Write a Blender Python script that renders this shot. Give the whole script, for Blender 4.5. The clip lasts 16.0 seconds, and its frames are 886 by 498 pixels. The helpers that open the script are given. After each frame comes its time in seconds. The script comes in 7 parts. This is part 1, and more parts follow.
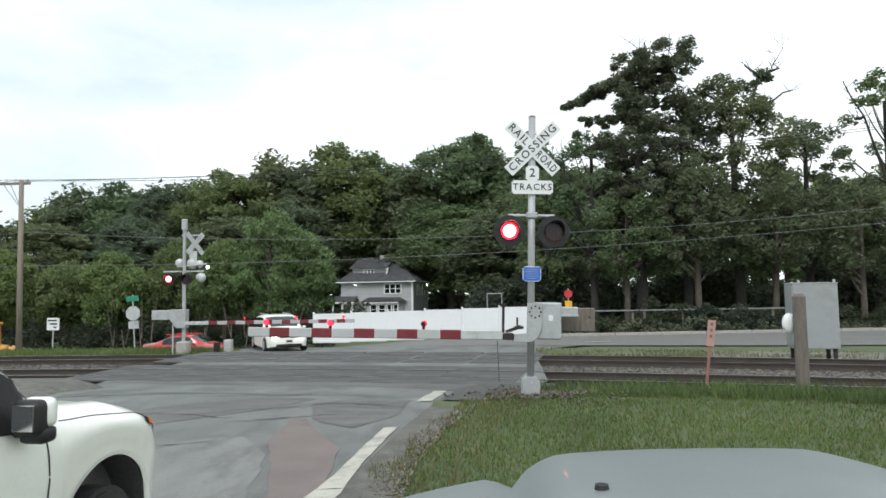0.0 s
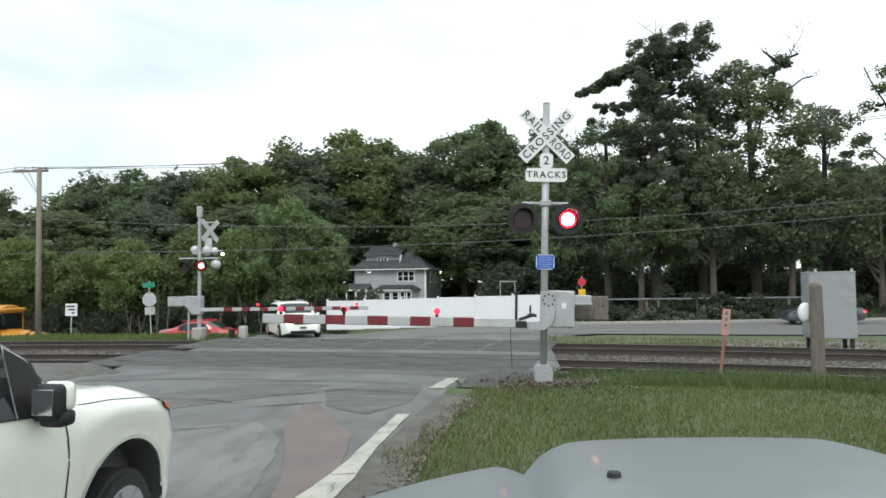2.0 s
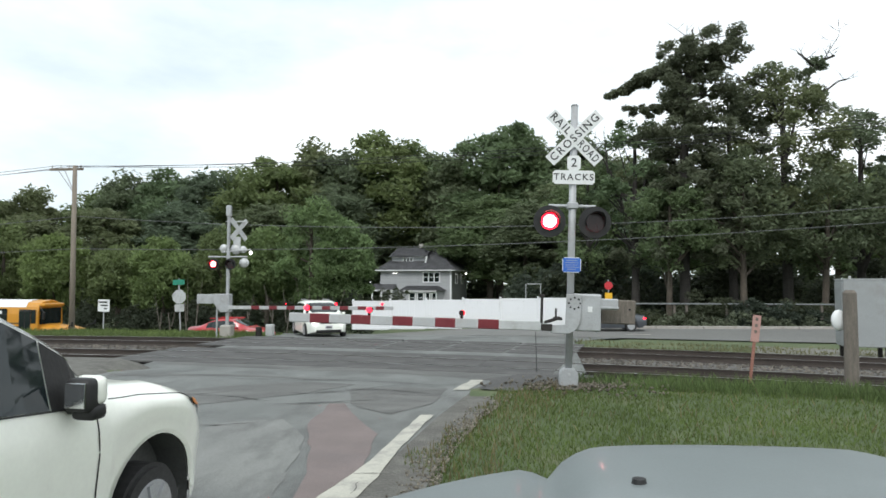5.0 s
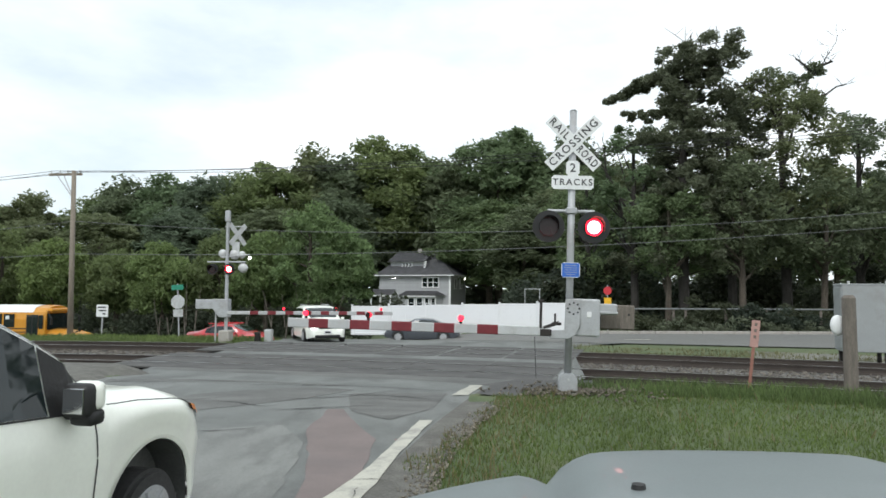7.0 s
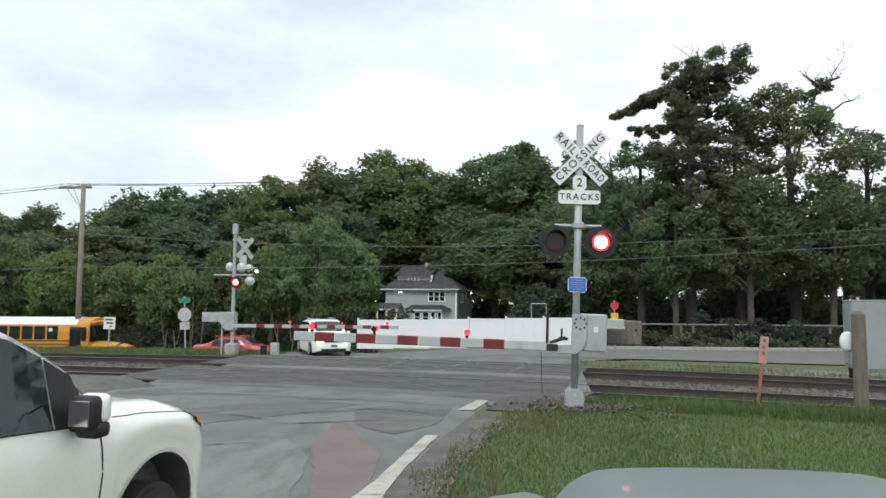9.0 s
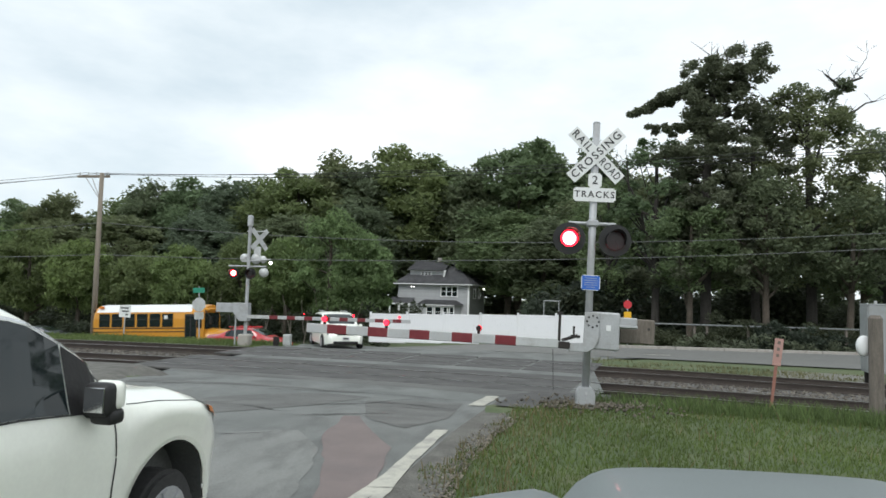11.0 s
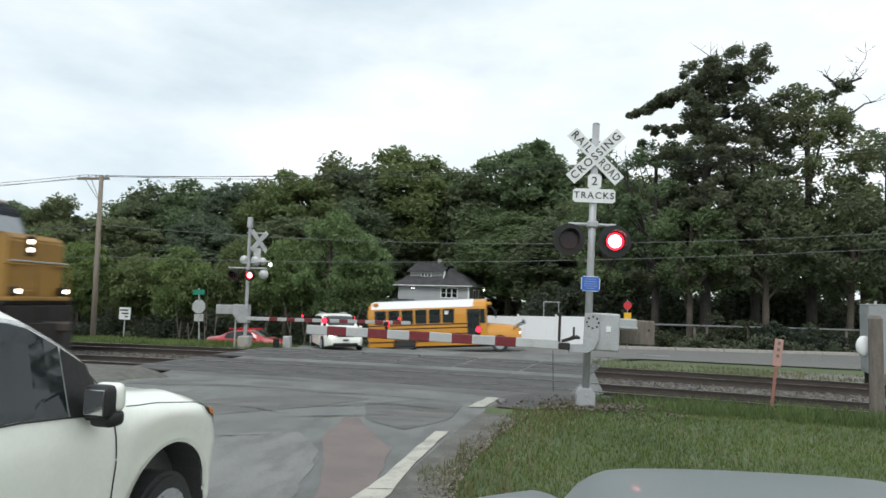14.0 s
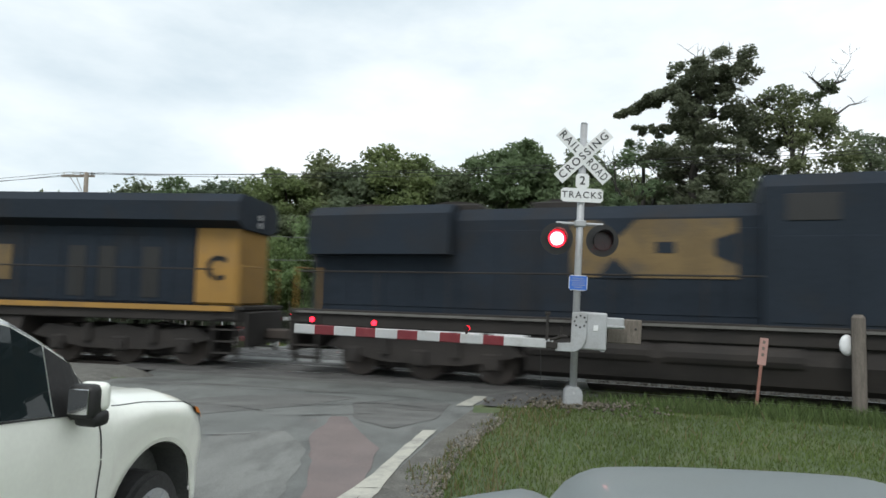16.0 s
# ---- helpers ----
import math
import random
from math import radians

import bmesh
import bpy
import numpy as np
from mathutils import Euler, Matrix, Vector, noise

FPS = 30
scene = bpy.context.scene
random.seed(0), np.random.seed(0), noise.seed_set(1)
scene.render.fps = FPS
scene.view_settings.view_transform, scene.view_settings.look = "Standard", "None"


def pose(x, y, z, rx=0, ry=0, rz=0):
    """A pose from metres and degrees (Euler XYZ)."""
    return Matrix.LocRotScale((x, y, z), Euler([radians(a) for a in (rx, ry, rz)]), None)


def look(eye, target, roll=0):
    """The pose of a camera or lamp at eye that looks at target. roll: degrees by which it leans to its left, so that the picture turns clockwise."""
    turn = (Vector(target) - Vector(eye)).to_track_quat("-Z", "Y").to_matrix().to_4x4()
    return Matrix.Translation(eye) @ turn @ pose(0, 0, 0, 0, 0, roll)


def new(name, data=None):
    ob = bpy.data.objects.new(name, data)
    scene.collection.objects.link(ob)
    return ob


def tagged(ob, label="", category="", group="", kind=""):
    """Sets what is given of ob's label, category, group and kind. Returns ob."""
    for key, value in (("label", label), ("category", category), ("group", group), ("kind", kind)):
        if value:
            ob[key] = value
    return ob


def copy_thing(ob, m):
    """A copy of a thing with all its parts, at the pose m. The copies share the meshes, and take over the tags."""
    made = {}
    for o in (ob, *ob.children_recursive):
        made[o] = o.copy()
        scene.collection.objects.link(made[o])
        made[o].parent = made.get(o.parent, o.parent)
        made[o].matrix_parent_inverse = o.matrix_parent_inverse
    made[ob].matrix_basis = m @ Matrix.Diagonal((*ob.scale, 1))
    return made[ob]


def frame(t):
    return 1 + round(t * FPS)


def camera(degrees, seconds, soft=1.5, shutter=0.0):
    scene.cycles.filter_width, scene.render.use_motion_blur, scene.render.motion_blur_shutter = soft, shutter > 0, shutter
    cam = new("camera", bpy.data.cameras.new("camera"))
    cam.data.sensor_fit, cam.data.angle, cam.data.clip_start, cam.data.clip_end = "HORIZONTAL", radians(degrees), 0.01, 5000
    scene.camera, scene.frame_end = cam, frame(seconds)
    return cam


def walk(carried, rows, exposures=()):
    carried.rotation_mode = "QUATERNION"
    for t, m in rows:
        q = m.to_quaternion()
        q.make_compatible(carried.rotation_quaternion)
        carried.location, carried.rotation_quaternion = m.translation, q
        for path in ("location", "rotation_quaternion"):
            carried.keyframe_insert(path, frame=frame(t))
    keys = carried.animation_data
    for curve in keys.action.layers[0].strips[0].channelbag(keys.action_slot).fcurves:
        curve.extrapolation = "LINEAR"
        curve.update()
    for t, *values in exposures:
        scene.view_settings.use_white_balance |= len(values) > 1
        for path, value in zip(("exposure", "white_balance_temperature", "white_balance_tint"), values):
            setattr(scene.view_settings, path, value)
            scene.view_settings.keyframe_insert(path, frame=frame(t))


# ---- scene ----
EYE = 1.85
cam = camera(67.8, 16.0, soft=1.6, shutter=0.5)
PATH = [
    (0.0, pose(0, 0, EYE, 93.874, 0.915, 0.062)),
    (0.5, pose(0, 0, EYE, 93.635, 0.718, 0.080)),
    (1.0, pose(0, 0, EYE, 93.330, 0.376, 0.447)),
    (1.5, pose(0, 0, EYE, 93.072, 0.473, 1.017)),
    (2.0, pose(0, 0, EYE, 92.823, 0.682, 1.201)),
    (2.5, pose(0, 0, EYE, 92.695, 0.388, 1.341)),
    (3.0, pose(0, 0, EYE, 92.666, -0.162, 1.601)),
    (3.5, pose(0, 0, EYE, 92.795, -0.200, 1.899)),
    (4.0, pose(0, 0, EYE, 92.863, -0.186, 2.322)),
    (6.5, pose(0, 0, EYE, 93.235, -0.073, 4.390)),
    (7.0, pose(0, 0, EYE, 93.397, -0.138, 3.317)),
    (7.5, pose(0, 0, EYE, 93.657, -0.494, 3.152)),
    (8.0, pose(0, 0, EYE, 94.006, -0.402, 3.285)),
    (8.5, pose(0, 0, EYE, 94.339, -0.317, 3.544)),
    (9.0, pose(0, 0, EYE, 94.619, -0.431, 3.859)),
    (11.5, pose(0, 0, EYE, 94.128, -1.706, 5.031)),
    (12.0, pose(0, 0, EYE, 94.139, -1.712, 5.037)),
    (12.5, pose(0, 0, EYE, 94.155, -1.668, 5.037)),
    (13.0, pose(0, 0, EYE, 94.188, -1.793, 5.005)),
    (13.5, pose(0, 0, EYE, 94.250, -1.793, 4.961)),
    (14.0, pose(0, 0, EYE, 94.295, -1.470, 4.927)),
    (14.5, pose(0, 0, EYE, 94.347, -1.687, 4.677)),
    (15.0, pose(0, 0, EYE, 94.334, -1.859, 4.396)),
    (15.5, pose(0, 0, EYE, 94.288, -1.783, 4.189)),
    (16.0, pose(0, 0, EYE, 94.227, -1.539, 3.896)),
]
walk(cam, PATH, [(0.0, 0.40), (4.0, 0.40), (7.5, 0.34), (9.2, 0.28), (11.5, 0.22), (16.0, 0.22)])

# ---- world and light: a bright overcast sky ----
world = bpy.data.worlds.new("sky")
scene.world = world
world.use_nodes = True
wn, wl = world.node_tree.nodes, world.node_tree.links
SUN_EL, SUN_AZ = radians(50), radians(200)
bg = wn["Background"]
sky = wn.new("ShaderNodeTexSky")
sky.sky_type, sky.sun_disc = "NISHITA", False
sky.sun_elevation, sky.sun_rotation = SUN_EL, SUN_AZ
# cloud deck: soft grey-white noise mixed over the sky
co = wn.new("ShaderNodeTexCoord")
mp = wn.new("ShaderNodeMapping")
mp.inputs["Scale"].default_value = (1.0, 1.0, 2.6)
wl.new(co.outputs["Generated"], mp.inputs["Vector"])
cn = wn.new("ShaderNodeTexNoise")
cn.inputs["Scale"].default_value, cn.inputs["Detail"].default_value, cn.inputs["Roughness"].default_value = 1.9, 6, 0.55
wl.new(mp.outputs["Vector"], cn.inputs["Vector"])
cr = wn.new("ShaderNodeValToRGB")
cr.color_ramp.elements[0].position, cr.color_ramp.elements[0].color = 0.34, (6.15, 7.1, 7.65, 1)
cr.color_ramp.elements[1].position, cr.color_ramp.elements[1].color = 0.66, (9.65, 10.1, 10.3, 1)
mid_tone = cr.color_ramp.elements.new(0.5)
mid_tone.color = (8.0, 8.7, 9.0, 1)
sx = wn.new("ShaderNodeSeparateXYZ")
wl.new(co.outputs["Generated"], sx.inputs["Vector"])
side = wn.new("ShaderNodeMath")
side.operation = "MULTIPLY_ADD"
side.inputs[1].default_value = 0.16
wl.new(sx.outputs["X"], side.inputs[0])
wl.new(cn.outputs["Fac"], side.inputs[2])
wl.new(side.outputs[0], cr.inputs["Fac"])
mx = wn.new("ShaderNodeMix")
mx.data_type = "RGBA"
mx.inputs[0].default_value = 0.9
wl.new(sky.outputs["Color"], mx.inputs[6])
wl.new(cr.outputs["Color"], mx.inputs[7])
wl.new(mx.outputs[2], bg.inputs["Color"])
bg.inputs["Strength"].default_value = 0.106
sun_d = bpy.data.lights.new("sun", "SUN")
sun_d.energy, sun_d.angle, sun_d.color = 1.45, radians(25), (0.98, 0.98, 0.96)
sun = new("sun", sun_d)
sun.matrix_world = look((0, 0, 50), Vector((0, 0, 50)) - Vector((math.sin(SUN_AZ) * math.cos(SUN_EL), math.cos(SUN_AZ) * math.cos(SUN_EL), math.sin(SUN_EL))))


# ---- materials ----
def mat(name, color, rough=0.6, metal=0.0, vary=0.25, scale=3.0, fine=40.0, bump=0.15, dirt=None, dirt_amt=0.4, dirt_scale=0.8, emit=0.0, coat=0.0, rnd=0.0, spec=0.5, axis=None):
    """A procedural surface: two scales of tone, optional dirt patches, fine relief."""
    m = bpy.data.materials.new(name)
    m.use_nodes = True
    n, l = m.node_tree.nodes, m.node_tree.links
    b = n["Principled BSDF"]
    b.inputs["Roughness"].default_value, b.inputs["Metallic"].default_value = rough, metal
    b.inputs["Coat Weight"].default_value = coat
    b.inputs["Coat Roughness"].default_value = 0.06
    b.inputs["Specular IOR Level"].default_value = spec
    tc = n.new("ShaderNodeTexCoord")
    src = tc.outputs["Object"]
    if axis:
        mpn = n.new("ShaderNodeMapping")
        mpn.inputs["Scale"].default_value = axis
        l.new(src, mpn.inputs["Vector"])
        src = mpn.outputs["Vector"]
    big = n.new("ShaderNodeTexNoise")
    big.inputs["Scale"].default_value, big.inputs["Detail"].default_value = scale, 4
    small = n.new("ShaderNodeTexNoise")
    small.inputs["Scale"].default_value, small.inputs["Detail"].default_value = fine, 3
    l.new(src, big.inputs["Vector"])
    l.new(src, small.inputs["Vector"])
    avg = n.new("ShaderNodeMath")
    avg.operation = "ADD"
    l.new(big.outputs["Fac"], avg.inputs[0])
    l.new(small.outputs["Fac"], avg.inputs[1])
    ramp = n.new("ShaderNodeMapRange")
    ramp.inputs["From Min"].default_value, ramp.inputs["From Max"].default_value = 0.65, 1.35
    ramp.inputs["To Min"].default_value, ramp.inputs["To Max"].default_value = 1 - vary, 1 + vary
    l.new(avg.outputs[0], ramp.inputs["Value"])
    col = n.new("ShaderNodeVectorMath")
    col.operation = "SCALE"
    col.inputs[0].default_value = color
    l.new(ramp.outputs[0], col.inputs["Scale"])
    out = col.outputs[0]
    if rnd:
        info = n.new("ShaderNodeObjectInfo")
        rr = n.new("ShaderNodeMapRange")
        rr.inputs["To Min"].default_value, rr.inputs["To Max"].default_value = 1 - rnd, 1 + rnd
        l.new(info.outputs["Random"], rr.inputs["Value"])
        c2 = n.new("ShaderNodeVectorMath")
        c2.operation = "SCALE"
        l.new(out, c2.inputs[0])
        l.new(rr.outputs[0], c2.inputs["Scale"])
        out = c2.outputs[0]
    if dirt:
        dn = n.new("ShaderNodeTexNoise")
        dn.inputs["Scale"].default_value, dn.inputs["Detail"].default_value, dn.inputs["Roughness"].default_value = dirt_scale, 6, 0.65
        l.new(src, dn.inputs["Vector"])
        dr = n.new("ShaderNodeMapRange")
        dr.inputs["From Min"].default_value, dr.inputs["From Max"].default_value = 0.48, 0.68
        dr.inputs["To Max"].default_value = dirt_amt
        l.new(dn.outputs["Fac"], dr.inputs["Value"])
        dm = n.new("ShaderNodeMix")
        dm.data_type = "RGBA"
        dm.inputs[7].default_value = (*dirt, 1)
        l.new(dr.outputs[0], dm.inputs[0])
        l.new(out, dm.inputs[6])
        out = dm.outputs[2]
    l.new(out, b.inputs["Base Color"])
    if bump:
        bp = n.new("ShaderNodeBump")
        bp.inputs["Strength"].default_value, bp.inputs["Distance"].default_value = bump, 0.02
        l.new(small.outputs["Fac"], bp.inputs["Height"])
        l.new(bp.outputs["Normal"], b.inputs["Normal"])
    if emit:
        b.inputs["Emission Color"].default_value = (*color, 1)
        b.inputs["Emission Strength"].default_value = emit
    return m


def leaf_mat(name, color, vary=0.45):
    """Foliage: each clump its own green, a little light through the leaves."""
    m = bpy.data.materials.new(name)
    m.use_nodes = True
    n, l = m.node_tree.nodes, m.node_tree.links
    b = n["Principled BSDF"]
    b.inputs["Roughness"].default_value = 0.55
    b.inputs["Specular IOR Level"].default_value = 0.25
    geo = n.new("ShaderNodeNewGeometry")
    info = n.new("ShaderNodeObjectInfo")
    tc = n.new("ShaderNodeTexCoord")
    big = n.new("ShaderNodeTexNoise")
    big.inputs["Scale"].default_value = 0.35
    l.new(tc.outputs["Object"], big.inputs["Vector"])
    s = n.new("ShaderNodeMath")
    s.operation = "MULTIPLY_ADD"
    s.inputs[1].default_value, s.inputs[2].default_value = vary, 1 - vary * 0.5
    l.new(geo.outputs["Random Per Island"], s.inputs[0])
    s2 = n.new("ShaderNodeMath")
    s2.operation = "MULTIPLY_ADD"
    s2.inputs[1].default_value, s2.inputs[2].default_value = 0.9, 0.55
    l.new(big.outputs["Fac"], s2.inputs[0])
    s3 = n.new("ShaderNodeMath")
    s3.operation = "MULTIPLY"
    l.new(s.outputs[0], s3.inputs[0])
    l.new(s2.outputs[0], s3.inputs[1])
    hue = n.new("ShaderNodeMix")
    hue.data_type = "RGBA"
    hue.inputs[6].default_value = (*color, 1)
    hue.inputs[7].default_value = (color[0] * 1.18, color[1] * 1.05, color[2] * 0.8, 1)
    l.new(info.outputs["Random"], hue.inputs[0])
    v = n.new("ShaderNodeVectorMath")
    v.operation = "SCALE"
    l.new(hue.outputs[2], v.inputs[0])
    l.new(s3.outputs[0], v.inputs["Scale"])
    l.new(v.outputs[0], b.inputs["Base Color"])
    tr = n.new("ShaderNodeBsdfTranslucent")
    l.new(v.outputs[0], tr.inputs["Color"])
    mxs = n.new("ShaderNodeMixShader")
    mxs.inputs[0].default_value = 0.48
    l.new(b.outputs[0], mxs.inputs[1])
    l.new(tr.outputs[0], mxs.inputs[2])
    l.new(mxs.outputs[0], n["Material Output"].inputs["Surface"])
    return m


def glow(name, color, strength):
    m = bpy.data.materials.new(name)
    m.use_nodes = True
    b = m.node_tree.nodes["Principled BSDF"]
    b.inputs["Base Color"].default_value = (*color, 1)
    b.inputs["Emission Color"].default_value = (*color, 1)
    b.inputs["Emission Strength"].default_value = strength
    return m


def glass_mat(name, tint=(0.012, 0.018, 0.019)):
    m = bpy.data.materials.new(name)
    m.use_nodes = True
    b = m.node_tree.nodes["Principled BSDF"]
    b.inputs["Base Color"].default_value = (*tint, 1)
    b.inputs["Roughness"].default_value = 0.04
    b.inputs["Specular IOR Level"].default_value = 0.6
    return m


M = dict(
    grass_soil=mat("grass_soil", (0.080, 0.110, 0.046), 0.9, vary=0.4, scale=0.8, fine=30, bump=0.6, dirt=(0.12, 0.10, 0.06), dirt_amt=0.5),
    asphalt=mat("asphalt", (0.143, 0.150, 0.141), 0.62, vary=0.30, scale=1.1, fine=70, bump=0.4, dirt=(0.062, 0.062, 0.059), dirt_amt=0.85, dirt_scale=0.8, axis=(1.0, 0.55, 1.0)),
    asphalt_old=mat("asphalt_old", (0.155, 0.155, 0.145), 0.8, vary=0.2, scale=0.5, fine=90, bump=0.3, dirt=(0.10, 0.10, 0.10), dirt_amt=0.6, dirt_scale=0.5),
    asphalt_patch=mat("asphalt_patch", (0.125, 0.126, 0.118), 0.7, vary=0.35, scale=1.6, fine=60, bump=0.5, dirt=(0.055, 0.055, 0.052), dirt_amt=0.75, dirt_scale=1.1, axis=(0.6, 1.3, 1.0)),
    asphalt_worn=mat("asphalt_worn", (0.180, 0.184, 0.172), 0.6, vary=0.28, scale=1.4, fine=70, bump=0.3, dirt=(0.085, 0.085, 0.08), dirt_amt=0.75, dirt_scale=1.6, axis=(1.4, 0.5, 1.0)),
    red_patch=mat("red_patch", (0.170, 0.138, 0.130), 0.8, vary=0.2, scale=1.2, fine=80, bump=0.3, dirt=(0.13, 0.11, 0.11), dirt_amt=0.6),
    panel=mat("panel", (0.070, 0.069, 0.066), 0.85, vary=0.35, scale=1.5, fine=40, bump=0.5, dirt=(0.12, 0.115, 0.11), dirt_amt=0.6, dirt_scale=1.2),
    road_paint=mat("road_paint", (0.43, 0.42, 0.36), 0.7, vary=0.15, scale=3, fine=50, bump=0.25, dirt=(0.22, 0.21, 0.2), dirt_amt=0.75, dirt_scale=4),
    shoulder_dirt=mat("shoulder_dirt", (0.125, 0.122, 0.108), 0.95, vary=0.4, scale=4, fine=34, bump=0.9, dirt=(0.085, 0.08, 0.072), dirt_amt=0.7, dirt_scale=1.6),
    pale_gravel=mat("pale_gravel", (0.165, 0.162, 0.140), 0.95, vary=0.4, scale=2.5, fine=18, bump=0.9, dirt=(0.105, 0.118, 0.066), dirt_amt=0.75, dirt_scale=0.55),
    crack=mat("crack", (0.045, 0.044, 0.042), 0.9, vary=0.3),
    # wheel housing grey, lightened to carry the haze seen over it
    liner=mat("liner", (0.105, 0.110, 0.108), 0.85, vary=0.3, dirt=(0.10, 0.10, 0.09), dirt_amt=0.6),
    wire_grey=mat("wire_grey", (0.13, 0.135, 0.135), 0.5, vary=0.1),
    gravel=mat("gravel", (0.135, 0.13, 0.12), 0.95, vary=0.45, scale=5, fine=26, bump=0.9, dirt=(0.08, 0.075, 0.07), dirt_amt=0.6, dirt_scale=1.3),
    island_stone=leaf_mat("island_stone", (0.185, 0.18, 0.178), 1.1),
    shoulder_stone=leaf_mat("shoulder_stone", (0.27, 0.25, 0.215), 0.9),
    stone=mat("stone", (0.30, 0.285, 0.265), 0.9, vary=0.3, rnd=0.35),
    rail=mat("rail", (0.062, 0.050, 0.043), 0.6, metal=0.3, vary=0.3, scale=2, fine=50),
    rail_top=mat("rail_top", (0.55, 0.55, 0.56), 0.28, metal=0.9, vary=0.12),
    tie=mat("tie", (0.055, 0.047, 0.041), 0.9, vary=0.4, scale=3, fine=40, bump=0.5, rnd=0.3),
    galv=mat("galv", (0.40, 0.41, 0.42), 0.5, metal=0.25, vary=0.15, scale=4, fine=60, bump=0.1, dirt=(0.24, 0.22, 0.2), dirt_amt=0.45, dirt_scale=3),
    cabinet_grey=mat("cabinet_grey", (0.29, 0.305, 0.305), 0.55, vary=0.12, scale=1.5, fine=40, bump=0.08, dirt=(0.2, 0.19, 0.175), dirt_amt=0.5, dirt_scale=1.6),
    dull_plate=mat("dull_plate", (0.17, 0.18, 0.18), 0.7, vary=0.2),
    dry_weed=leaf_mat("dry_weed", (0.165, 0.168, 0.095), 0.6),
    alu=mat("alu", (0.50, 0.51, 0.51), 0.45, metal=0.3, vary=0.1, dirt=(0.3, 0.28, 0.26), dirt_amt=0.5, dirt_scale=4),
    concrete=mat("concrete", (0.36, 0.34, 0.31), 0.9, vary=0.2, dirt=(0.18, 0.16, 0.14), dirt_amt=0.6, dirt_scale=3),
    white_sign=mat("white_sign", (0.72, 0.73, 0.73), 0.4, vary=0.06, bump=0.03, dirt=(0.5, 0.49, 0.46), dirt_amt=0.35, dirt_scale=5),
    black=mat("black", (0.012, 0.012, 0.012), 0.55, vary=0.2),
    ink=mat("ink", (0.02, 0.02, 0.022), 0.5, vary=0.1),
    red_stripe=mat("red_stripe", (0.15, 0.016, 0.022), 0.4, vary=0.15, dirt=(0.2, 0.05, 0.05), dirt_amt=0.4, dirt_scale=6),
    white_stripe=mat("white_stripe", (0.40, 0.41, 0.41), 0.4, vary=0.12, dirt=(0.35, 0.33, 0.31), dirt_amt=0.5, dirt_scale=6),
    blue_sign=mat("blue_sign", (0.03, 0.13, 0.5), 0.4, vary=0.08),
    vinyl=mat("vinyl", (0.74, 0.75, 0.76), 0.4, vary=0.04, scale=0.6, bump=0.02, dirt=(0.62, 0.62, 0.58), dirt_amt=0.3),
    siding=mat("siding", (0.36, 0.365, 0.375), 0.7, vary=0.07, rnd=0.05),
    shingle=mat("shingle", (0.105, 0.105, 0.11), 0.9, vary=0.3, scale=1.5, fine=14, rnd=0.2),
    trim=mat("trim", (0.72, 0.72, 0.72), 0.5, vary=0.06),
    glass=glass_mat("glass"),
    bark=mat("bark", (0.085, 0.07, 0.055), 0.95, vary=0.45, scale=2, fine=18, bump=0.8),
    wood_old=mat("wood_old", (0.15, 0.13, 0.11), 0.9, vary=0.35, scale=3, fine=20, bump=0.5, axis=(6, 6, 0.8)),
    pole_wood=mat("pole_wood", (0.21, 0.18, 0.145), 0.9, vary=0.3, scale=2, fine=20, bump=0.4, axis=(6, 6, 0.6)),
    rubber=mat("rubber", (0.032, 0.032, 0.032), 0.8, vary=0.3),
    white_car=mat("white_car", (0.85, 0.87, 0.79), 0.3, vary=0.03, coat=0.6, bump=0.0, dirt=(0.6, 0.59, 0.55), dirt_amt=0.3, dirt_scale=1.5),
    silver_car=mat("silver_car", (0.205, 0.232, 0.232), 0.5, metal=0.3, vary=0.06, coat=0.12, bump=0.0, fine=120),
    grey_car=mat("grey_car", (0.085, 0.095, 0.11), 0.3, metal=0.5, vary=0.05, coat=0.8, bump=0.0),
    red_car=mat("red_car", (0.42, 0.02, 0.025), 0.3, vary=0.06, coat=0.8, bump=0.0),
    bus_yellow=mat("bus_yellow", (0.56, 0.245, 0.018), 0.4, vary=0.07, coat=0.3, bump=0.0, dirt=(0.5, 0.25, 0.05), dirt_amt=0.3, dirt_scale=0.8),
    loco_blue=mat("loco_blue", (0.019, 0.026, 0.036), 0.7, vary=0.18, scale=0.6, fine=10, bump=0.05, dirt=(0.030, 0.026, 0.022), dirt_amt=0.6, dirt_scale=0.5, spec=0.15),
    loco_yellow=mat("loco_yellow", (0.31, 0.17, 0.035), 0.55, vary=0.15, scale=1, bump=0.05, dirt=(0.2, 0.12, 0.05), dirt_amt=0.6, dirt_scale=1.2),
    emblem=mat("emblem", (0.150, 0.098, 0.036), 0.6, vary=0.4, scale=1.2, dirt=(0.06, 0.05, 0.04), dirt_amt=0.8, dirt_scale=1.5),
    emblem_faint=mat("emblem_faint", (0.062, 0.050, 0.028), 0.6, vary=0.4, scale=1.2, dirt=(0.03, 0.03, 0.03), dirt_amt=0.8, dirt_scale=2.5),
    loco_under=mat("loco_under", (0.022, 0.019, 0.017), 0.85, vary=0.35, scale=1.5, fine=15, bump=0.3, dirt=(0.04, 0.033, 0.028), dirt_amt=0.6),
    loco_roof=mat("loco_roof", (0.40, 0.36, 0.33), 0.7, vary=0.15),
    red_lamp=glow("red_lamp", (1.0, 0.012, 0.03), 4.0),
    red_core=glow("red_core", (1.0, 0.35, 0.33), 8.0),
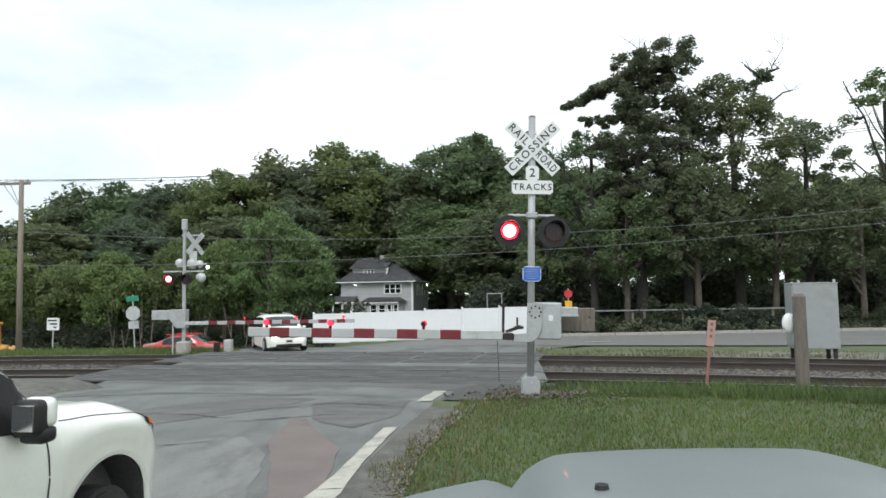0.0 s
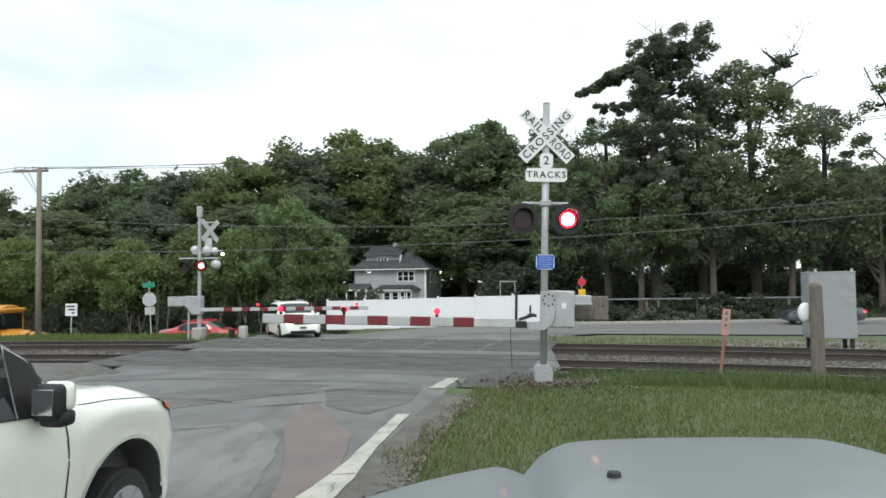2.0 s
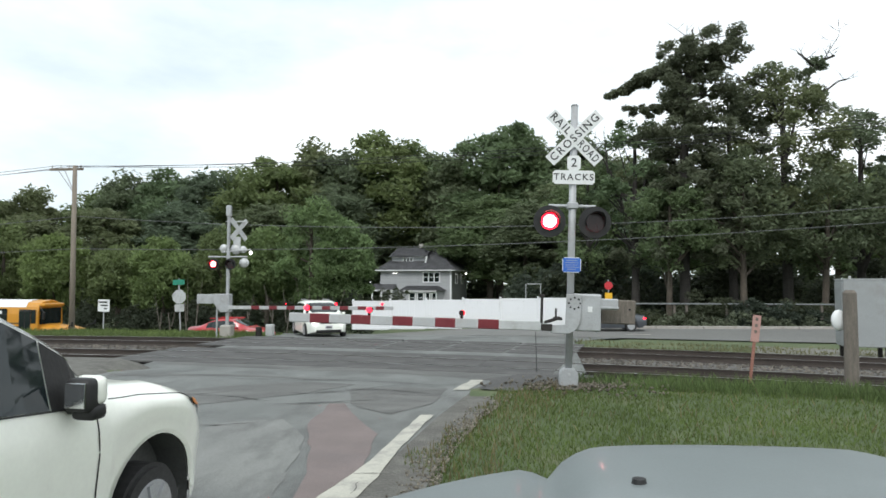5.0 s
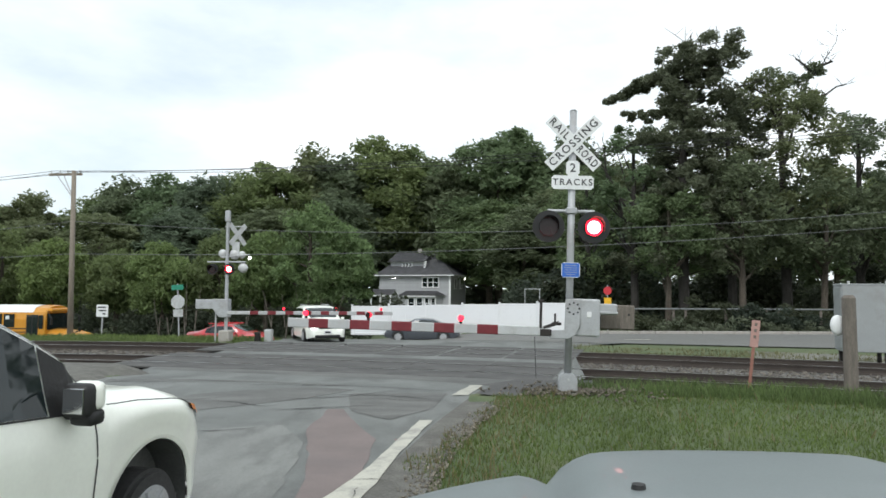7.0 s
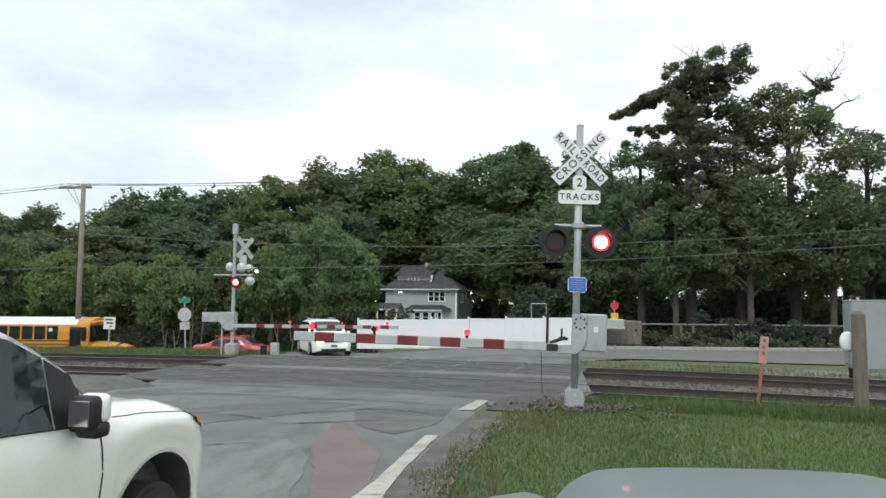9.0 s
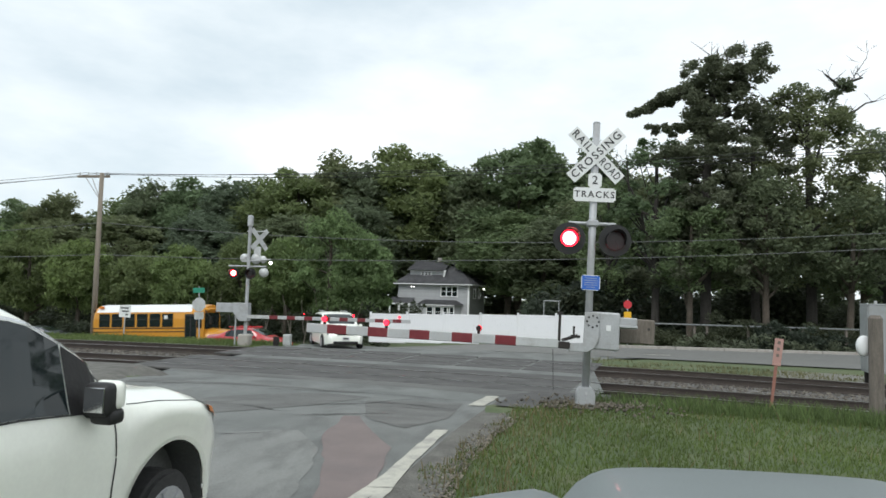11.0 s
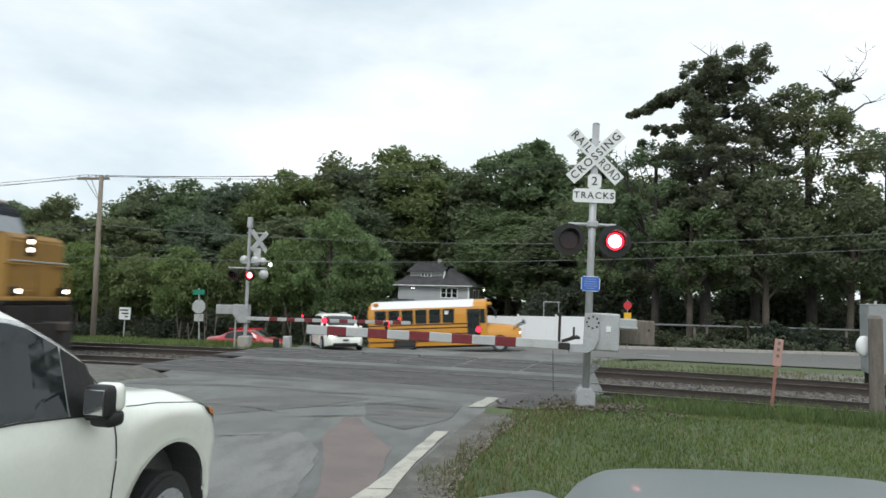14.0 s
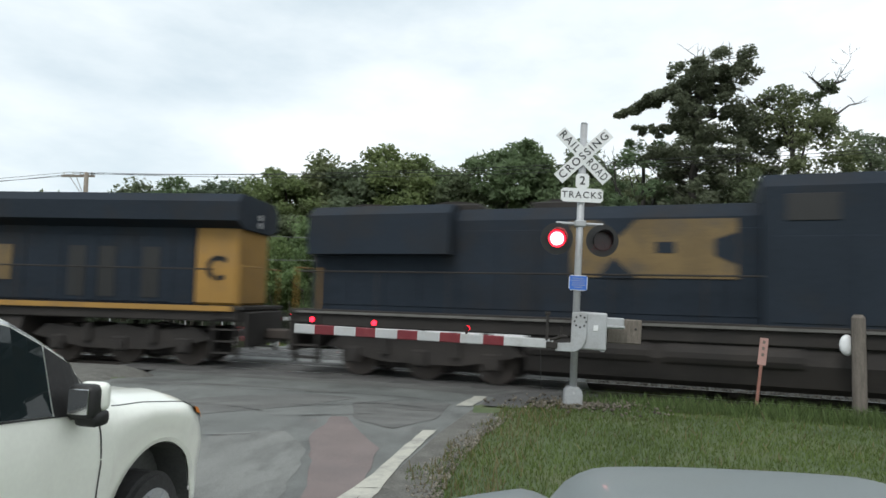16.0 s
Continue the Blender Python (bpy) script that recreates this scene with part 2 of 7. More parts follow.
    red_dark=mat("red_dark", (0.03, 0.004, 0.005), 0.25, vary=0.1, bump=0),
    head_lamp=glow("head_lamp", (1.0, 0.86, 0.68), 5.0),
    white_lamp=glow("white_lamp", (1.0, 0.98, 0.95), 4.0),
    amber=mat("amber", (0.6, 0.18, 0.02), 0.3, vary=0.1, bump=0),
    chrome=mat("chrome", (0.7, 0.7, 0.7), 0.15, metal=1.0, vary=0.05, bump=0),
    leaf_oak=leaf_mat("leaf_oak", (0.140, 0.196, 0.105)),
    leaf_dark=leaf_mat("leaf_dark", (0.134, 0.174, 0.114)),
    # foliage with the dense shade under the trees put into its colour
    leaf_shaded=leaf_mat("leaf_shaded", (0.058, 0.074, 0.054)),
    leaf_pine=leaf_mat("leaf_pine", (0.124, 0.150, 0.112)),
    bark_dark=mat("bark_dark", (0.045, 0.040, 0.036), 0.95, vary=0.4, scale=2, fine=18, bump=0.6),

    leaf_light=leaf_mat("leaf_light", (0.165, 0.235, 0.105)),
    grass=leaf_mat("grass", (0.106, 0.158, 0.056), 0.75),
    weed=leaf_mat("weed", (0.116, 0.170, 0.070), 0.8),
    straw=leaf_mat("straw", (0.19, 0.17, 0.095), 0.5),
)


# ---- mesh helpers ----
def obj(name, bm, material, parent=None, label="", smooth=False):
    me = bpy.data.meshes.new(name)
    bm.to_mesh(me)
    bm.free()
    for mt in (material if isinstance(material, (list, tuple)) else [material]):
        me.materials.append(mt)
    if smooth:
        for p in me.polygons:
            p.use_smooth = True
    ob = new(name, me)
    if parent:
        ob.parent = parent
    if label:
        ob["label"] = label
    return ob


part = obj


def thing(name, label, category, at=None, group=""):
    e = new(name)
    e.empty_display_size = 0.2
    if at is not None:
        e.matrix_basis = at if isinstance(at, Matrix) else Matrix.Translation(at)
    return tagged(e, label, category, group)


def box(bm, cx, cy, cz, sx, sy, sz, bev=0.0, m=None, seg=1):
    """A box by its centre and full sizes, optionally bevelled and posed."""
    r = bmesh.ops.create_cube(bm, size=1.0)
    vs = r["verts"]
    mat4 = Matrix.Translation((cx, cy, cz)) @ Matrix.Diagonal((sx, sy, sz, 1))
    bmesh.ops.transform(bm, matrix=(m @ mat4) if m else mat4, verts=vs)
    if bev:
        es = list({e for v in vs for e in v.link_edges})
        bmesh.ops.bevel(bm, geom=es, offset=bev, segments=seg, affect="EDGES", profile=0.5)
    return bm


def cyl(bm, p0, p1, r0, r1=None, n=12, caps=True):
    """A tapered rod from p0 to p1."""
    r1 = r0 if r1 is None else r1
    p0, p1 = Vector(p0), Vector(p1)
    d = p1 - p0
    q = d.to_track_quat("Z", "Y").to_matrix().to_4x4()
    m = Matrix.Translation((p0 + p1) / 2) @ q
    bmesh.ops.create_cone(bm, cap_ends=caps, segments=n, radius1=r0, radius2=max(r1, 1e-4), depth=d.length, matrix=m)
    return bm


def B():
    return bmesh.new()


def prism(bm, pts, y0, y1, axis="y"):
    """Extrude a closed outline. axis y: pts are (x, z); axis x: pts are (y, z); axis z: pts are (x, y)."""
    def P(a, b, c):
        return {"y": (a, c, b), "x": (c, a, b), "z": (a, b, c)}[axis]
    v0 = [bm.verts.new(P(a, b, y0)) for a, b in pts]
    v1 = [bm.verts.new(P(a, b, y1)) for a, b in pts]
    n = len(pts)
    bm.faces.new(v0)
    bm.faces.new(v1[::-1])
    for i in range(n):
        bm.faces.new((v0[i], v1[i], v1[(i + 1) % n], v0[(i + 1) % n]))
    bmesh.ops.recalc_face_normals(bm, faces=bm.faces)
    return bm


def raw(name, verts, faces, material, parent=None, kind="", label="", mats=None):
    me = bpy.data.meshes.new(name)
    me.from_pydata(verts, [], faces)
    me.materials.append(material)
    ob = new(name, me)
    if parent:
        ob.parent = parent
    return tagged(ob, label, "", "", kind)


def text(name, body, size, material, parent, m, depth=0.004, label=""):
    """Raised lettering in the built-in font, turned into a mesh."""
    cu = bpy.data.curves.new(name, "FONT")
    cu.body, cu.size, cu.align_x, cu.align_y, cu.extrude = body, size, "CENTER", "CENTER", depth
    cu.offset, cu.space_character = 0.002, 1.25
    cu.resolution_u = 3
    tmp = bpy.data.objects.new(name, cu)
    scene.collection.objects.link(tmp)
    me = bpy.data.meshes.new_from_object(tmp.evaluated_get(bpy.context.evaluated_depsgraph_get()))
    bpy.data.objects.remove(tmp)
    me.materials.clear()
    me.materials.append(material)
    ob = new(name, me)
    ob.parent = parent
    ob.matrix_basis = m
    if label:
        ob["label"] = label
    return ob


# ---- lie of the land ----
def track_y(x):
    """The near track's centre line: a wide curve across the view."""
    if x < -18:
        return track_y(-18) + (x + 18) * (-0.24 + 0.013 * 18)
    if x > 26:
        return track_y(26) + (x - 26) * (-0.24 - 0.013 * 26)
    return 17.1 - 0.24 * x - 0.0065 * x * x


def slope_at(x):
    x = min(max(x, -18), 26)
    return -0.24 - 0.013 * x


def across(x, y):
    """Distance from the near track's centre line, positive on its far side."""
    k = slope_at(x)
    return (y - track_y(x)) / math.sqrt(1 + k * k)


def track_point(s, v=0.0):
    """The place s metres along the near track (0 at x = 0), v metres to its far side, and the heading."""
    x = 0.0
    step = 0.25 if s > 0 else -0.25
    n = int(abs(s) / 0.25)
    for _ in range(n):
        x += step / math.sqrt(1 + slope_at(x) ** 2)
    x += (s - n * step) / math.sqrt(1 + slope_at(x) ** 2)
    k = slope_at(x)
    c = 1 / math.sqrt(1 + k * k)
    return Vector((x - v * k * c, track_y(x) + v * c, 0)), math.atan(k)


def mixin(a, b, t):
    t = min(max(t, 0.0), 1.0)
    t = t * t * (3 - 2 * t)
    return a + (b - a) * t


RAIL_Z = -0.20
FAR = 4.45


def street_dip(x, y):
    """The far street falls away to the west."""
    if y < 33 or x > 3:
        return 0.0
    d = mixin(0.0, -0.62, (3 - x) / 14) + mixin(0.0, -0.65, (-6 - x) / 20)
    return mixin(0.0, d, (y - 33) / 4)


def road_z(x, y):
    v = across(x, y)
    if v < 5.7:
        return mixin(0.0, -0.215, (v + 6.0) / 3.5)
    z = -0.215 - 0.33 * min(1.0, (v - 5.7) / 4.0) - mixin(0.0, 0.155, (v - 9.7) / 4.0)
    return mixin(z, -1.02, (v - 13.0) / 8.0) + street_dip(x, y)


def road_edges(y):
    """The road's left and right edge."""
    rows = [(-8, -9.8, -3.0), (0, -8.9, -2.0), (6, -8.2, -0.85), (12, -8.0, 0.1), (16, -8.6, 2.3), (23, -8.3, 3.0), (30, -9.8, 4.0), (36, -10.5, 8.0)]
    y = min(max(y, -8), 36)
    for (a, l0, r0), (b, l1, r1) in zip(rows[:-1], rows[1:]):
        if y <= b:
            u = (y - a) / (b - a)
            return l0 + (l1 - l0) * u, r0 + (r1 - r0) * u
    return rows[-1][1:]


def land_z(x, y):
    v = across(x, y)
    if v < -1.9:
        z = mixin(0.0, -0.42, (v + 3.4) / 1.3)
    elif v < 6.5:
        z = -0.42
    else:
        z = mixin(-0.42, -0.68, (v - 6.5) / 4.0)
        z = mixin(z, -1.16, (v - 13.0) / 8.0)
    if x < -10 and v > 9:
        b = -0.55 if y < 31.6 else mixin(-0.55, -1.45, (y - 31.6) / 1.4)
        if y > 36:
            b = mixin(-1.45, -1.05, (y - 36) / 1.0)
        z = mixin(z, b, (-x - 10) / 1.0)
    d = math.hypot(x, y)
    if d < 60 and not -3 < v < 7:
        z += 0.05 * noise.noise(Vector((x * 0.5, y * 0.5, 0)))
    left, right = road_edges(y)
    if y < 36:
        z -= 0.32 * mixin(0, 1, min(x - left, right - x) / 0.5 - 0.4)
    if y > 32 and v > 8:
        z -= 0.10
    if y > 36 or x > -10:
        z += street_dip(x, y)
    z -= 0.02
    if x > 5 and v > 8 and y < 37:
        # level gravelly ground up to the far street's edge
        z = mixin(z, road_z(x, y) - 0.05, (x - 5) / 2.5 * min(1, (v - 8) / 3))
    return z


# ---- ground, one sheet to the horizon ----
def spaced(lo, hi, far):
    near = list(np.arange(lo, hi + 0.01, 0.6))
    out = []
    d, step = 0.0, 1.0
    while d < far:
        d += step
        step *= 1.35
        out.append(d)
    return [lo - a for a in out[::-1]] + near + [hi + a for a in out]


def build_ground():
    xs, ys = spaced(-26, 26, 2500), spaced(-2, 46, 2500)
    vs = [(x, y, land_z(x, y)) for y in ys for x in xs]
    n = len(xs)
    fs = [(j * n + i, j * n + i + 1, (j + 1) * n + i + 1, (j + 1) * n + i) for j in range(len(ys) - 1) for i in range(n - 1)]
    g = raw("ground", vs, fs, M["grass_soil"], kind="structure", label="rough grassy ground on both sides of the railway")
    for p in g.data.polygons:
        p.use_smooth = True


build_ground()


def sheet(name, outline, material, label, lift=0.0, step=0.5, zf=road_z, kind="structure"):
    """A surface laid on the land: rows of (left point, right point) along a way."""
    vs, fs = [], []
    cols = 14
    rows = []
    for (a, b), (c, d) in zip(outline[:-1], outline[1:]):
        n = max(1, int((Vector(c) - Vector(a)).length / step))
        for k in range(n):
            u = k / n
            rows.append((Vector(a).lerp(Vector(c), u), Vector(b).lerp(Vector(d), u)))
    rows.append((Vector(outline[-1][0]), Vector(outline[-1][1])))
    for a, b in rows:
        for i in range(cols + 1):
            p = a.lerp(b, i / cols)
            vs.append((p.x, p.y, zf(p.x, p.y) + lift))
    for j in range(len(rows) - 1):
        for i in range(cols):
            k = j * (cols + 1) + i
            fs.append((k, k + 1, k + cols + 2, k + cols + 1))
    ob = raw(name, vs, fs, material, kind=kind, label=label)
    for p in ob.data.polygons:
        p.use_smooth = True
    return ob


# the road over the crossing, the street beyond it
sheet("road", [((-9.8, -8), (-3.0, -8)), ((-8.9, 0), (-2.0, 0)), ((-8.2, 6.0), (-0.85, 6.0)), ((-8.0, 12), (0.1, 12)), ((-8.6, 17), (2.4, 15.5)),
               ((-8.3, 24), (3.0, 22)), ((-9.8, 31), (4.0, 29)), ((-10.5, 36), (8, 35.5))], M["asphalt"], "worn grey asphalt road over the crossing", 0.0)
sheet("street", [((-120, 44.5), (-120, 36.5)), ((-30, 42.2), (-30, 35.6)), ((-8, 43.35), (-8, 34.8)), ((6.5, 43.35), (6.5, 34)), ((8, 42.8), (8, 34)), ((30, 43.8), (30, 32)), ((120, 47), (120, 38))],
      M["asphalt_old"], "pale grey asphalt street beyond the tracks", 0.012)


def rails():
    for c, far in ((0.0, False), (FAR, True)):
        tr = tagged(new("railway_track"), "steel rails on dark wooden ties in grey ballast", "railway track")
        for side in (-0.755, 0.755):
            v = c + side
            prof = [(-0.07, -0.17), (0.07, -0.17), (0.07, -0.155), (0.012, -0.13), (0.012, -0.045), (0.036, -0.035), (0.036, -0.004), (-0.036, -0.004), (-0.036, -0.035), (-0.012, -0.045), (-0.012, -0.13), (-0.07, -0.155)]
            ss = list(np.arange(-160, 120, 2.0))
            vs, fs, tv, tf = [], [], [], []
            for s in ss:
                p, a = track_point(s, v)
                nx, ny = -math.sin(a), math.cos(a)
                for o, z in prof:
                    vs.append((p.x + nx * o, p.y + ny * o, RAIL_Z + z))
                for o in (-0.03, 0.03):
                    tv.append((p.x + nx * o, p.y + ny * o, RAIL_Z))
            n = len(prof)
            for j in range(len(ss) - 1):
                for i in range(n):
                    fs.append((j * n + i, j * n + (i + 1) % n, (j + 1) * n + (i + 1) % n, (j + 1) * n + i))
                tf.append((j * 2, j * 2 + 1, j * 2 + 3, j * 2 + 2))
            r = raw("rail", vs, fs, M["rail"], tr)
            raw("rail_head", tv, tf, M["rail_top"], r, label="bright worn rail head")
        bm = B()
        box(bm, 0, 0, 0, 0.23, 2.6, 0.18)
        first = part("tie", bm, M["tie"], tr)
        me = first.data
        k = 0
        for s in np.arange(-45, 42, 0.56):
            p, a = track_point(s, c)
            if -8.6 < p.x < 2.2:
                continue
            o = first if k == 0 else new("tie", me)
            k += 1
            o.parent = tr
            o.matrix_basis = Matrix.Translation((p.x, p.y, RAIL_Z - 0.26)) @ Matrix.Rotation(a + random.uniform(-.02, .02), 4, "Z")


rails()
sheet("ballast", [((track_point(s, 7.1)[0].x, track_point(s, 7.1)[0].y), (track_point(s, -2.6)[0].x, track_point(s, -2.6)[0].y)) for s in range(-150, 118, 3)],
      M["gravel"], "grey crushed stone ballast under the tracks", 0.0, 3.0, lambda x, y: RAIL_Z - 0.185 - 0.10 * max(0, abs(across(x, y) - 2.2) - 3.6))


# ---- road surface details ----
def patch(name, pts, material, label, lift, rag=0.025):
    """A flat patch on the road, its outline given as corner points; edges a little ragged."""
    bm = B()
    rim = []
    n = len(pts)
    for i in range(n):
        a, b = Vector(pts[i]), Vector(pts[(i + 1) % n])
        k = max(1, int((b - a).length / 0.22))
        for j in range(k):
            p = a.lerp(b, j / k) + Vector((random.uniform(-rag, rag), random.uniform(-rag, rag)))
            rim.append(bm.verts.new((p.x, p.y, road_z(p.x, p.y) + lift)))
    bm.faces.new(rim)
    bmesh.ops.triangulate(bm, faces=bm.faces)
    return tagged(obj(name, bm, material), label, kind="structure")


patch("red_patch", [(-2.32, 10.1), (-2.12, 10.1), (-1.75, 9.2), (-1.3, 8.1), (-1.18, 6.4), (-1.3, 5.0), (-1.6, 4.9), (-1.68, 6.4), (-2.0, 7.6), (-2.28, 8.6)], M["red_patch"], "faded reddish asphalt repair patch", 0.006)
patch("asphalt_patch", [(-2.3, 11.6), (-0.6, 11.9), (-0.75, 10.2), (-1.3, 9.3), (-2.0, 10.0)], M["asphalt_patch"], "dark asphalt repair patch", 0.006)
patch("asphalt_patch", [(-4.9, 11.4), (-3.2, 12.4), (-2.3, 12.1), (-3.0, 10.9), (-4.6, 9.6), (-5.4, 9.9)], M["asphalt_patch"], "dark worn asphalt repair", 0.005)
patch("asphalt_patch", [(-7.6, 13.2), (-5.0, 13.9), (-2.6, 13.2), (-2.8, 12.9), (-5.0, 13.3), (-7.4, 12.7)], M["asphalt_patch"], "long dark asphalt seam", 0.005)
patch("road_apron", [(-7.6, 16.2), (-1.5, 14.9), (1.0, 13.9), (2.0, 14.3), (2.2, 15.4), (-8.2, 18.2), (-8.4, 16.6)], M["asphalt_patch"], "sooty dark asphalt beside the rails", 0.004)
patch("road_apron", [(-0.1, 14.2), (1.5, 13.6), (2.3, 14.0), (2.5, 15.1), (0.9, 15.2)], M["panel"], "sooty black asphalt at the road edge", 0.008)
patch("worn_patch", [(-3.5, 8.6), (-2.7, 8.9), (-2.1, 7.9), (-1.85, 6.0), (-1.65, 4.4), (-3.0, 4.2), (-3.4, 6.4)], M["asphalt_worn"], "pale worn smooth asphalt patch", 0.0045)
patch("edge_line", [(-1.56, 5.0), (-1.20, 5.0), (-1.0, 6.3), (-0.95, 7.1), (-0.68, 9.3), (-0.87, 9.28), (-1.16, 6.9), (-1.35, 6.0)], M["road_paint"], "worn white painted edge line", 0.011, 0.012)
patch("edge_line", [(-0.51, 11.55), (-0.23, 11.6), (0.02, 14.1), (-0.25, 14.05)], M["road_paint"], "worn white painted edge line", 0.011, 0.012)
patch("road_mark", [(8.0, 37.6), (9.4, 37.5), (9.4, 37.75), (8.0, 37.85)], M["road_paint"], "short white painted road mark", 0.03)

# gravel shoulder between the edge line and the grass
sheet("shoulder", [((-1.25, 4.5), (-0.6, 4.5)), ((-0.95, 7.0), (-0.45, 7.0)), ((-0.62, 9.2), (-0.1, 9.2)), ((-0.2, 11.3), (0.6, 11.5)), ((0.0, 13.0), (2.6, 12.6)), ((0.4, 14.2), (3.4, 13.6))],
      M["shoulder_dirt"], "narrow gravel shoulder beside the road", 0.003, 0.5)

sheet("dirt_verge", [((track_point(s, -1.35)[0].x, track_point(s, -1.35)[0].y), (track_point(s, -6.6)[0].x, track_point(s, -6.6)[0].y)) for s in (-40, -30, -20, -14, -11, -9, -7.2, -5.6, -4.2)],
      M["shoulder_dirt"], "dirty gravel verge beside the near track", 0.08, 0.5, land_z)
sheet("shoulder_left", [((-11.5, 6), (-7.6, 6)), ((-11.2, 10), (-7.4, 10)), ((-11.2, 14), (-7.4, 14)), ((-11.6, 16.6), (-7.8, 16.2))],
      M["shoulder_dirt"], "dusty gravel edge of the road before the tracks", -0.03, 0.5, lambda x, y: road_z(x, y) - 0.09 * max(0.0, -8.6 - x))
sheet("soot_apron", [((-0.05, 11.6), (0.5, 11.4)), ((0.05, 12.4), (1.25, 12.3)), ((0.1, 13.2), (2.4, 13.0)), ((0.2, 14.1), (2.6, 13.9))],
      M["panel"], "sooty black asphalt and cinders at the road edge", 0.02, 0.25, lambda x, y: max(road_z(x, y), land_z(x, y)))

sheet("gravel_verge", [((track_point(s, 13.6)[0].x, track_point(s, 13.6)[0].y), (track_point(s, 6.6)[0].x, track_point(s, 6.6)[0].y)) for s in (7, 9, 12, 16, 20, 25, 30, 36, 42)],
      M["pale_gravel"], "pale gravelly ground with thin weeds beyond the tracks", 0.035, 1.0, land_z)


def cracks():
    """Dark wandering cracks and tar seams in the asphalt."""
    rt = random.Random(17)
    for x, y, a, length, w in ((-3.6, 10.9, 10, 2.6, 0.05), (-2.9, 11.4, -8, 2.4, 0.045), (-5.2, 12.6, 5, 3.4, 0.05), (-1.9, 11.0, 12, 1.6, 0.03),
                               (-4.1, 8.0, 30, 1.4, 0.04), (-6.0, 10.2, 20, 2.2, 0.04), (-2.4, 12.7, -4, 2.2, 0.035), (-1.24, 6.4, 20, 0.36, 0.014), (-1.15, 5.8, 65, 0.4, 0.012), (-3.3, 9.9, 35, 1.8, 0.06), (-4.6, 10.6, -15, 1.5, 0.05)):
        bm = B()
        prev = None
        h = radians(a)
        n = int(length / 0.09)
        for k in range(n + 1):
            ww = w * rt.uniform(0.25, 1.0) * math.sin(math.pi * (k + 0.4) / (n + 0.8)) + 0.003
            q = [bm.verts.new((x + sd * -math.sin(h) * ww, y + sd * math.cos(h) * ww, road_z(x, y) + 0.0135)) for sd in (-0.5, 0.5)]
            if prev:
                bm.faces.new((prev[0], q[0], q[1], prev[1]))
            prev = q
            h += rt.uniform(-0.35, 0.35) + (radians(a) - h) * 0.2
            x += math.cos(h) * 0.09
            y += math.sin(h) * 0.09
        tagged(obj("road_crack", bm, M["crack"]), "dark wandering crack in the asphalt", kind="structure")


cracks()

# crossing surface: dark panels and flangeways along each rail
def crossing():
    for c in (0.0, FAR):
        for lo, hi, nm, mt in ((-1.75, -0.83, "crossing_panel", "panel"), (-0.62, 0.62, "crossing_panel", "panel"), (0.83, 1.75, "crossing_panel", "panel")):
            s = -10.0
            while s < 0.2:
                bm = B()
                p, a = track_point(s + 1.0, c + (lo + hi) / 2)
                box(bm, 0, 0, 0, 1.98, hi - lo, 0.05, 0.008)
                o = obj(nm, bm, M[mt])
                o.matrix_basis = Matrix.Translation((p.x, p.y, road_z(p.x, p.y) - 0.012)) @ Matrix.Rotation(a, 4, "Z")
                tagged(o, "dark rubber and asphalt crossing panel between rails", kind="structure")
                s += 2.0


crossing()


def kerb():
    k = tagged(new("kerb"), "pale concrete kerb along the far street", kind="structure")
    bm = B()
    box(bm, 0, 0, 0, 2.96, 0.18, 0.26, 0.02)
    first = part("kerb_stone", bm, M["concrete"], k)
    x = 6.5
    i = 0
    while x < 46:
        o = first if i == 0 else new("kerb_stone", first.data)
        o.parent = k
        y = 42.7 + 0.045 * (x - 8)
        o.matrix_basis = Matrix.Translation((x, y, road_z(x, y - 1.0) + 0.05)) @ Matrix.Rotation(0.045, 4, "Z")
        x += 3.0
        i += 1


kerb()


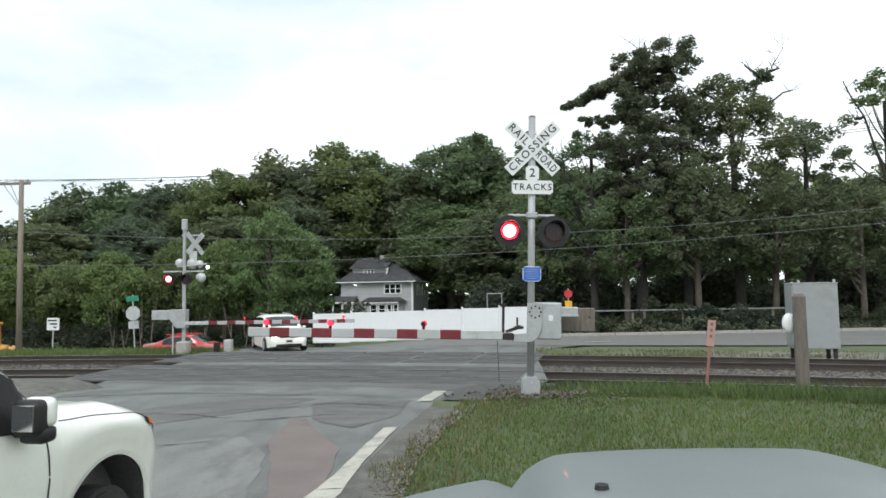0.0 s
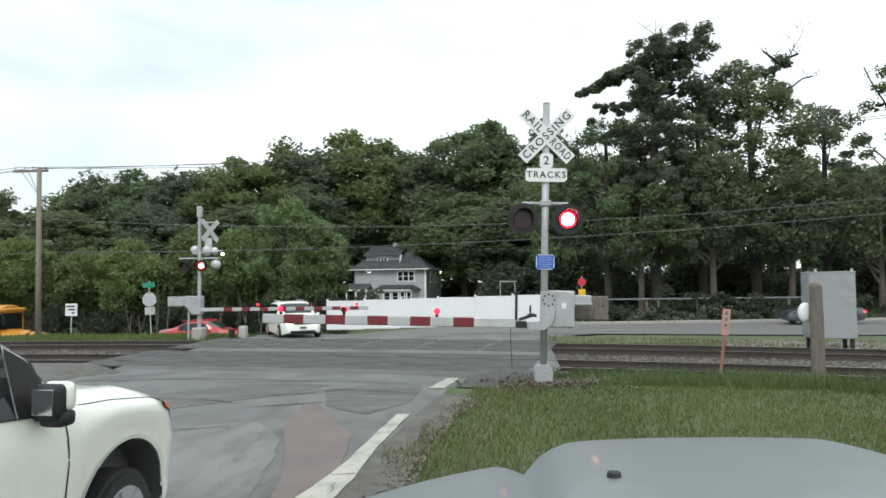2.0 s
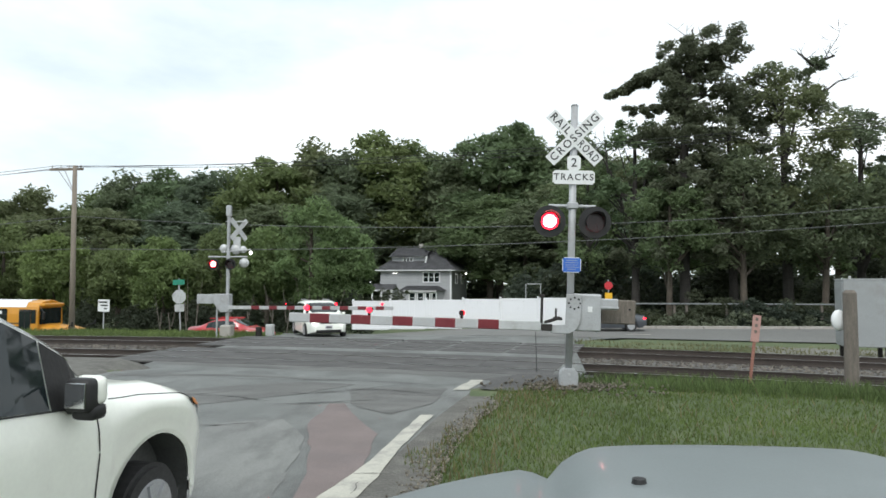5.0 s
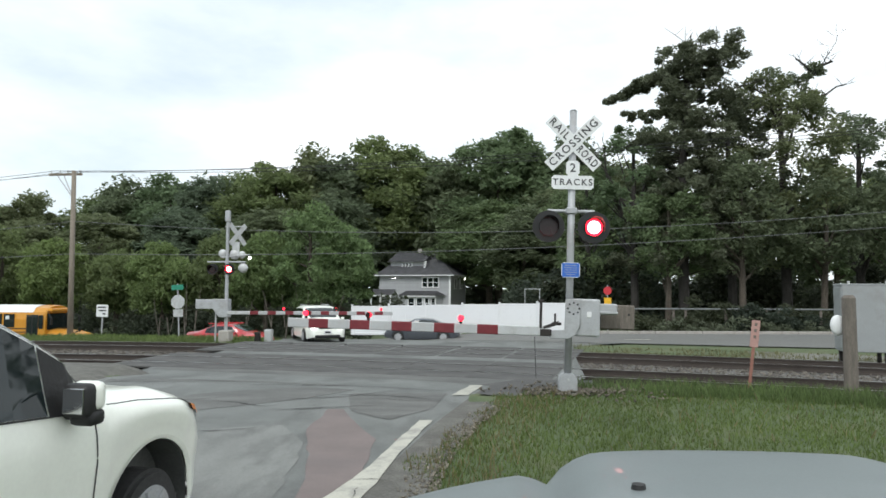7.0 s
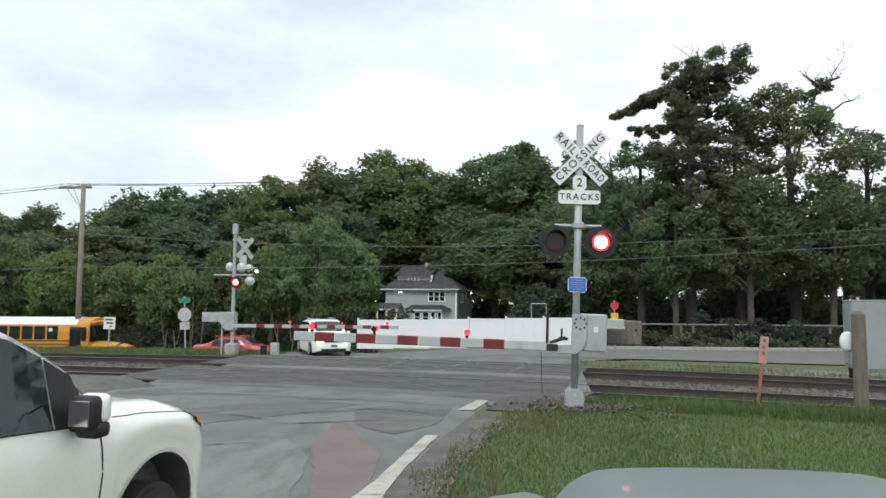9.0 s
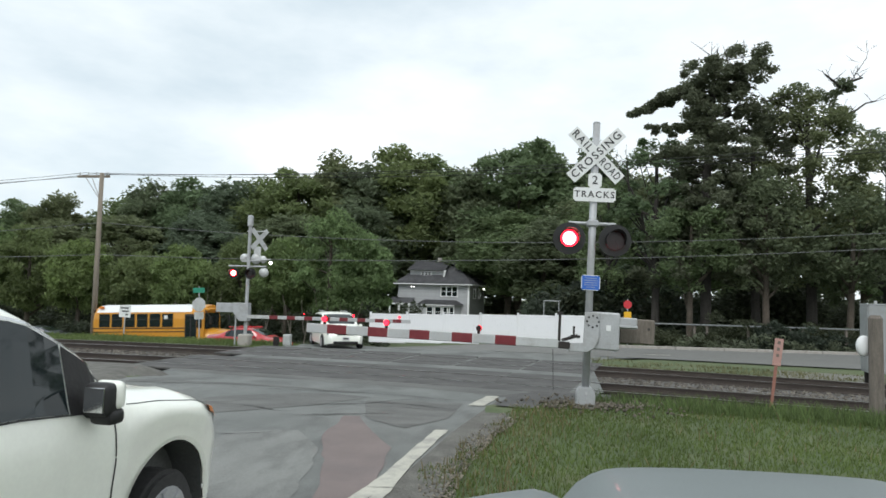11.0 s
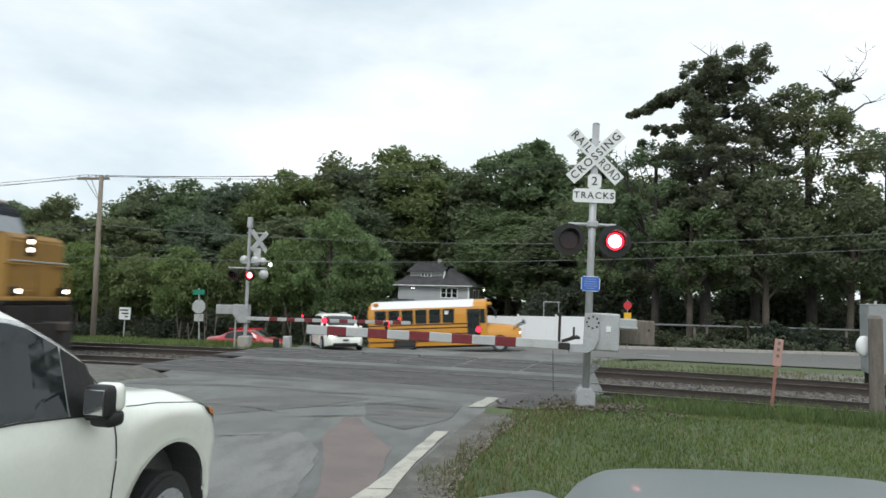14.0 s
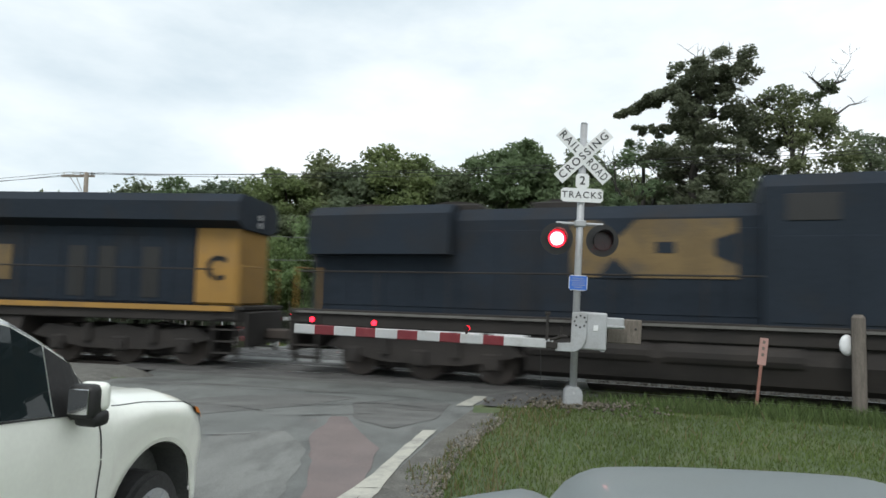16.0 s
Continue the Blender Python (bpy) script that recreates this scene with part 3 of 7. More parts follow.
# ---- crossing signal beside the road ----
def lamp_head(parent, x, y, z, r, bs, disc=True):
    """A flasher: round black background, hood and a two-faced lens that turns. Returns the lens."""
    bm = B()
    if disc:
        cyl(bm, (x, y + 0.02, z), (x, y + 0.035, z), bs, n=32)
    cyl(bm, (x, y + 0.03, z), (x, y + 0.20, z), r * 1.15, r * 0.75, n=20)
    head = part("lamp_head", bm, M["black"], parent, "black round flasher background and housing")
    bm = B()
    segs = 18
    inner, outer = [], []
    for k in range(segs + 1):
        a = radians(-25 + 230 * k / segs)
        ln = 0.30 * (0.45 + 0.55 * max(0.0, math.sin(a)))
        c, s = math.cos(a) * r * 1.12, math.sin(a) * r * 1.12
        inner.append(bm.verts.new((x + c, y + 0.02, z + s)))
        outer.append(bm.verts.new((x + c, y - ln, z + s)))
    for k in range(segs):
        bm.faces.new((inner[k], inner[k + 1], outer[k + 1], outer[k]))
    bmesh.ops.solidify(bm, geom=bm.faces[:], thickness=0.006)
    part("visor", bm, M["black"], head)
    lens = new("lens")
    bm = B()
    cyl(bm, (0, -0.006, 0), (0, -0.002, 0), r, n=28)
    me = bpy.data.meshes.new("lens")
    bm.to_mesh(me)
    bm.free()
    me.materials.append(M["red_lamp"])
    lens = new("lens", me)
    lens.parent = head
    lens["label"] = "glowing red signal lens"
    lens.location = (x, y, z)
    bm = B()
    cyl(bm, (0, -0.0105, 0), (0, -0.0070, 0), r * 0.76, n=24)
    bm2 = B()
    cyl(bm2, (0, 0.002, 0), (0, 0.008, 0), r * 1.1, n=28)
    # the dark back of the lens, and its bright middle, are one mesh with the lens
    join = bmesh.new()
    join.from_mesh(me)
    base = len(join.faces)
    for extra, idx in ((bm, 1), (bm2, 2)):
        tmp = bpy.data.meshes.new("tmp")
        extra.to_mesh(tmp)
        extra.free()
        n0 = len(join.faces)
        join.from_mesh(tmp)
        join.faces.ensure_lookup_table()
        for f in join.faces[n0:]:
            f.material_index = idx
        bpy.data.meshes.remove(tmp)
    join.to_mesh(me)
    join.free()
    me.materials.append(M["red_core"])
    me.materials.append(M["red_dark"])
    return lens


LENSES_LEFT, LENSES_RIGHT = [], []


def crossbuck(parent, z, y, flip=1):
    """Two crossed blades with their words."""
    L, W = 1.24, 0.225
    words = {45: (("CROSSING", 0.0, 1.13),), -45: (("RAIL", -0.355, 0.44), ("ROAD", 0.355, 0.45))}
    for a in (45, -45):
        bm = B()
        box(bm, 0, 0, 0, L, 0.006, W, 0.002)
        m = Matrix.Translation((0, y - (0.008 if a > 0 else 0.0), z)) @ Matrix.Rotation(radians(-a), 4, "Y")
        blade = part("crossbuck_blade", bm, M["white_sign"], parent)
        blade.matrix_basis = m
        if flip:
            for w, xx, wide in words[a]:
                o = text("lettering", w, 0.20, M["ink"], blade, Matrix(), 0.002, "black lettering")
                xs = [v.co.x for v in o.data.vertices]
                k, mid = wide / (max(xs) - min(xs)), (max(xs) + min(xs)) / 2
                o.matrix_basis = Matrix.Translation((xx - mid * k, -0.006, 0)) @ Matrix.Rotation(radians(90), 4, "X") @ Matrix.Diagonal((k, 1, 1, 1))


def sign_plate(parent, name, x, y, z, w, h, mt, label=""):
    bm = B()
    box(bm, 0, 0, 0, w, 0.006, h)
    es = [e for e in bm.edges if abs(e.verts[0].co.y - e.verts[1].co.y) > 0.003]
    bmesh.ops.bevel(bm, geom=es, offset=0.03, segments=3, affect="EDGES")
    o = part(name, bm, mt, parent, label)
    o.location = (x, y, z)
    return o


def gate_arm(parent, x0, z0, length, rise, y, h, n_red, lamp_at, start, tip_side=-1):
    """A striped arm that runs to tip_side, with its little red lamps."""
    arm = tagged(new("gate_arm"), "")
    arm.parent = parent
    arm["label"] = "red and white striped barrier arm"
    arm.matrix_basis = Matrix.Translation((x0, y, z0)) @ Matrix.Rotation(-tip_side * -rise, 4, "Y")
    bm = B()
    box(bm, tip_side * length / 2, 0, 0, length, 0.05, h, 0.012)
    part("beam", bm, M["alu"], arm)
    d = start
    for k in range(n_red):
        bm = B()
        box(bm, tip_side * (d + 0.195), 0, 0, 0.39, 0.056, h + 0.006, 0.012)
        part("red_band", bm, M["red_stripe"], arm)
        if k < n_red:
            bm = B()
            box(bm, tip_side * (d + 0.39 + 0.195), 0, 0, 0.389, 0.054, h + 0.004, 0.012)
            part("white_band", bm, M["white_stripe"], arm)
        d += 0.78
    lamps = []
    for d, ph in lamp_at:
        bm = B()
        box(bm, tip_side * d, 0, h / 2 + 0.03, 0.05, 0.05, 0.06, 0.01)
        cyl(bm, (tip_side * d, 0.035, h / 2 + 0.10), (tip_side * d, 0.05, h / 2 + 0.10), 0.055, n=16)
        st = part("arm_lamp", bm, M["red_dark"], arm, "small red barrier lamp")
        bm = B()
        cyl(bm, (0, -0.040, 0), (0, -0.030, 0), 0.05, n=16)
        cyl(bm, (0, -0.045, 0), (0, -0.041, 0), 0.025, n=12)
        bm.faces.ensure_lookup_table()
        lens = part("lens", bm, [M["red_lamp"]], st)
        lens.location = (tip_side * d, 0, h / 2 + 0.10)
        bm3 = bmesh.new()
        bm3.from_mesh(lens.data)
        n0 = len(bm3.faces)
        cyl(bm3, (0, 0.030, 0), (0, 0.040, 0), 0.05, n=16)
        bm3.faces.ensure_lookup_table()
        for f in bm3.faces[n0:]:
            f.material_index = 1
        bm3.to_mesh(lens.data)
        bm3.free()
        lens.data.materials.append(M["red_dark"])
        lamps.append((lens, ph))
    return arm, lamps


ARM_LENSES = []


def near_signal():
    sig = thing("crossing_signal", "grey steel crossing signal mast with crossbuck, flashers and lowered gate", "crossing signal",
                Matrix.Translation((1.53, 12, -0.02)) @ Matrix.Rotation(radians(1.75), 4, "Y"))
    bm = B()
    cyl(bm, (0, 0, 0.25), (0, 0, 5.10), 0.065, 0.065, 20)
    cyl(bm, (0, 0, 5.10), (0, 0, 5.13), 0.07, 0.05, 20)
    part("mast", bm, M["galv"], sig, smooth=True)
    bm = B()
    prism(bm, [(-0.16, -0.05), (0.16, -0.05), (0.16, 0.27), (0.10, 0.36), (-0.10, 0.36), (-0.16, 0.27)], -0.13, 0.13)
    bmesh.ops.bevel(bm, geom=bm.edges[:], offset=0.018, segments=2, affect="EDGES")
    base = part("pedestal", bm, M["galv"], sig, "grey cast pedestal with bolts")
    for z in (0.05, 0.26):
        bm = B()
        cyl(bm, (0, -0.15, z), (0, -0.128, z), 0.022, n=8)
        part("bolt", bm, M["alu"], base)
    crossbuck(sig, 4.50, -0.09)
    p2 = sign_plate(sig, "track_count_sign", 0, -0.085, 4.04, 0.24, 0.27, M["white_sign"])
    text("lettering", "2", 0.22, M["ink"], p2, Matrix.Translation((0, -0.005, 0)) @ Matrix.Rotation(radians(90), 4, "X"), 0.002, "black numeral")
    p3 = sign_plate(sig, "tracks_sign", 0, -0.09, 3.78, 0.75, 0.25, M["white_sign"])
    text("lettering", "TRACKS", 0.165, M["ink"], p3, Matrix.Translation((0, -0.005, 0)) @ Matrix.Rotation(radians(90), 4, "X"), 0.002, "black lettering")
    bm = B()
    cyl(bm, (-0.42, 0.03, 3.27), (0.42, 0.03, 3.27), 0.03, n=12)
    box(bm, 0, 0, 3.27, 0.2, 0.18, 0.12, 0.02)
    for s in (-1, 1):
        cyl(bm, (s * 0.40, 0.03, 3.27), (s * 0.40, 0.08, 3.05), 0.025, n=10)
    part("cross_arm", bm, M["galv"], sig)
    for s, lst in ((-1, LENSES_LEFT), (1, LENSES_RIGHT)):
        lst.append(lamp_head(sig, s * 0.405, -0.05, 2.98, 0.155, 0.29))
    b = sign_plate(sig, "emergency_sign", 0.0, -0.085, 2.20, 0.33, 0.27, M["white_sign"], "blue notice sign with white border")
    bm = B()
    box(bm, 0, -0.006, 0, 0.305, 0.004, 0.245)
    face = part("sign_face", bm, M["blue_sign"], b)
    for k in range(5):
        bm = B()
        box(bm, 0, -0.0105, 0.08 - 0.04 * k, (0.2, 0.24, 0.22, 0.24, 0.16)[k], 0.003, 0.009)
        part("text_bar", bm, M["galv"], face, "unreadable white line of writing")
    # gate machine
    bm = B()
    box(bm, 0.30, 0.02, 1.36, 0.46, 0.36, 0.66, 0.03, seg=2)
    g = part("gate_machine", bm, M["galv"], sig, "grey steel gate machine box")
    bm = B()
    box(bm, 0.33, -0.17, 1.42, 0.08, 0.012, 0.10)
    part("label_plate", bm, M["white_sign"], g)
    bm = B()
    cyl(bm, (0.47, -0.1, 1.01), (0.47, -0.1, 1.03), 0.04, n=10)
    box(bm, 0.12, -0.165, 1.36, 0.02, 0.03, 0.6, 0.006)
    part("door_edge", bm, M["galv"], g)
    bm = B()
    prism(bm, [(0.17, 1.68), (-0.09, 1.68), (-0.10, 1.14), (-0.36, 1.12), (-0.36, 0.98), (-0.02, 0.98), (0.10, 1.06), (0.17, 1.22)], -0.21, -0.165)
    bmesh.ops.bevel(bm, geom=bm.edges[:], offset=0.008, segments=1, affect="EDGES")
    arm_s = part("arm_support", bm, M["galv"], sig, "curved grey arm support casting")
    for k in range(8):
        a = radians(45 * k)
        bm = B()
        cyl(bm, (0.05 + 0.10 * math.cos(a), -0.218, 1.52 + 0.10 * math.sin(a)), (0.05 + 0.10 * math.cos(a), -0.209, 1.52 + 0.10 * math.sin(a)), 0.018, n=8)
        part("bolt_hole", bm, M["black"], arm_s)
    bm = B()
    box(bm, 0.62, -0.1, 1.52, 0.42, 0.07, 0.20, 0.02)
    box(bm, 0.62, -0.14, 1.46, 0.44, 0.03, 0.04, 0.008)
    part("counterweight_arm", bm, M["galv"], sig)
    bm = B()
    box(bm, 0.88, 0.16, 1.38, 0.62, 0.09, 0.44, 0.02)
    cw = part("counterweight", bm, M["wood_old"], sig, "tan weathered counterweight slab")
    bm = B()
    cyl(bm, (1.08, 0.105, 1.43), (1.08, 0.12, 1.43), 0.02, n=8)
    part("bolt_hole", bm, M["black"], cw)
    # arm clamp and breakaway fittings
    bm = B()
    box(bm, -0.43, -0.2, 1.08, 0.20, 0.09, 0.12, 0.015)
    box(bm, -0.52, -0.2, 1.40, 0.045, 0.05, 0.50, 0.008)
    box(bm, -0.52, -0.2, 1.63, 0.10, 0.06, 0.06, 0.01)
    cyl(bm, (-0.47, -0.2, 1.16), (-0.20, -0.2, 1.26), 0.03, n=10)
    cyl(bm, (-0.27, -0.2, 1.25), (-0.27, -0.2, 1.42), 0.018, n=8)
    box(bm, -0.24, -0.2, 1.24, 0.16, 0.1, 0.05, 0.01)
    part("arm_clamp", bm, M["loco_under"], sig, "dark greasy arm clamp and bracket")
    bm = B()
    cyl(bm, (-0.62, -0.2, 1.0), (-0.58, -0.19, 0.28), 0.006, n=5)
    part("cable", bm, M["black"], sig)
    arm, lamps = gate_arm(sig, -0.40, 1.10, 4.66, 0.0, -0.2, 0.165, 5, [(4.42, 0), (3.24, 1), (1.54, 2)], 0.86)
    arm.matrix_basis = Matrix.Translation((-0.40, -0.2, 1.10)) @ Matrix.Rotation(radians(-4.0), 4, "Z") @ Matrix.Rotation(radians(-0.3), 4, "Y")
    ARM_LENSES.extend(lamps)


near_signal()


def far_signal():
    z0 = land_z(-11.2, 28.5)
    sig = thing("crossing_signal", "grey steel signal mast with crossbuck and gate beyond the tracks", "crossing signal", (-11.2, 28.5, z0))
    h = 5.26 - z0
    bm = B()
    cyl(bm, (0, 0, 0), (0, 0, h), 0.075, n=14)
    box(bm, 0, 0, h - 0.25, 0.22, 0.2, 0.5, 0.03)
    part("mast", bm, M["galv"], sig)
    cb = tagged(new("crossbuck"))
    cb.parent = sig
    cb.matrix_basis = Matrix.Translation((0.42, 0.1, 4.2 - z0)) @ Matrix.Rotation(radians(62), 4, "Z")
    for a in (45, -45):
        bm = B()
        box(bm, 0, 0, 0, 1.24, 0.008, 0.225, 0.002)
        o = part("crossbuck_blade", bm, M["alu"], cb)
        o.matrix_basis = Matrix.Translation((0, 0.01 if a > 0 else 0, 0)) @ Matrix.Rotation(radians(a), 4, "Y")
    bm = B()
    box(bm, 0.36, 0.05, 3.62 - z0, 0.32, 0.05, 0.5, 0.01)
    part("sign_back", bm, M["alu"], sig)
    bm = B()
    box(bm, 0.30, 0.05, 4.55 - z0, 0.9, 0.04, 0.05, 0.01)
    part("sign_bracket", bm, M["alu"], sig)
    bm = B()
    cyl(bm, (-0.9, 0, 2.98 - z0), (0.85, 0, 2.98 - z0), 0.035, n=10)
    cyl(bm, (-0.3, 0, 3.18 - z0), (1.0, 0, 3.30 - z0), 0.03, n=8)
    part("cross_arm", bm, M["galv"], sig)
    for x, lst in ((-0.62, LENSES_LEFT), (0.13, LENSES_RIGHT)):
        lst.append(lamp_head(sig, x, -0.12, 2.66 - z0, 0.15, 0.25))
    for x, z, r in ((-0.24, 3.35, 0.2), (0.30, 3.32, 0.24), (0.68, 2.72, 0.22), (0.62, 3.30, 0.17)):
        bm = B()
        bmesh.ops.create_uvsphere(bm, u_segments=14, v_segments=8, radius=r)
        bmesh.ops.transform(bm, matrix=Matrix.Translation((x, 0.1, z - z0)) @ Matrix.Diagonal((1, 0.55, 1, 1)), verts=bm.verts)
        part("lamp_back", bm, M["alu"], sig, "grey rounded back of a flasher", smooth=True)
    bm = B()
    cyl(bm, (1.05, -0.1, 3.15 - z0), (1.05, -0.13, 3.15 - z0), 0.07, n=10)
    part("side_lamp", bm, M["white_lamp"], sig, "small lit white lamp")
    bm = B()
    prism(bm, [(-0.55, 1.35 - z0), (0.15, 1.35 - z0), (0.15, 0.55 - z0), (-0.25, 0.55 - z0), (-0.55, 0.95 - z0)], -0.22, 0.2)
    bmesh.ops.bevel(bm, geom=bm.edges[:], offset=0.02, segments=1, affect="EDGES")
    part("gate_machine", bm, M["galv"], sig, "pale grey gate machine box")
    bm = B()
    box(bm, -0.95, 0, 1.12 - z0, 0.85, 0.1, 0.42, 0.02)
    box(bm, -0.46, 0.0, (0.9 - z0) / 2, 0.06, 0.06, 0.9 - z0)
    part("counterweight", bm, M["galv"], sig, "pale counterweight plate")
    bm = B()
    box(bm, 0, 0, 0.25, 0.5, 0.5, 0.6, 0.05)
    part("pedestal", bm, M["concrete"], sig)
    arm, lamps = gate_arm(sig, 0.15, 0.76 - z0, 7.0, 0.0, -0.25, 0.15, 8, [(6.75, 0), (4.75, 1), (2.5, 2)], 1.0, 1)
    ARM_LENSES.extend(lamps)


far_signal()


# ---- white vinyl fence ----
def fence():
    f = thing("vinyl_fence", "white vinyl privacy fence along the far street", "fence", (0, 0, 0))
    path = [(-8.55, 43.5), (-6.1, 43.5), (-3.7, 43.5), (-1.25, 43.5), (1.2, 43.5), (3.65, 43.5), (6.1, 43.5)]
    n = len(path)
    for i, (x, y) in enumerate(path):
        zb = -1.22 + 0.05 * i
        bm = B()
        box(bm, x, y, zb + 0.95, 0.13, 0.13, 1.95, 0.01)
        box(bm, x, y, zb + 1.95, 0.16, 0.16, 0.05, 0.015)
        part("post", bm, M["vinyl"], f)
        if i < n - 1:
            x2 = path[i + 1][0]
            cx, w = (x + x2) / 2, x2 - x - 0.14
            zz = zb + 0.03
            bm = B()
            box(bm, 0, 0, 0, w / 13 - 0.004, 0.035, 1.82)
            board = part("board", bm, M["vinyl"], f)
            for k in range(13):
                o = board if k == 0 else new("board", board.data)
                o.parent = f
                o.location = (x + 0.07 + (k + 0.5) * w / 13, y, zz + 0.85)
            for zz2 in (0.04, 1.78):
                bm = B()
                box(bm, cx, y, zz + zz2, w, 0.06, 0.13, 0.01)
                part("fence_rail", bm, M["vinyl"], f)


fence()


# ---- house behind the fence ----
def house():
    zb = land_z(-8, 84) - 0.05
    h = thing("house", "grey sided two-storey house with dark hipped roof and white trim", "house",
              Matrix.Translation((-3.8, 80, 0)) @ Matrix.Rotation(radians(-12), 4, "Z"))
    # local: front wall on y = 0 from x = -9.1 to 0, depth 8
    W, D, E, R = 9.1, 8.2, 3.45, 6.35
    bm = B()
    box(bm, -W / 2, D / 2, (zb + E) / 2, W, D, E - zb)
    wall = part("wall", bm, M["siding"], h)
    z = zb + 0.2
    bm0 = B()
    prism(bm0, [(-0.02, 0.0), (-0.028, 0.0), (-0.006, 0.17), (0.0, 0.17)], -W, 0, "x")
    first = part("siding_board", bm0, M["siding"], wall)
    first.location = (0, 0, z)
    while z < E - 0.3:
        z += 0.175
        o = new("siding_board", first.data)
        o.parent = wall
        o.location = (0, 0, z)
    bm = B()
    o = 0.55
    a, b, c, d = [bm.verts.new(v) for v in ((-W - o, -o, E), (o, -o, E), (o, D + o, E), (-W - o, D + o, E))]
    r0, r1 = bm.verts.new((-W + 2.4, D / 2, R)), bm.verts.new((-2.9, D / 2, R))
    for f in ((a, b, r1, r0), (b, c, r1), (c, d, r0, r1), (d, a, r0)):
        bm.faces.new(f)
    bmesh.ops.solidify(bm, geom=bm.faces[:], thickness=0.12)
    roof = part("roof", bm, M["shingle"], h, "dark grey shingled hipped roof")
    for y in (-o,):
        bm = B()
        box(bm, -W / 2, y, E - 0.05, W + 2 * o, 0.06, 0.11)
        part("fascia", bm, M["trim"], h, "white eaves board")
    bm = B()
    box(bm, o, D / 2, E - 0.05, 0.06, D + 2 * o, 0.11)
    part("fascia", bm, M["trim"], h, "white eaves board")
    bm = B()
    box(bm, 0.0, 0.0, (zb + E) / 2, 0.22, 0.22, E - zb - 0.2)
    part("corner_board", bm, M["trim"], h)
    # shed dormer
    bm = B()
    box(bm, -5.9, 2.6, 4.65, 4.3, 2.6, 1.3)
    dr = part("dormer", bm, M["siding"], h)
    bm = B()
    vs = [bm.verts.new(v) for v in ((-8.4, 0.85, 5.15), (-3.5, 0.85, 5.15), (-3.3, 4.1, 6.45), (-8.2, 4.1, 6.45))]
    bm.faces.new(vs)
    bmesh.ops.solidify(bm, geom=bm.faces[:], thickness=0.12)
    part("dormer_roof", bm, M["shingle"], dr)
    for z in (4.28, 5.06):
        bm = B()
        box(bm, -5.9, 1.27, z, 4.4, 0.06, 0.12)
        part("dormer_trim", bm, M["trim"], dr)
    bm = B()
    prism(bm, [(-3.65, 4.1), (-3.5, 4.1), (-3.25, 5.2), (-3.45, 5.2)], 0.9, 1.2)
    part("dormer_trim", bm, M["trim"], dr)

    def window(x, y, z, w, hh, n=1, side=False):
        win = tagged(new("window"))
        win.parent = h
        win.matrix_basis = Matrix.Translation((x, y, z)) @ (Matrix.Rotation(radians(90), 4, "Z") if side else Matrix())
        bm = B()
        for zz in (-hh / 2, hh / 2):
            box(bm, 0, -0.03, zz, w + 0.16, 0.08, 0.12)
        for k in range(n + 1):
            box(bm, -w / 2 + k * w / n, -0.034, 0, 0.12, 0.08, hh)
        box(bm, 0, -0.02, 0, w, 0.05, 0.05)
        part("frame", bm, M["trim"], win)
        for k in range(n):
            bm = B()
            box(bm, -w / 2 + (k + 0.5) * w / n, -0.004, 0, w / n - 0.11, 0.02, hh - 0.1)
            part("pane", bm, M["glass"], win)
    window(-2.45, -0.03, 2.55, 2.1, 1.2, 3)
    window(0.03, 2.6, 2.4, 0.9, 1.25, 1, True)
    window(0.03, 5.4, 2.4, 0.9, 1.25, 1, True)
    window(-5.9, 1.28, 4.75, 1.3, 0.5, 3)
    # bay with its own roof
    bm = B()
    prism(bm, [(-6.2, 0.0), (-5.5, -0.9), (-1.6, -0.9), (-0.9, 0.0)], zb, 0.95, "z")
    bay = part("bay", bm, M["siding"], h)
    bm = B()
    v = [bm.verts.new(p) for p in ((-6.6, -0.1, 0.95), (-5.6, -1.25, 0.95), (-1.5, -1.25, 0.95), (-0.5, -0.1, 0.95), (-1.6, 0.05, 1.55), (-5.6, 0.05, 1.55))]
    for f in ((v[0], v[1], v[5]), (v[1], v[2], v[4], v[5]), (v[2], v[3], v[4])):
        bm.faces.new(f)
    bmesh.ops.solidify(bm, geom=bm.faces[:], thickness=0.08)
    part("bay_roof", bm, M["shingle"], bay)
    bm = B()
    box(bm, -3.55, -1.2, 0.87, 4.1, 0.06, 0.14)
    part("bay_trim", bm, M["trim"], bay)
    for x in (-4.6, -3.55, -2.5, -1.95):
        window(x, -0.94, 0.05, 0.8, 1.25, 1)
    # porch
    bm = B()
    v = [bm.verts.new(p) for p in ((-9.9, -1.6, 1.0), (-6.9, -1.6, 1.0), (-6.9, 0.1, 1.75), (-9.9, 0.1, 1.75))]
    bm.faces.new(v)
    bmesh.ops.solidify(bm, geom=bm.faces[:], thickness=0.1)
    porch = part("porch_roof", bm, M["shingle"], h)
    bm = B()
    box(bm, -8.4, -1.55, 0.92, 3.0, 0.08, 0.16)
    part("porch_beam", bm, M["trim"], porch)
    for x in (-9.6, -8.4, -7.1):
        bm = B()
        box(bm, x, -1.5, (zb + 0.9) / 2, 0.16, 0.16, 0.9 - zb)
        part("porch_post", bm, M["trim"], porch)
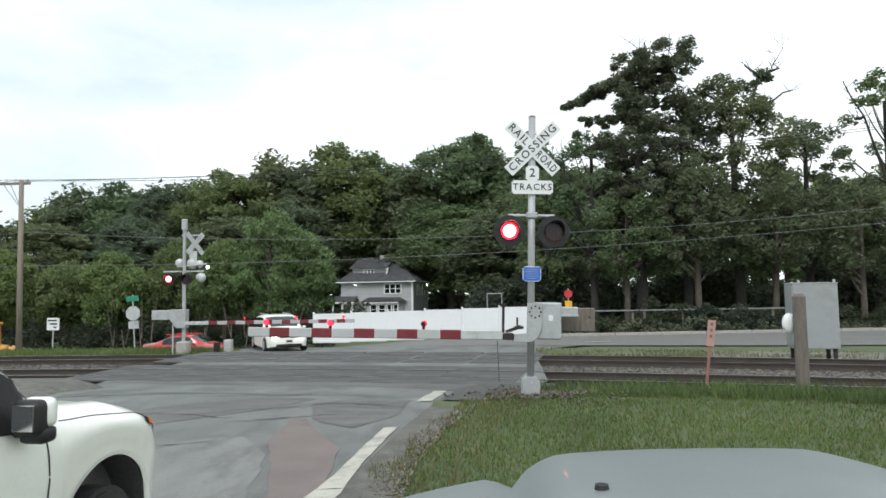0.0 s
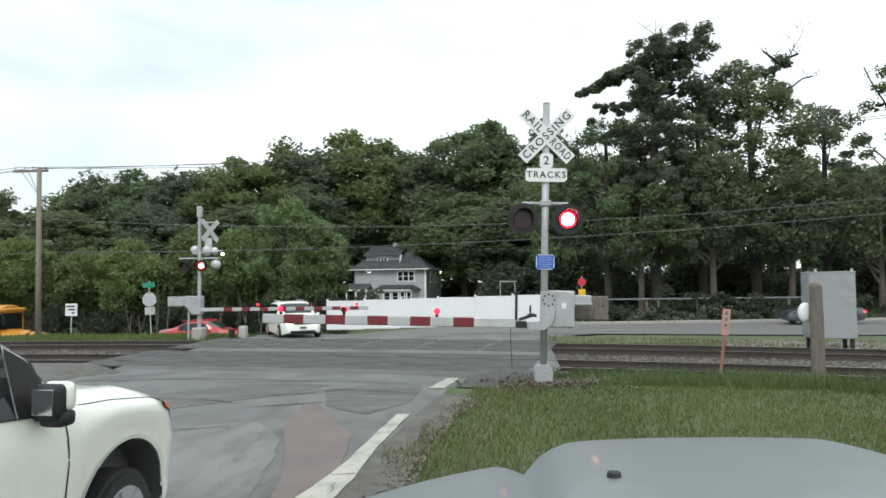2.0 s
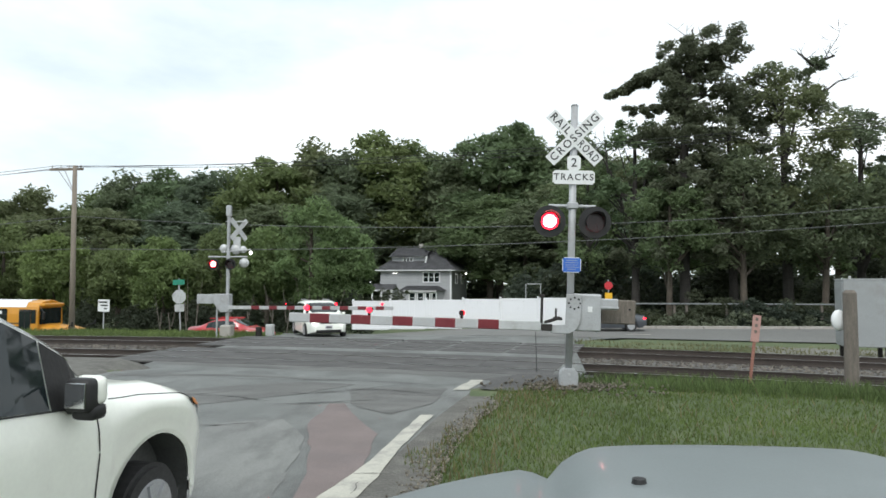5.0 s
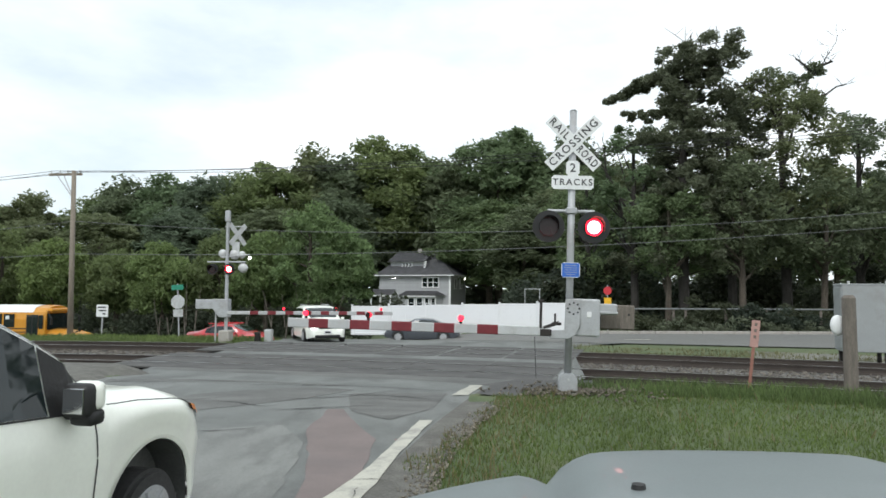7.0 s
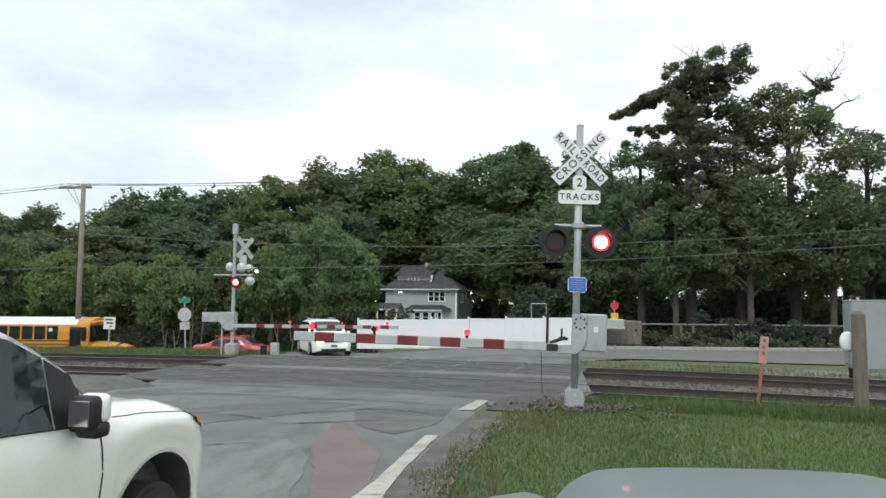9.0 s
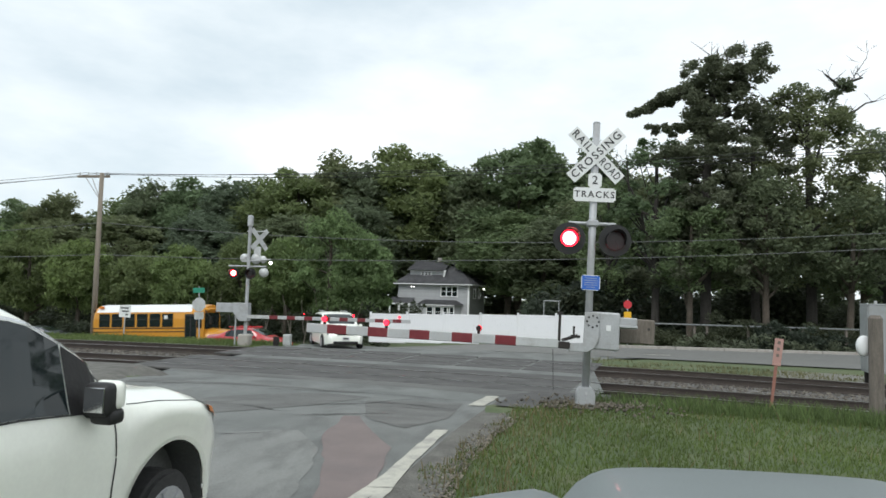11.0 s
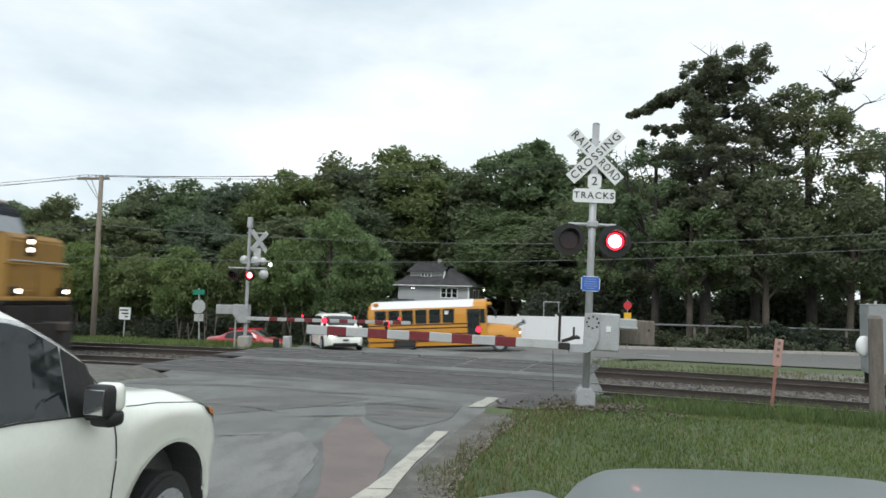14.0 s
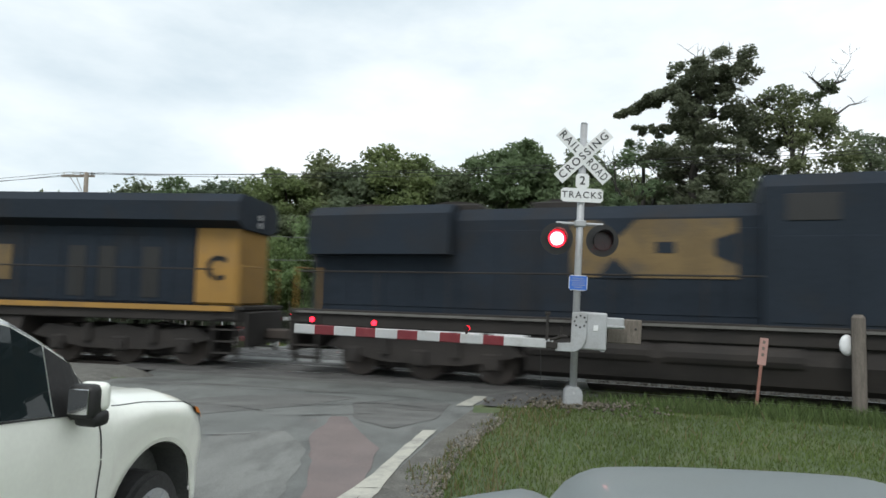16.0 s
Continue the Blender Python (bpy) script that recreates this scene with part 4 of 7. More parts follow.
    # lights under the eaves
    for x, y, z in ((0.62, 5.5, 3.05), (-7.25, -0.2, 3.05), (-6.95, -0.2, 3.05)):
        bm = B()
        bmesh.ops.create_uvsphere(bm, u_segments=10, v_segments=6, radius=0.17 if x > 0 else 0.06)
        bmesh.ops.transform(bm, matrix=Matrix.Translation((x, y - 0.1, z)), verts=bm.verts)
        part("flood_light", bm, M["white_lamp"], h, "lit white floodlight")
    bm = B()
    box(bm, -5.0, D / 2, R + 0.2, 0.5, 0.5, 0.7)
    part("chimney", bm, M["concrete"], h)


house()


# ---- lineside and street furniture ----
def cabinet():
    z0 = land_z(11.6, 21)
    c = thing("signal_cabinet", "grey steel railway equipment cabinet on short legs", "equipment cabinet", Matrix.Translation((11.65, 21, z0)) @ Matrix.Rotation(radians(-14), 4, "Z"))
    top = 1.98 - z0
    bm = B()
    box(bm, 0, 0, (top + 0.42) / 2, 1.28, 0.95, top - 0.42, 0.02)
    body = part("body", bm, M["cabinet_grey"], c)
    bm = B()
    box(bm, 0, 0, top + 0.01, 1.31, 0.98, 0.05, 0.015)
    part("roof", bm, M["cabinet_grey"], c)
    bm = B()
    box(bm, -0.65, 0, (top + 0.45) / 2, 0.03, 0.82, top - 0.6, 0.01)
    d = part("door", bm, M["cabinet_grey"], body)
    bm = B()
    box(bm, -0.68, -0.3, 1.3, 0.04, 0.03, 0.16, 0.006)
    part("handle", bm, M["black"], d)
    for x in (-0.52, 0.52):
        for y in (-0.35, 0.35):
            bm = B()
            box(bm, x, y, 0.21, 0.1, 0.1, 0.44)
            part("leg", bm, M["loco_under"], c)
    for x in (-0.45, 0.55):
        bm = B()
        cyl(bm, (x, -0.45, top + 0.0), (x, -0.45, top + 0.12), 0.04, n=8)
        part("lifting_eye", bm, M["alu"], c)
    bm = B()
    box(bm, 0, 0, 0.0, 1.8, 1.2, 0.1)
    part("footing", bm, M["concrete"], c)


cabinet()


def wooden_post(x, y, h, r, top_round, label, name="wooden_post"):
    z0 = land_z(x, y)
    p = thing(name, label, "post", (x, y, z0))
    bm = B()
    cyl(bm, (0, 0, -0.1), (0, 0, h - z0 - 0.06), r, r * 0.95, 16)
    cyl(bm, (0, 0, h - z0 - 0.061), (0, 0, h - z0), r * 0.95, r * 0.6, 16)
    part("shaft", bm, M["wood_old"], p, smooth=False)
    return p


wp = wooden_post(6.92, 12.9, 1.74, 0.125, True, "weathered dark round wooden post beside the tracks")
bm = B()
bmesh.ops.create_uvsphere(bm, u_segments=14, v_segments=8, radius=0.19)
bmesh.ops.transform(bm, matrix=Matrix.Translation((-0.13, 0.16, 1.60)) @ Matrix.Diagonal((0.75, 0.35, 1.05, 1)), verts=bm.verts)
part("white_disc", bm, M["white_sign"], wp, "white rounded plate on the back", smooth=True)
wooden_post(14.6, 21.5, 1.0, 0.10, True, "short weathered wooden post beside the cabinet")


def stake():
    z0 = land_z(5.13, 13.2)
    s = thing("marker_stake", "faded orange marker stake with a plate beside the tracks", "marker post",
              Matrix.Translation((5.13, 13.2, z0)) @ Matrix.Rotation(radians(7), 4, "Y"))
    bm = B()
    box(bm, 0, 0, 0.78, 0.06, 0.02, 1.62, 0.006)
    part("stake", bm, mat("faded_orange", (0.27, 0.125, 0.095), 0.7, vary=0.2), s)
    bm = B()
    box(bm, 0, -0.014, 1.38, 0.16, 0.008, 0.52, 0.003)
    pl = part("plate", bm, mat("faded_pink", (0.40, 0.235, 0.205), 0.6, vary=0.15), s)
    for k in range(3):
        bm = B()
        box(bm, 0, -0.020, 1.56 - 0.12 * k, 0.05, 0.003, 0.06)
        part("text_bar", bm, M["wood_old"], pl, "unreadable dark mark")


stake()


def utility_pole():
    z0 = land_z(-24.35, 38)
    p = thing("utility_pole", "tall wooden utility pole with crossarm beside the street", "utility pole", Matrix.Translation((-24.35, 38, z0)) @ Matrix.Rotation(radians(-0.6), 4, "Y"))
    h = 8.85 - z0
    bm = B()
    cyl(bm, (0, 0, -0.2), (0, 0, h), 0.17, 0.125, 14)
    part("shaft", bm, M["pole_wood"], p, smooth=True)
    bm = B()
    box(bm, -0.85, 0.5, h - 0.12, 2.1, 0.12, 0.14, 0.01, Matrix.Rotation(radians(0), 4, "Z"))
    part("crossarm", bm, M["pole_wood"], p)
    bm = B()
    cyl(bm, (-1.35, 0.5, h - 0.2), (-0.06, 0.1, h - 1.7), 0.03, n=6)
    cyl(bm, (-0.95, 0.5, h - 0.2), (-0.06, 0.1, h - 1.7), 0.03, n=6)
    part("brace", bm, M["galv"], p)
    for x in (-1.75, -1.2, -0.7, 0.05):
        bm = B()
        cyl(bm, (x, 0.5, h - 0.05), (x, 0.5, h + 0.14), 0.045, 0.03, 8)
        part("insulator", bm, M["alu"], p)


utility_pole()


def wire(pts, r, sag, label):
    vs, fs = [], []
    n, q = 40, 5
    for i, (a, b) in enumerate(zip(pts[:-1], pts[1:])):
        a, b = Vector(a), Vector(b)
        base = len(vs)
        for k in range(n + 1):
            u = k / n
            p = a.lerp(b, u) - Vector((0, 0, 4 * sag * u * (1 - u)))
            for j in range(q):
                an = 2 * math.pi * j / q
                vs.append((p.x, p.y + r * math.cos(an), p.z + r * math.sin(an)))
        for k in range(n):
            for j in range(q):
                fs.append((base + k * q + j, base + k * q + (j + 1) % q, base + (k + 1) * q + (j + 1) % q, base + (k + 1) * q + j))
    o = raw("overhead_wire", vs, fs, M["wire_grey"] if r > 0.016 else M["black"])
    return tagged(o, label, "wire", "overhead wires")


wire([(-90, 44, 9.3), (-25.9, 38.5, 8.95), (46, 29, 12.2)], 0.015, 1.5, "thin black overhead wire strung from the pole")
wire([(-90, 44, 9.2), (-25.2, 38.5, 8.9), (46, 30, 12.6)], 0.015, 1.75, "thin black overhead wire strung from the pole")
wire([(-90, 44, 9.0), (-24.6, 38.5, 8.85), (46, 31, 12.8)], 0.015, 1.3, "thin black overhead wire strung from the pole")
wire([(-90, 42, 5.6), (-24.3, 38, 3.85), (46, 34, 7.5)], 0.017, 1.25, "thick black cable strung low on the pole")
wire([(-90, 42, 7.6), (-24.3, 38, 5.8), (46, 34, 8.9)], 0.0165, 2.1, "thin black cable strung on the pole")


def street_sign(name, x, y, top, label, plates, lean=0.0):
    z0 = land_z(x, y)
    s = thing(name, label, "sign", Matrix.Translation((x, y, z0)) @ Matrix.Rotation(radians(lean), 4, "Y"))
    bm = B()
    box(bm, 0, 0, (top - z0) / 2, 0.06, 0.05, top - z0, 0.008)
    part("post", bm, M["galv"], s)
    for kind, z, w, h, mt, lb in plates:
        bm = B()
        if kind == "oct":
            cyl(bm, (0, -0.035, z - z0), (0, -0.030, z - z0), w / 2, n=8)
            bmesh.ops.rotate(bm, cent=(0, 0, z - z0), matrix=Matrix.Rotation(radians(22.5), 3, "Y"), verts=bm.verts)
        else:
            box(bm, 0, -0.033, z - z0, w, 0.006, h)
        pl = part("plate", bm, M[mt] if isinstance(mt, str) else mt, s, lb)
        if kind == "text":
            for k in range(3):
                bm = B()
                box(bm, (-.04, .02, 0.1)[k], -0.038, z - z0 + h * (0.28 - 0.27 * k), w * (0.7, 0.6, 0.25)[k], 0.003, h * 0.12)
                part("text_bar", bm, M["ink"], pl, "unreadable dark line of writing")
    return s


GREEN = mat("green_sign", (0.02, 0.22, 0.14), 0.4, vary=0.1)
RED_SIGN = mat("red_sign", (0.5, 0.03, 0.04), 0.4, vary=0.1)
YEL = mat("yellow_sign", (0.75, 0.42, 0.02), 0.5, vary=0.1)
street_sign("street_sign", -15.35, 33, 2.05, "stop sign seen from its grey back with green name plate", [("box", 1.86, 0.62, 0.26, GREEN, "green street name plate"), ("oct", 1.12, 0.75, 0, "alu", "bare grey back of octagon sign"), ("box", 0.55, 0.5, 0.38, "alu", "")], -3)
street_sign("notice_sign", -19.5, 33, 0.95, "small white notice sign on a thin post", [("text", 0.65, 0.62, 0.62, "white_sign", "white plate with dark writing")], 1)
street_sign("stop_sign", 8.85, 47, 2.1, "red stop sign with yellow plate beyond the street", [("oct", 1.7, 0.6, 0, RED_SIGN, "red octagon"), ("box", 0.95, 0.5, 0.5, YEL, "yellow plate")], 0)


def small_box(x, y, w, h, d, name, label, mt):
    z0 = land_z(x, y) - 0.02
    t = thing(name, label, "utility box", (x, y, z0))
    bm = B()
    box(bm, 0, 0, h / 2 + 0.1, w, d, h, 0.02)
    b = part("body", bm, M[mt], t)
    bm = B()
    box(bm, 0, -d / 2 - 0.008, h / 2 + 0.12, w * 0.8, 0.012, h * 0.75, 0.004)
    part("door", bm, M[mt], b)
    bm = B()
    box(bm, 0, 0, 0.05, w * 0.5, d * 0.5, 0.14)
    part("foot", bm, M["loco_under"], t)


small_box(-9.7, 29.8, 0.34, 0.56, 0.3, "utility_box", "small pale grey utility box near the crossing", "alu")
small_box(-10.15, 29.6, 0.22, 0.45, 0.25, "utility_box", "small dark utility box near the crossing", "loco_under")


def frame_goal():
    z0 = land_z(3.6, 47)
    t = thing("pipe_frame", "thin grey pipe frame standing behind the fence", "frame", (3.6, 47, z0))
    for x in (-0.52, 0.52):
        bm = B()
        cyl(bm, (x, 0, 0), (x, 0, 1.82 - z0), 0.03, n=8)
        part("upright", bm, M["galv"], t)
    bm = B()
    cyl(bm, (-0.52, 0, 1.80 - z0), (0.52, 0, 1.80 - z0), 0.03, n=8)
    part("crossbar", bm, M["galv"], t)


frame_goal()


def guard_rail():
    t = thing("guard_rail", "weathered white guard rail among the shrubs", "guard rail", (0, 0, 0))
    for x0, x1 in ((7.6, 14.0), (14.05, 20.4), (20.45, 27.0)):
        bm = B()
        box(bm, (x0 + x1) / 2, 47.7, 0.42, x1 - x0, 0.06, 0.11, 0.02)
        part("rail", bm, M["dull_plate"], t)
        for x in (x0 + 0.4, (x0 + x1) / 2, x1 - 0.4):
            bm = B()
            box(bm, x, 47.8, -0.4, 0.14, 0.12, 1.6)
            part("post", bm, M["wood_old"], t)


guard_rail()


# ---- trees ----
def leaf_cloud(name, centres, per, spread, size, material, seed, parent=None, flat=0.7, droop=0.0, grad=None):
    """A crown of many small leaf clumps: bent quads scattered round each centre."""
    rg = np.random.default_rng(seed)
    c = np.repeat(np.asarray(centres, float), per, axis=0)
    sp = np.repeat(np.asarray(spread, float), per) if np.ndim(spread) else spread
    n = len(c)
    off = rg.normal(0, 1, (n, 3))
    off /= np.maximum(np.linalg.norm(off, axis=1, keepdims=True), 1e-6)
    off *= (rg.random((n, 1)) ** 0.5)
    off *= np.reshape(sp, (-1, 1)) if np.ndim(sp) else sp
    off[:, 2] *= flat
    p = c + off
    a = rg.normal(0, 1, (n, 3))
    a[:, 2] = a[:, 2] * 0.6 - droop
    a /= np.linalg.norm(a, axis=1, keepdims=True)
    b = np.cross(a, rg.normal(0, 1, (n, 3)))
    b /= np.maximum(np.linalg.norm(b, axis=1, keepdims=True), 1e-6)
    s = size * rg.uniform(0.55, 1.25, (n, 1))
    q = np.stack([p - a * s, p + b * s * 0.42 - a * s * 0.1, p + a * s, p - b * s * 0.42 + a * s * 0.1], axis=1)
    me = bpy.data.meshes.new(name)
    me.vertices.add(4 * n)
    me.vertices.foreach_set("co", q.reshape(-1).astype(np.float32))
    me.loops.add(4 * n)
    me.loops.foreach_set("vertex_index", np.arange(4 * n, dtype=np.int32))
    me.polygons.add(n)
    me.polygons.foreach_set("loop_start", np.arange(0, 4 * n, 4, dtype=np.int32))
    me.update(calc_edges=True)
    me.materials.append(material)
    ob = new(name, me)
    if parent:
        ob.parent = parent
    return ob


def limbs(bm, rg, base, top, r, targets):
    cyl(bm, base, top, r, r * 0.35, 9)
    base, top = Vector(base), Vector(top)
    for t in targets:
        t = Vector(t)
        u = min(0.9, max(0.25, (t.z - base.z) / max(top.z - base.z, 1e-3) - rg.uniform(0.1, 0.3)))
        p = base.lerp(top, u)
        mid = p.lerp(t, 0.5) + Vector((0, 0, -0.06 * (t - p).length))
        rr = r * (1 - u) * 0.55 + 0.03
        cyl(bm, p, mid, rr, rr * 0.65, 6)
        cyl(bm, mid, t, rr * 0.65, 0.02, 5)


def tree_proto(seed, height, width, crown_from, clumps, per, leaf, material, label, spread=1.0, droop=0.0, pear=0.4, trunk_mat="bark"):
    """A broadleaf tree: tapered trunk, limbs, and a crown of leaf clumps with gaps."""
    rg = np.random.default_rng(seed)
    t = thing("tree", label, "tree", (0, 0, 0))
    cs, sp = [], []
    ch = height - crown_from
    while len(cs) < clumps:
        d = rg.normal(0, 1, 3)
        d /= np.linalg.norm(d)
        rr = rg.uniform(0.45, 1.0) ** 0.6
        z = crown_from + ch * (0.5 + 0.5 * d[2] * rr)
        f = (z - crown_from) / ch
        wid = width * 0.5 * (1.0 - pear * max(0, f - 0.3)) * (1 + 0.18 * math.sin(3 * math.atan2(d[1], d[0]) + seed))
        cs.append((d[0] * rr * wid, d[1] * rr * wid, z))
        sp.append(spread * rg.uniform(0.6, 1.35))
    bm = B()
    idx = rg.choice(len(cs), min(14, len(cs)), replace=False)
    limbs(bm, rg, (0, 0, -0.3), (rg.normal(0, .3), rg.normal(0, .3), height * 0.88), 0.018 * height + 0.06, [cs[i] for i in idx])
    part("trunk", bm, M[trunk_mat], t)
    leaf_cloud("crown", cs, per, sp, leaf, material, seed, t, droop=droop)
    return t


WOODS = "woods behind the street"
protos = [
    tree_proto(11, 22, 13, 5, 120, 150, 0.36, M["leaf_oak"], "tall leafy oak with a full green crown", 1.75),
    tree_proto(12, 21, 11, 4, 110, 150, 0.36, M["leaf_dark"], "tall dark green broadleaf tree", 1.7),
    tree_proto(13, 22, 14, 6, 125, 145, 0.36, M["leaf_oak"], "broad green tree with an uneven crown", 1.7),
    tree_proto(14, 20, 9, 4, 90, 150, 0.36, M["leaf_dark"], "narrow dark green woodland tree", 1.6),
]
for p in protos:
    tagged(p, group=WOODS)
# (x, y, height of the top above the datum, which)
ROW = [(-82, 92, 15, 0), (-74, 96, 14.5, 2), (-66, 93, 15, 1), (-59, 97, 15.2, 0), (-53, 94, 16.8, 3), (-47, 97, 18.0, 2), (-41, 95, 17.5, 1), (-36, 98, 18.6, 0), (-30, 95, 19.4, 2),
       (-25, 99, 21.5, 3), (-20, 96, 20.4, 1), (-14, 97, 23.2, 0), (-9, 101, 22.0, 2), (-4, 96, 19.8, 1), (2.5, 95, 24.0, 2), (8, 99, 22.6, 0), (14, 96, 22.8, 3), (20, 97, 19.5, 1), (27, 98, 18.0, 0),
       (34, 96, 17.0, 2), (42, 97, 16.5, 1), (50, 96, 17.0, 0), (58, 97, 18.0, 2), (66, 95, 19.0, 1), (75, 96, 19.0, 3)]
for k, (x, y, top, w) in enumerate(ROW):
    z0 = land_z(x, y) - 0.05
    sc = (top * 1.045 - z0) / (22, 21, 22, 20)[w]
    o = copy_thing(protos[w], Matrix.Translation((x, y, z0)) @ Matrix.Rotation(1.7 * k, 4, "Z"))
    o.scale = (sc * 1.1, sc * 1.1, sc)
# a darker second row nearer, lower, closes the gaps under the crowns
for k, (x, y, top, w) in enumerate([(-70, 80, 9, 1), (-58, 82, 10, 3), (-48, 80, 11, 1), (-38, 82, 11.5, 3), (-28, 84, 12, 1), (-19, 90, 14, 1), (1, 86, 13, 0), (5, 78, 11, 3), (10, 82, 14, 1), (16, 76, 12, 3)]):
    z0 = land_z(x, y) - 0.05
    sc = (top - z0) / (22, 21, 22, 20)[w]
    o = copy_thing(protos[w], Matrix.Translation((x, y, z0)) @ Matrix.Rotation(2.3 * k + 1, 4, "Z"))
    o.scale = (sc * 1.7, sc * 1.7, sc)
# the prototypes stand in the row as well
for p, (x, y, top) in zip(protos, ((-90, 97, 16), (86, 97, 18), (96, 95, 18), (-100, 95, 16))):
    z0 = land_z(x, y) - 0.05
    p.matrix_basis = Matrix.Translation((x, y, z0))
    p.scale = (0.85, 0.85, 0.8)


def brush(name, x0, x1, y0, y1, h0, h1, n, per, leaf, material, seed, label, spread=1.2, zoff=0.0):
    """An uncountable mass of undergrowth or far woods."""
    rg = np.random.default_rng(seed)
    cs = []
    for _ in range(n):
        x, y = rg.uniform(x0, x1), rg.uniform(y0, y1)
        hh = (h0 + (h1 - h0) * rg.random()) * (0.75 + 0.5 * noise.noise(Vector((x * 0.15, y * 0.1, seed))))
        for k in range(max(1, int(hh / (spread * 0.9)))):
            cs.append((x + rg.normal(0, .3), y + rg.normal(0, .3), land_z(x, y) + zoff + rg.uniform(0, hh)))
    o = leaf_cloud(name, cs, per, spread, leaf, material, seed)
    return tagged(o, label, "undergrowth", kind="stuff")


brush("far_woods", -110, 110, 104, 116, 9, 15, 260, 40, 0.8, M["leaf_dark"], 31, "dense dark far woods", 2.4)
# most of the low growth wears the leaf colour darkened for shade
brush("undergrowth", 6, 50, 58, 66, 3.0, 7.0, 230, 60, 0.28, M["leaf_shaded"], 32, "tangled undergrowth below the trees, shade put into its colour", 1.0)
brush("undergrowth", 9, 44, 47.9, 52, 0.5, 2.6, 150, 55, 0.17, M["leaf_shaded"], 33, "green shrubs along the guard rail, darkened for shade", 0.7)
brush("undergrowth", 9.5, 44, 44.9, 46.3, 0.3, 1.5, 130, 50, 0.14, M["leaf_pine"], 36, "low green shrubs along the kerb", 0.55)
brush("undergrowth", 10.5, 15.2, 46.5, 47.3, 1.2, 2.2, 34, 55, 0.16, M["leaf_shaded"], 37, "green shrubs grown over the guard rail, darkened for shade", 0.55)
brush("undergrowth", 17.4, 26, 46.5, 47.3, 1.2, 2.3, 52, 55, 0.16, M["leaf_shaded"], 38, "green shrubs grown over the guard rail, darkened for shade", 0.55)
brush("undergrowth", -60, -7, 54, 62, 2.0, 5.0, 240, 55, 0.26, M["leaf_shaded"], 34, "tangled undergrowth behind the saplings, shade put into its colour", 1.2)
brush("undergrowth", 3, 18, 58, 68, 2.0, 6.0, 80, 60, 0.3, M["leaf_shaded"], 35, "undergrowth behind the fence, shade put into its colour", 1.3)
brush("undergrowth", -34, -8.5, 47.6, 50, 0.8, 3.0, 130, 50, 0.17, M["leaf_shaded"], 39, "undergrowth below the saplings, shade put into its colour", 0.7)


# saplings and willows left of the house
SAP = "saplings along the street"
for k, (x, y, top, w, mt) in enumerate([(-13.0, 49.5, 8.1, 7.6, "leaf_light"), (-10.7, 50, 7.2, 4.6, "leaf_light"), (-16.6, 50, 6.2, 5.0, "leaf_light"), (-20.5, 51, 5.9, 5.2, "leaf_oak"), (-24.8, 50, 5.4, 5.0, "leaf_light"),
                                       (-29.0, 51, 4.6, 5.0, "leaf_oak"), (-33.5, 50, 5.6, 6.0, "leaf_light"), (-38.5, 51, 6.6, 7.0, "leaf_oak"), (-44, 52, 8.0, 7.0, "leaf_light"), (-50, 52, 8.5, 7.0, "leaf_oak")]):
    z0 = land_z(x, y) - 0.05
    t = tree_proto(50 + k, top - z0, w, 2.3, 110, 150, 0.17, M[mt], "light green sapling clump with slender stems", 0.8, 0.9, 0.6)
    t.location = (x, y, z0)
    tagged(t, group=SAP)
# bare slender stems in front of them
for k, (x, y, h) in enumerate([(-21.2, 46.5, 4.6), (-20.7, 46.8, 4.2), (-22.4, 46.6, 3.5), (-12.4, 46.5, 3.6), (-11.6, 46.8, 3.0), (-14.0, 46.6, 3.4), (-15.2, 47.2, 3.8), (-17.0, 47.0, 3.2), (-18.3, 47.4, 3.6), (-23.6, 47.2, 3.4), (-10.6, 47.2, 3.3), (-13.1, 47.6, 4.2)]):
    z0 = land_z(x, y)
    t = thing("bare_stem", "thin pale bare sapling stem", "tree", (x, y, z0), "bare stems")
    bm = B()
    cyl(bm, (0, 0, -0.1), (random.uniform(-.3, .3), 0, h * 0.6), 0.045, 0.03, 6)
    cyl(bm, (0, 0, h * 0.3), (random.uniform(-.8, .8), 0, h), 0.03, 0.012, 5)
    part("stem", bm, M["wood_old"], t)


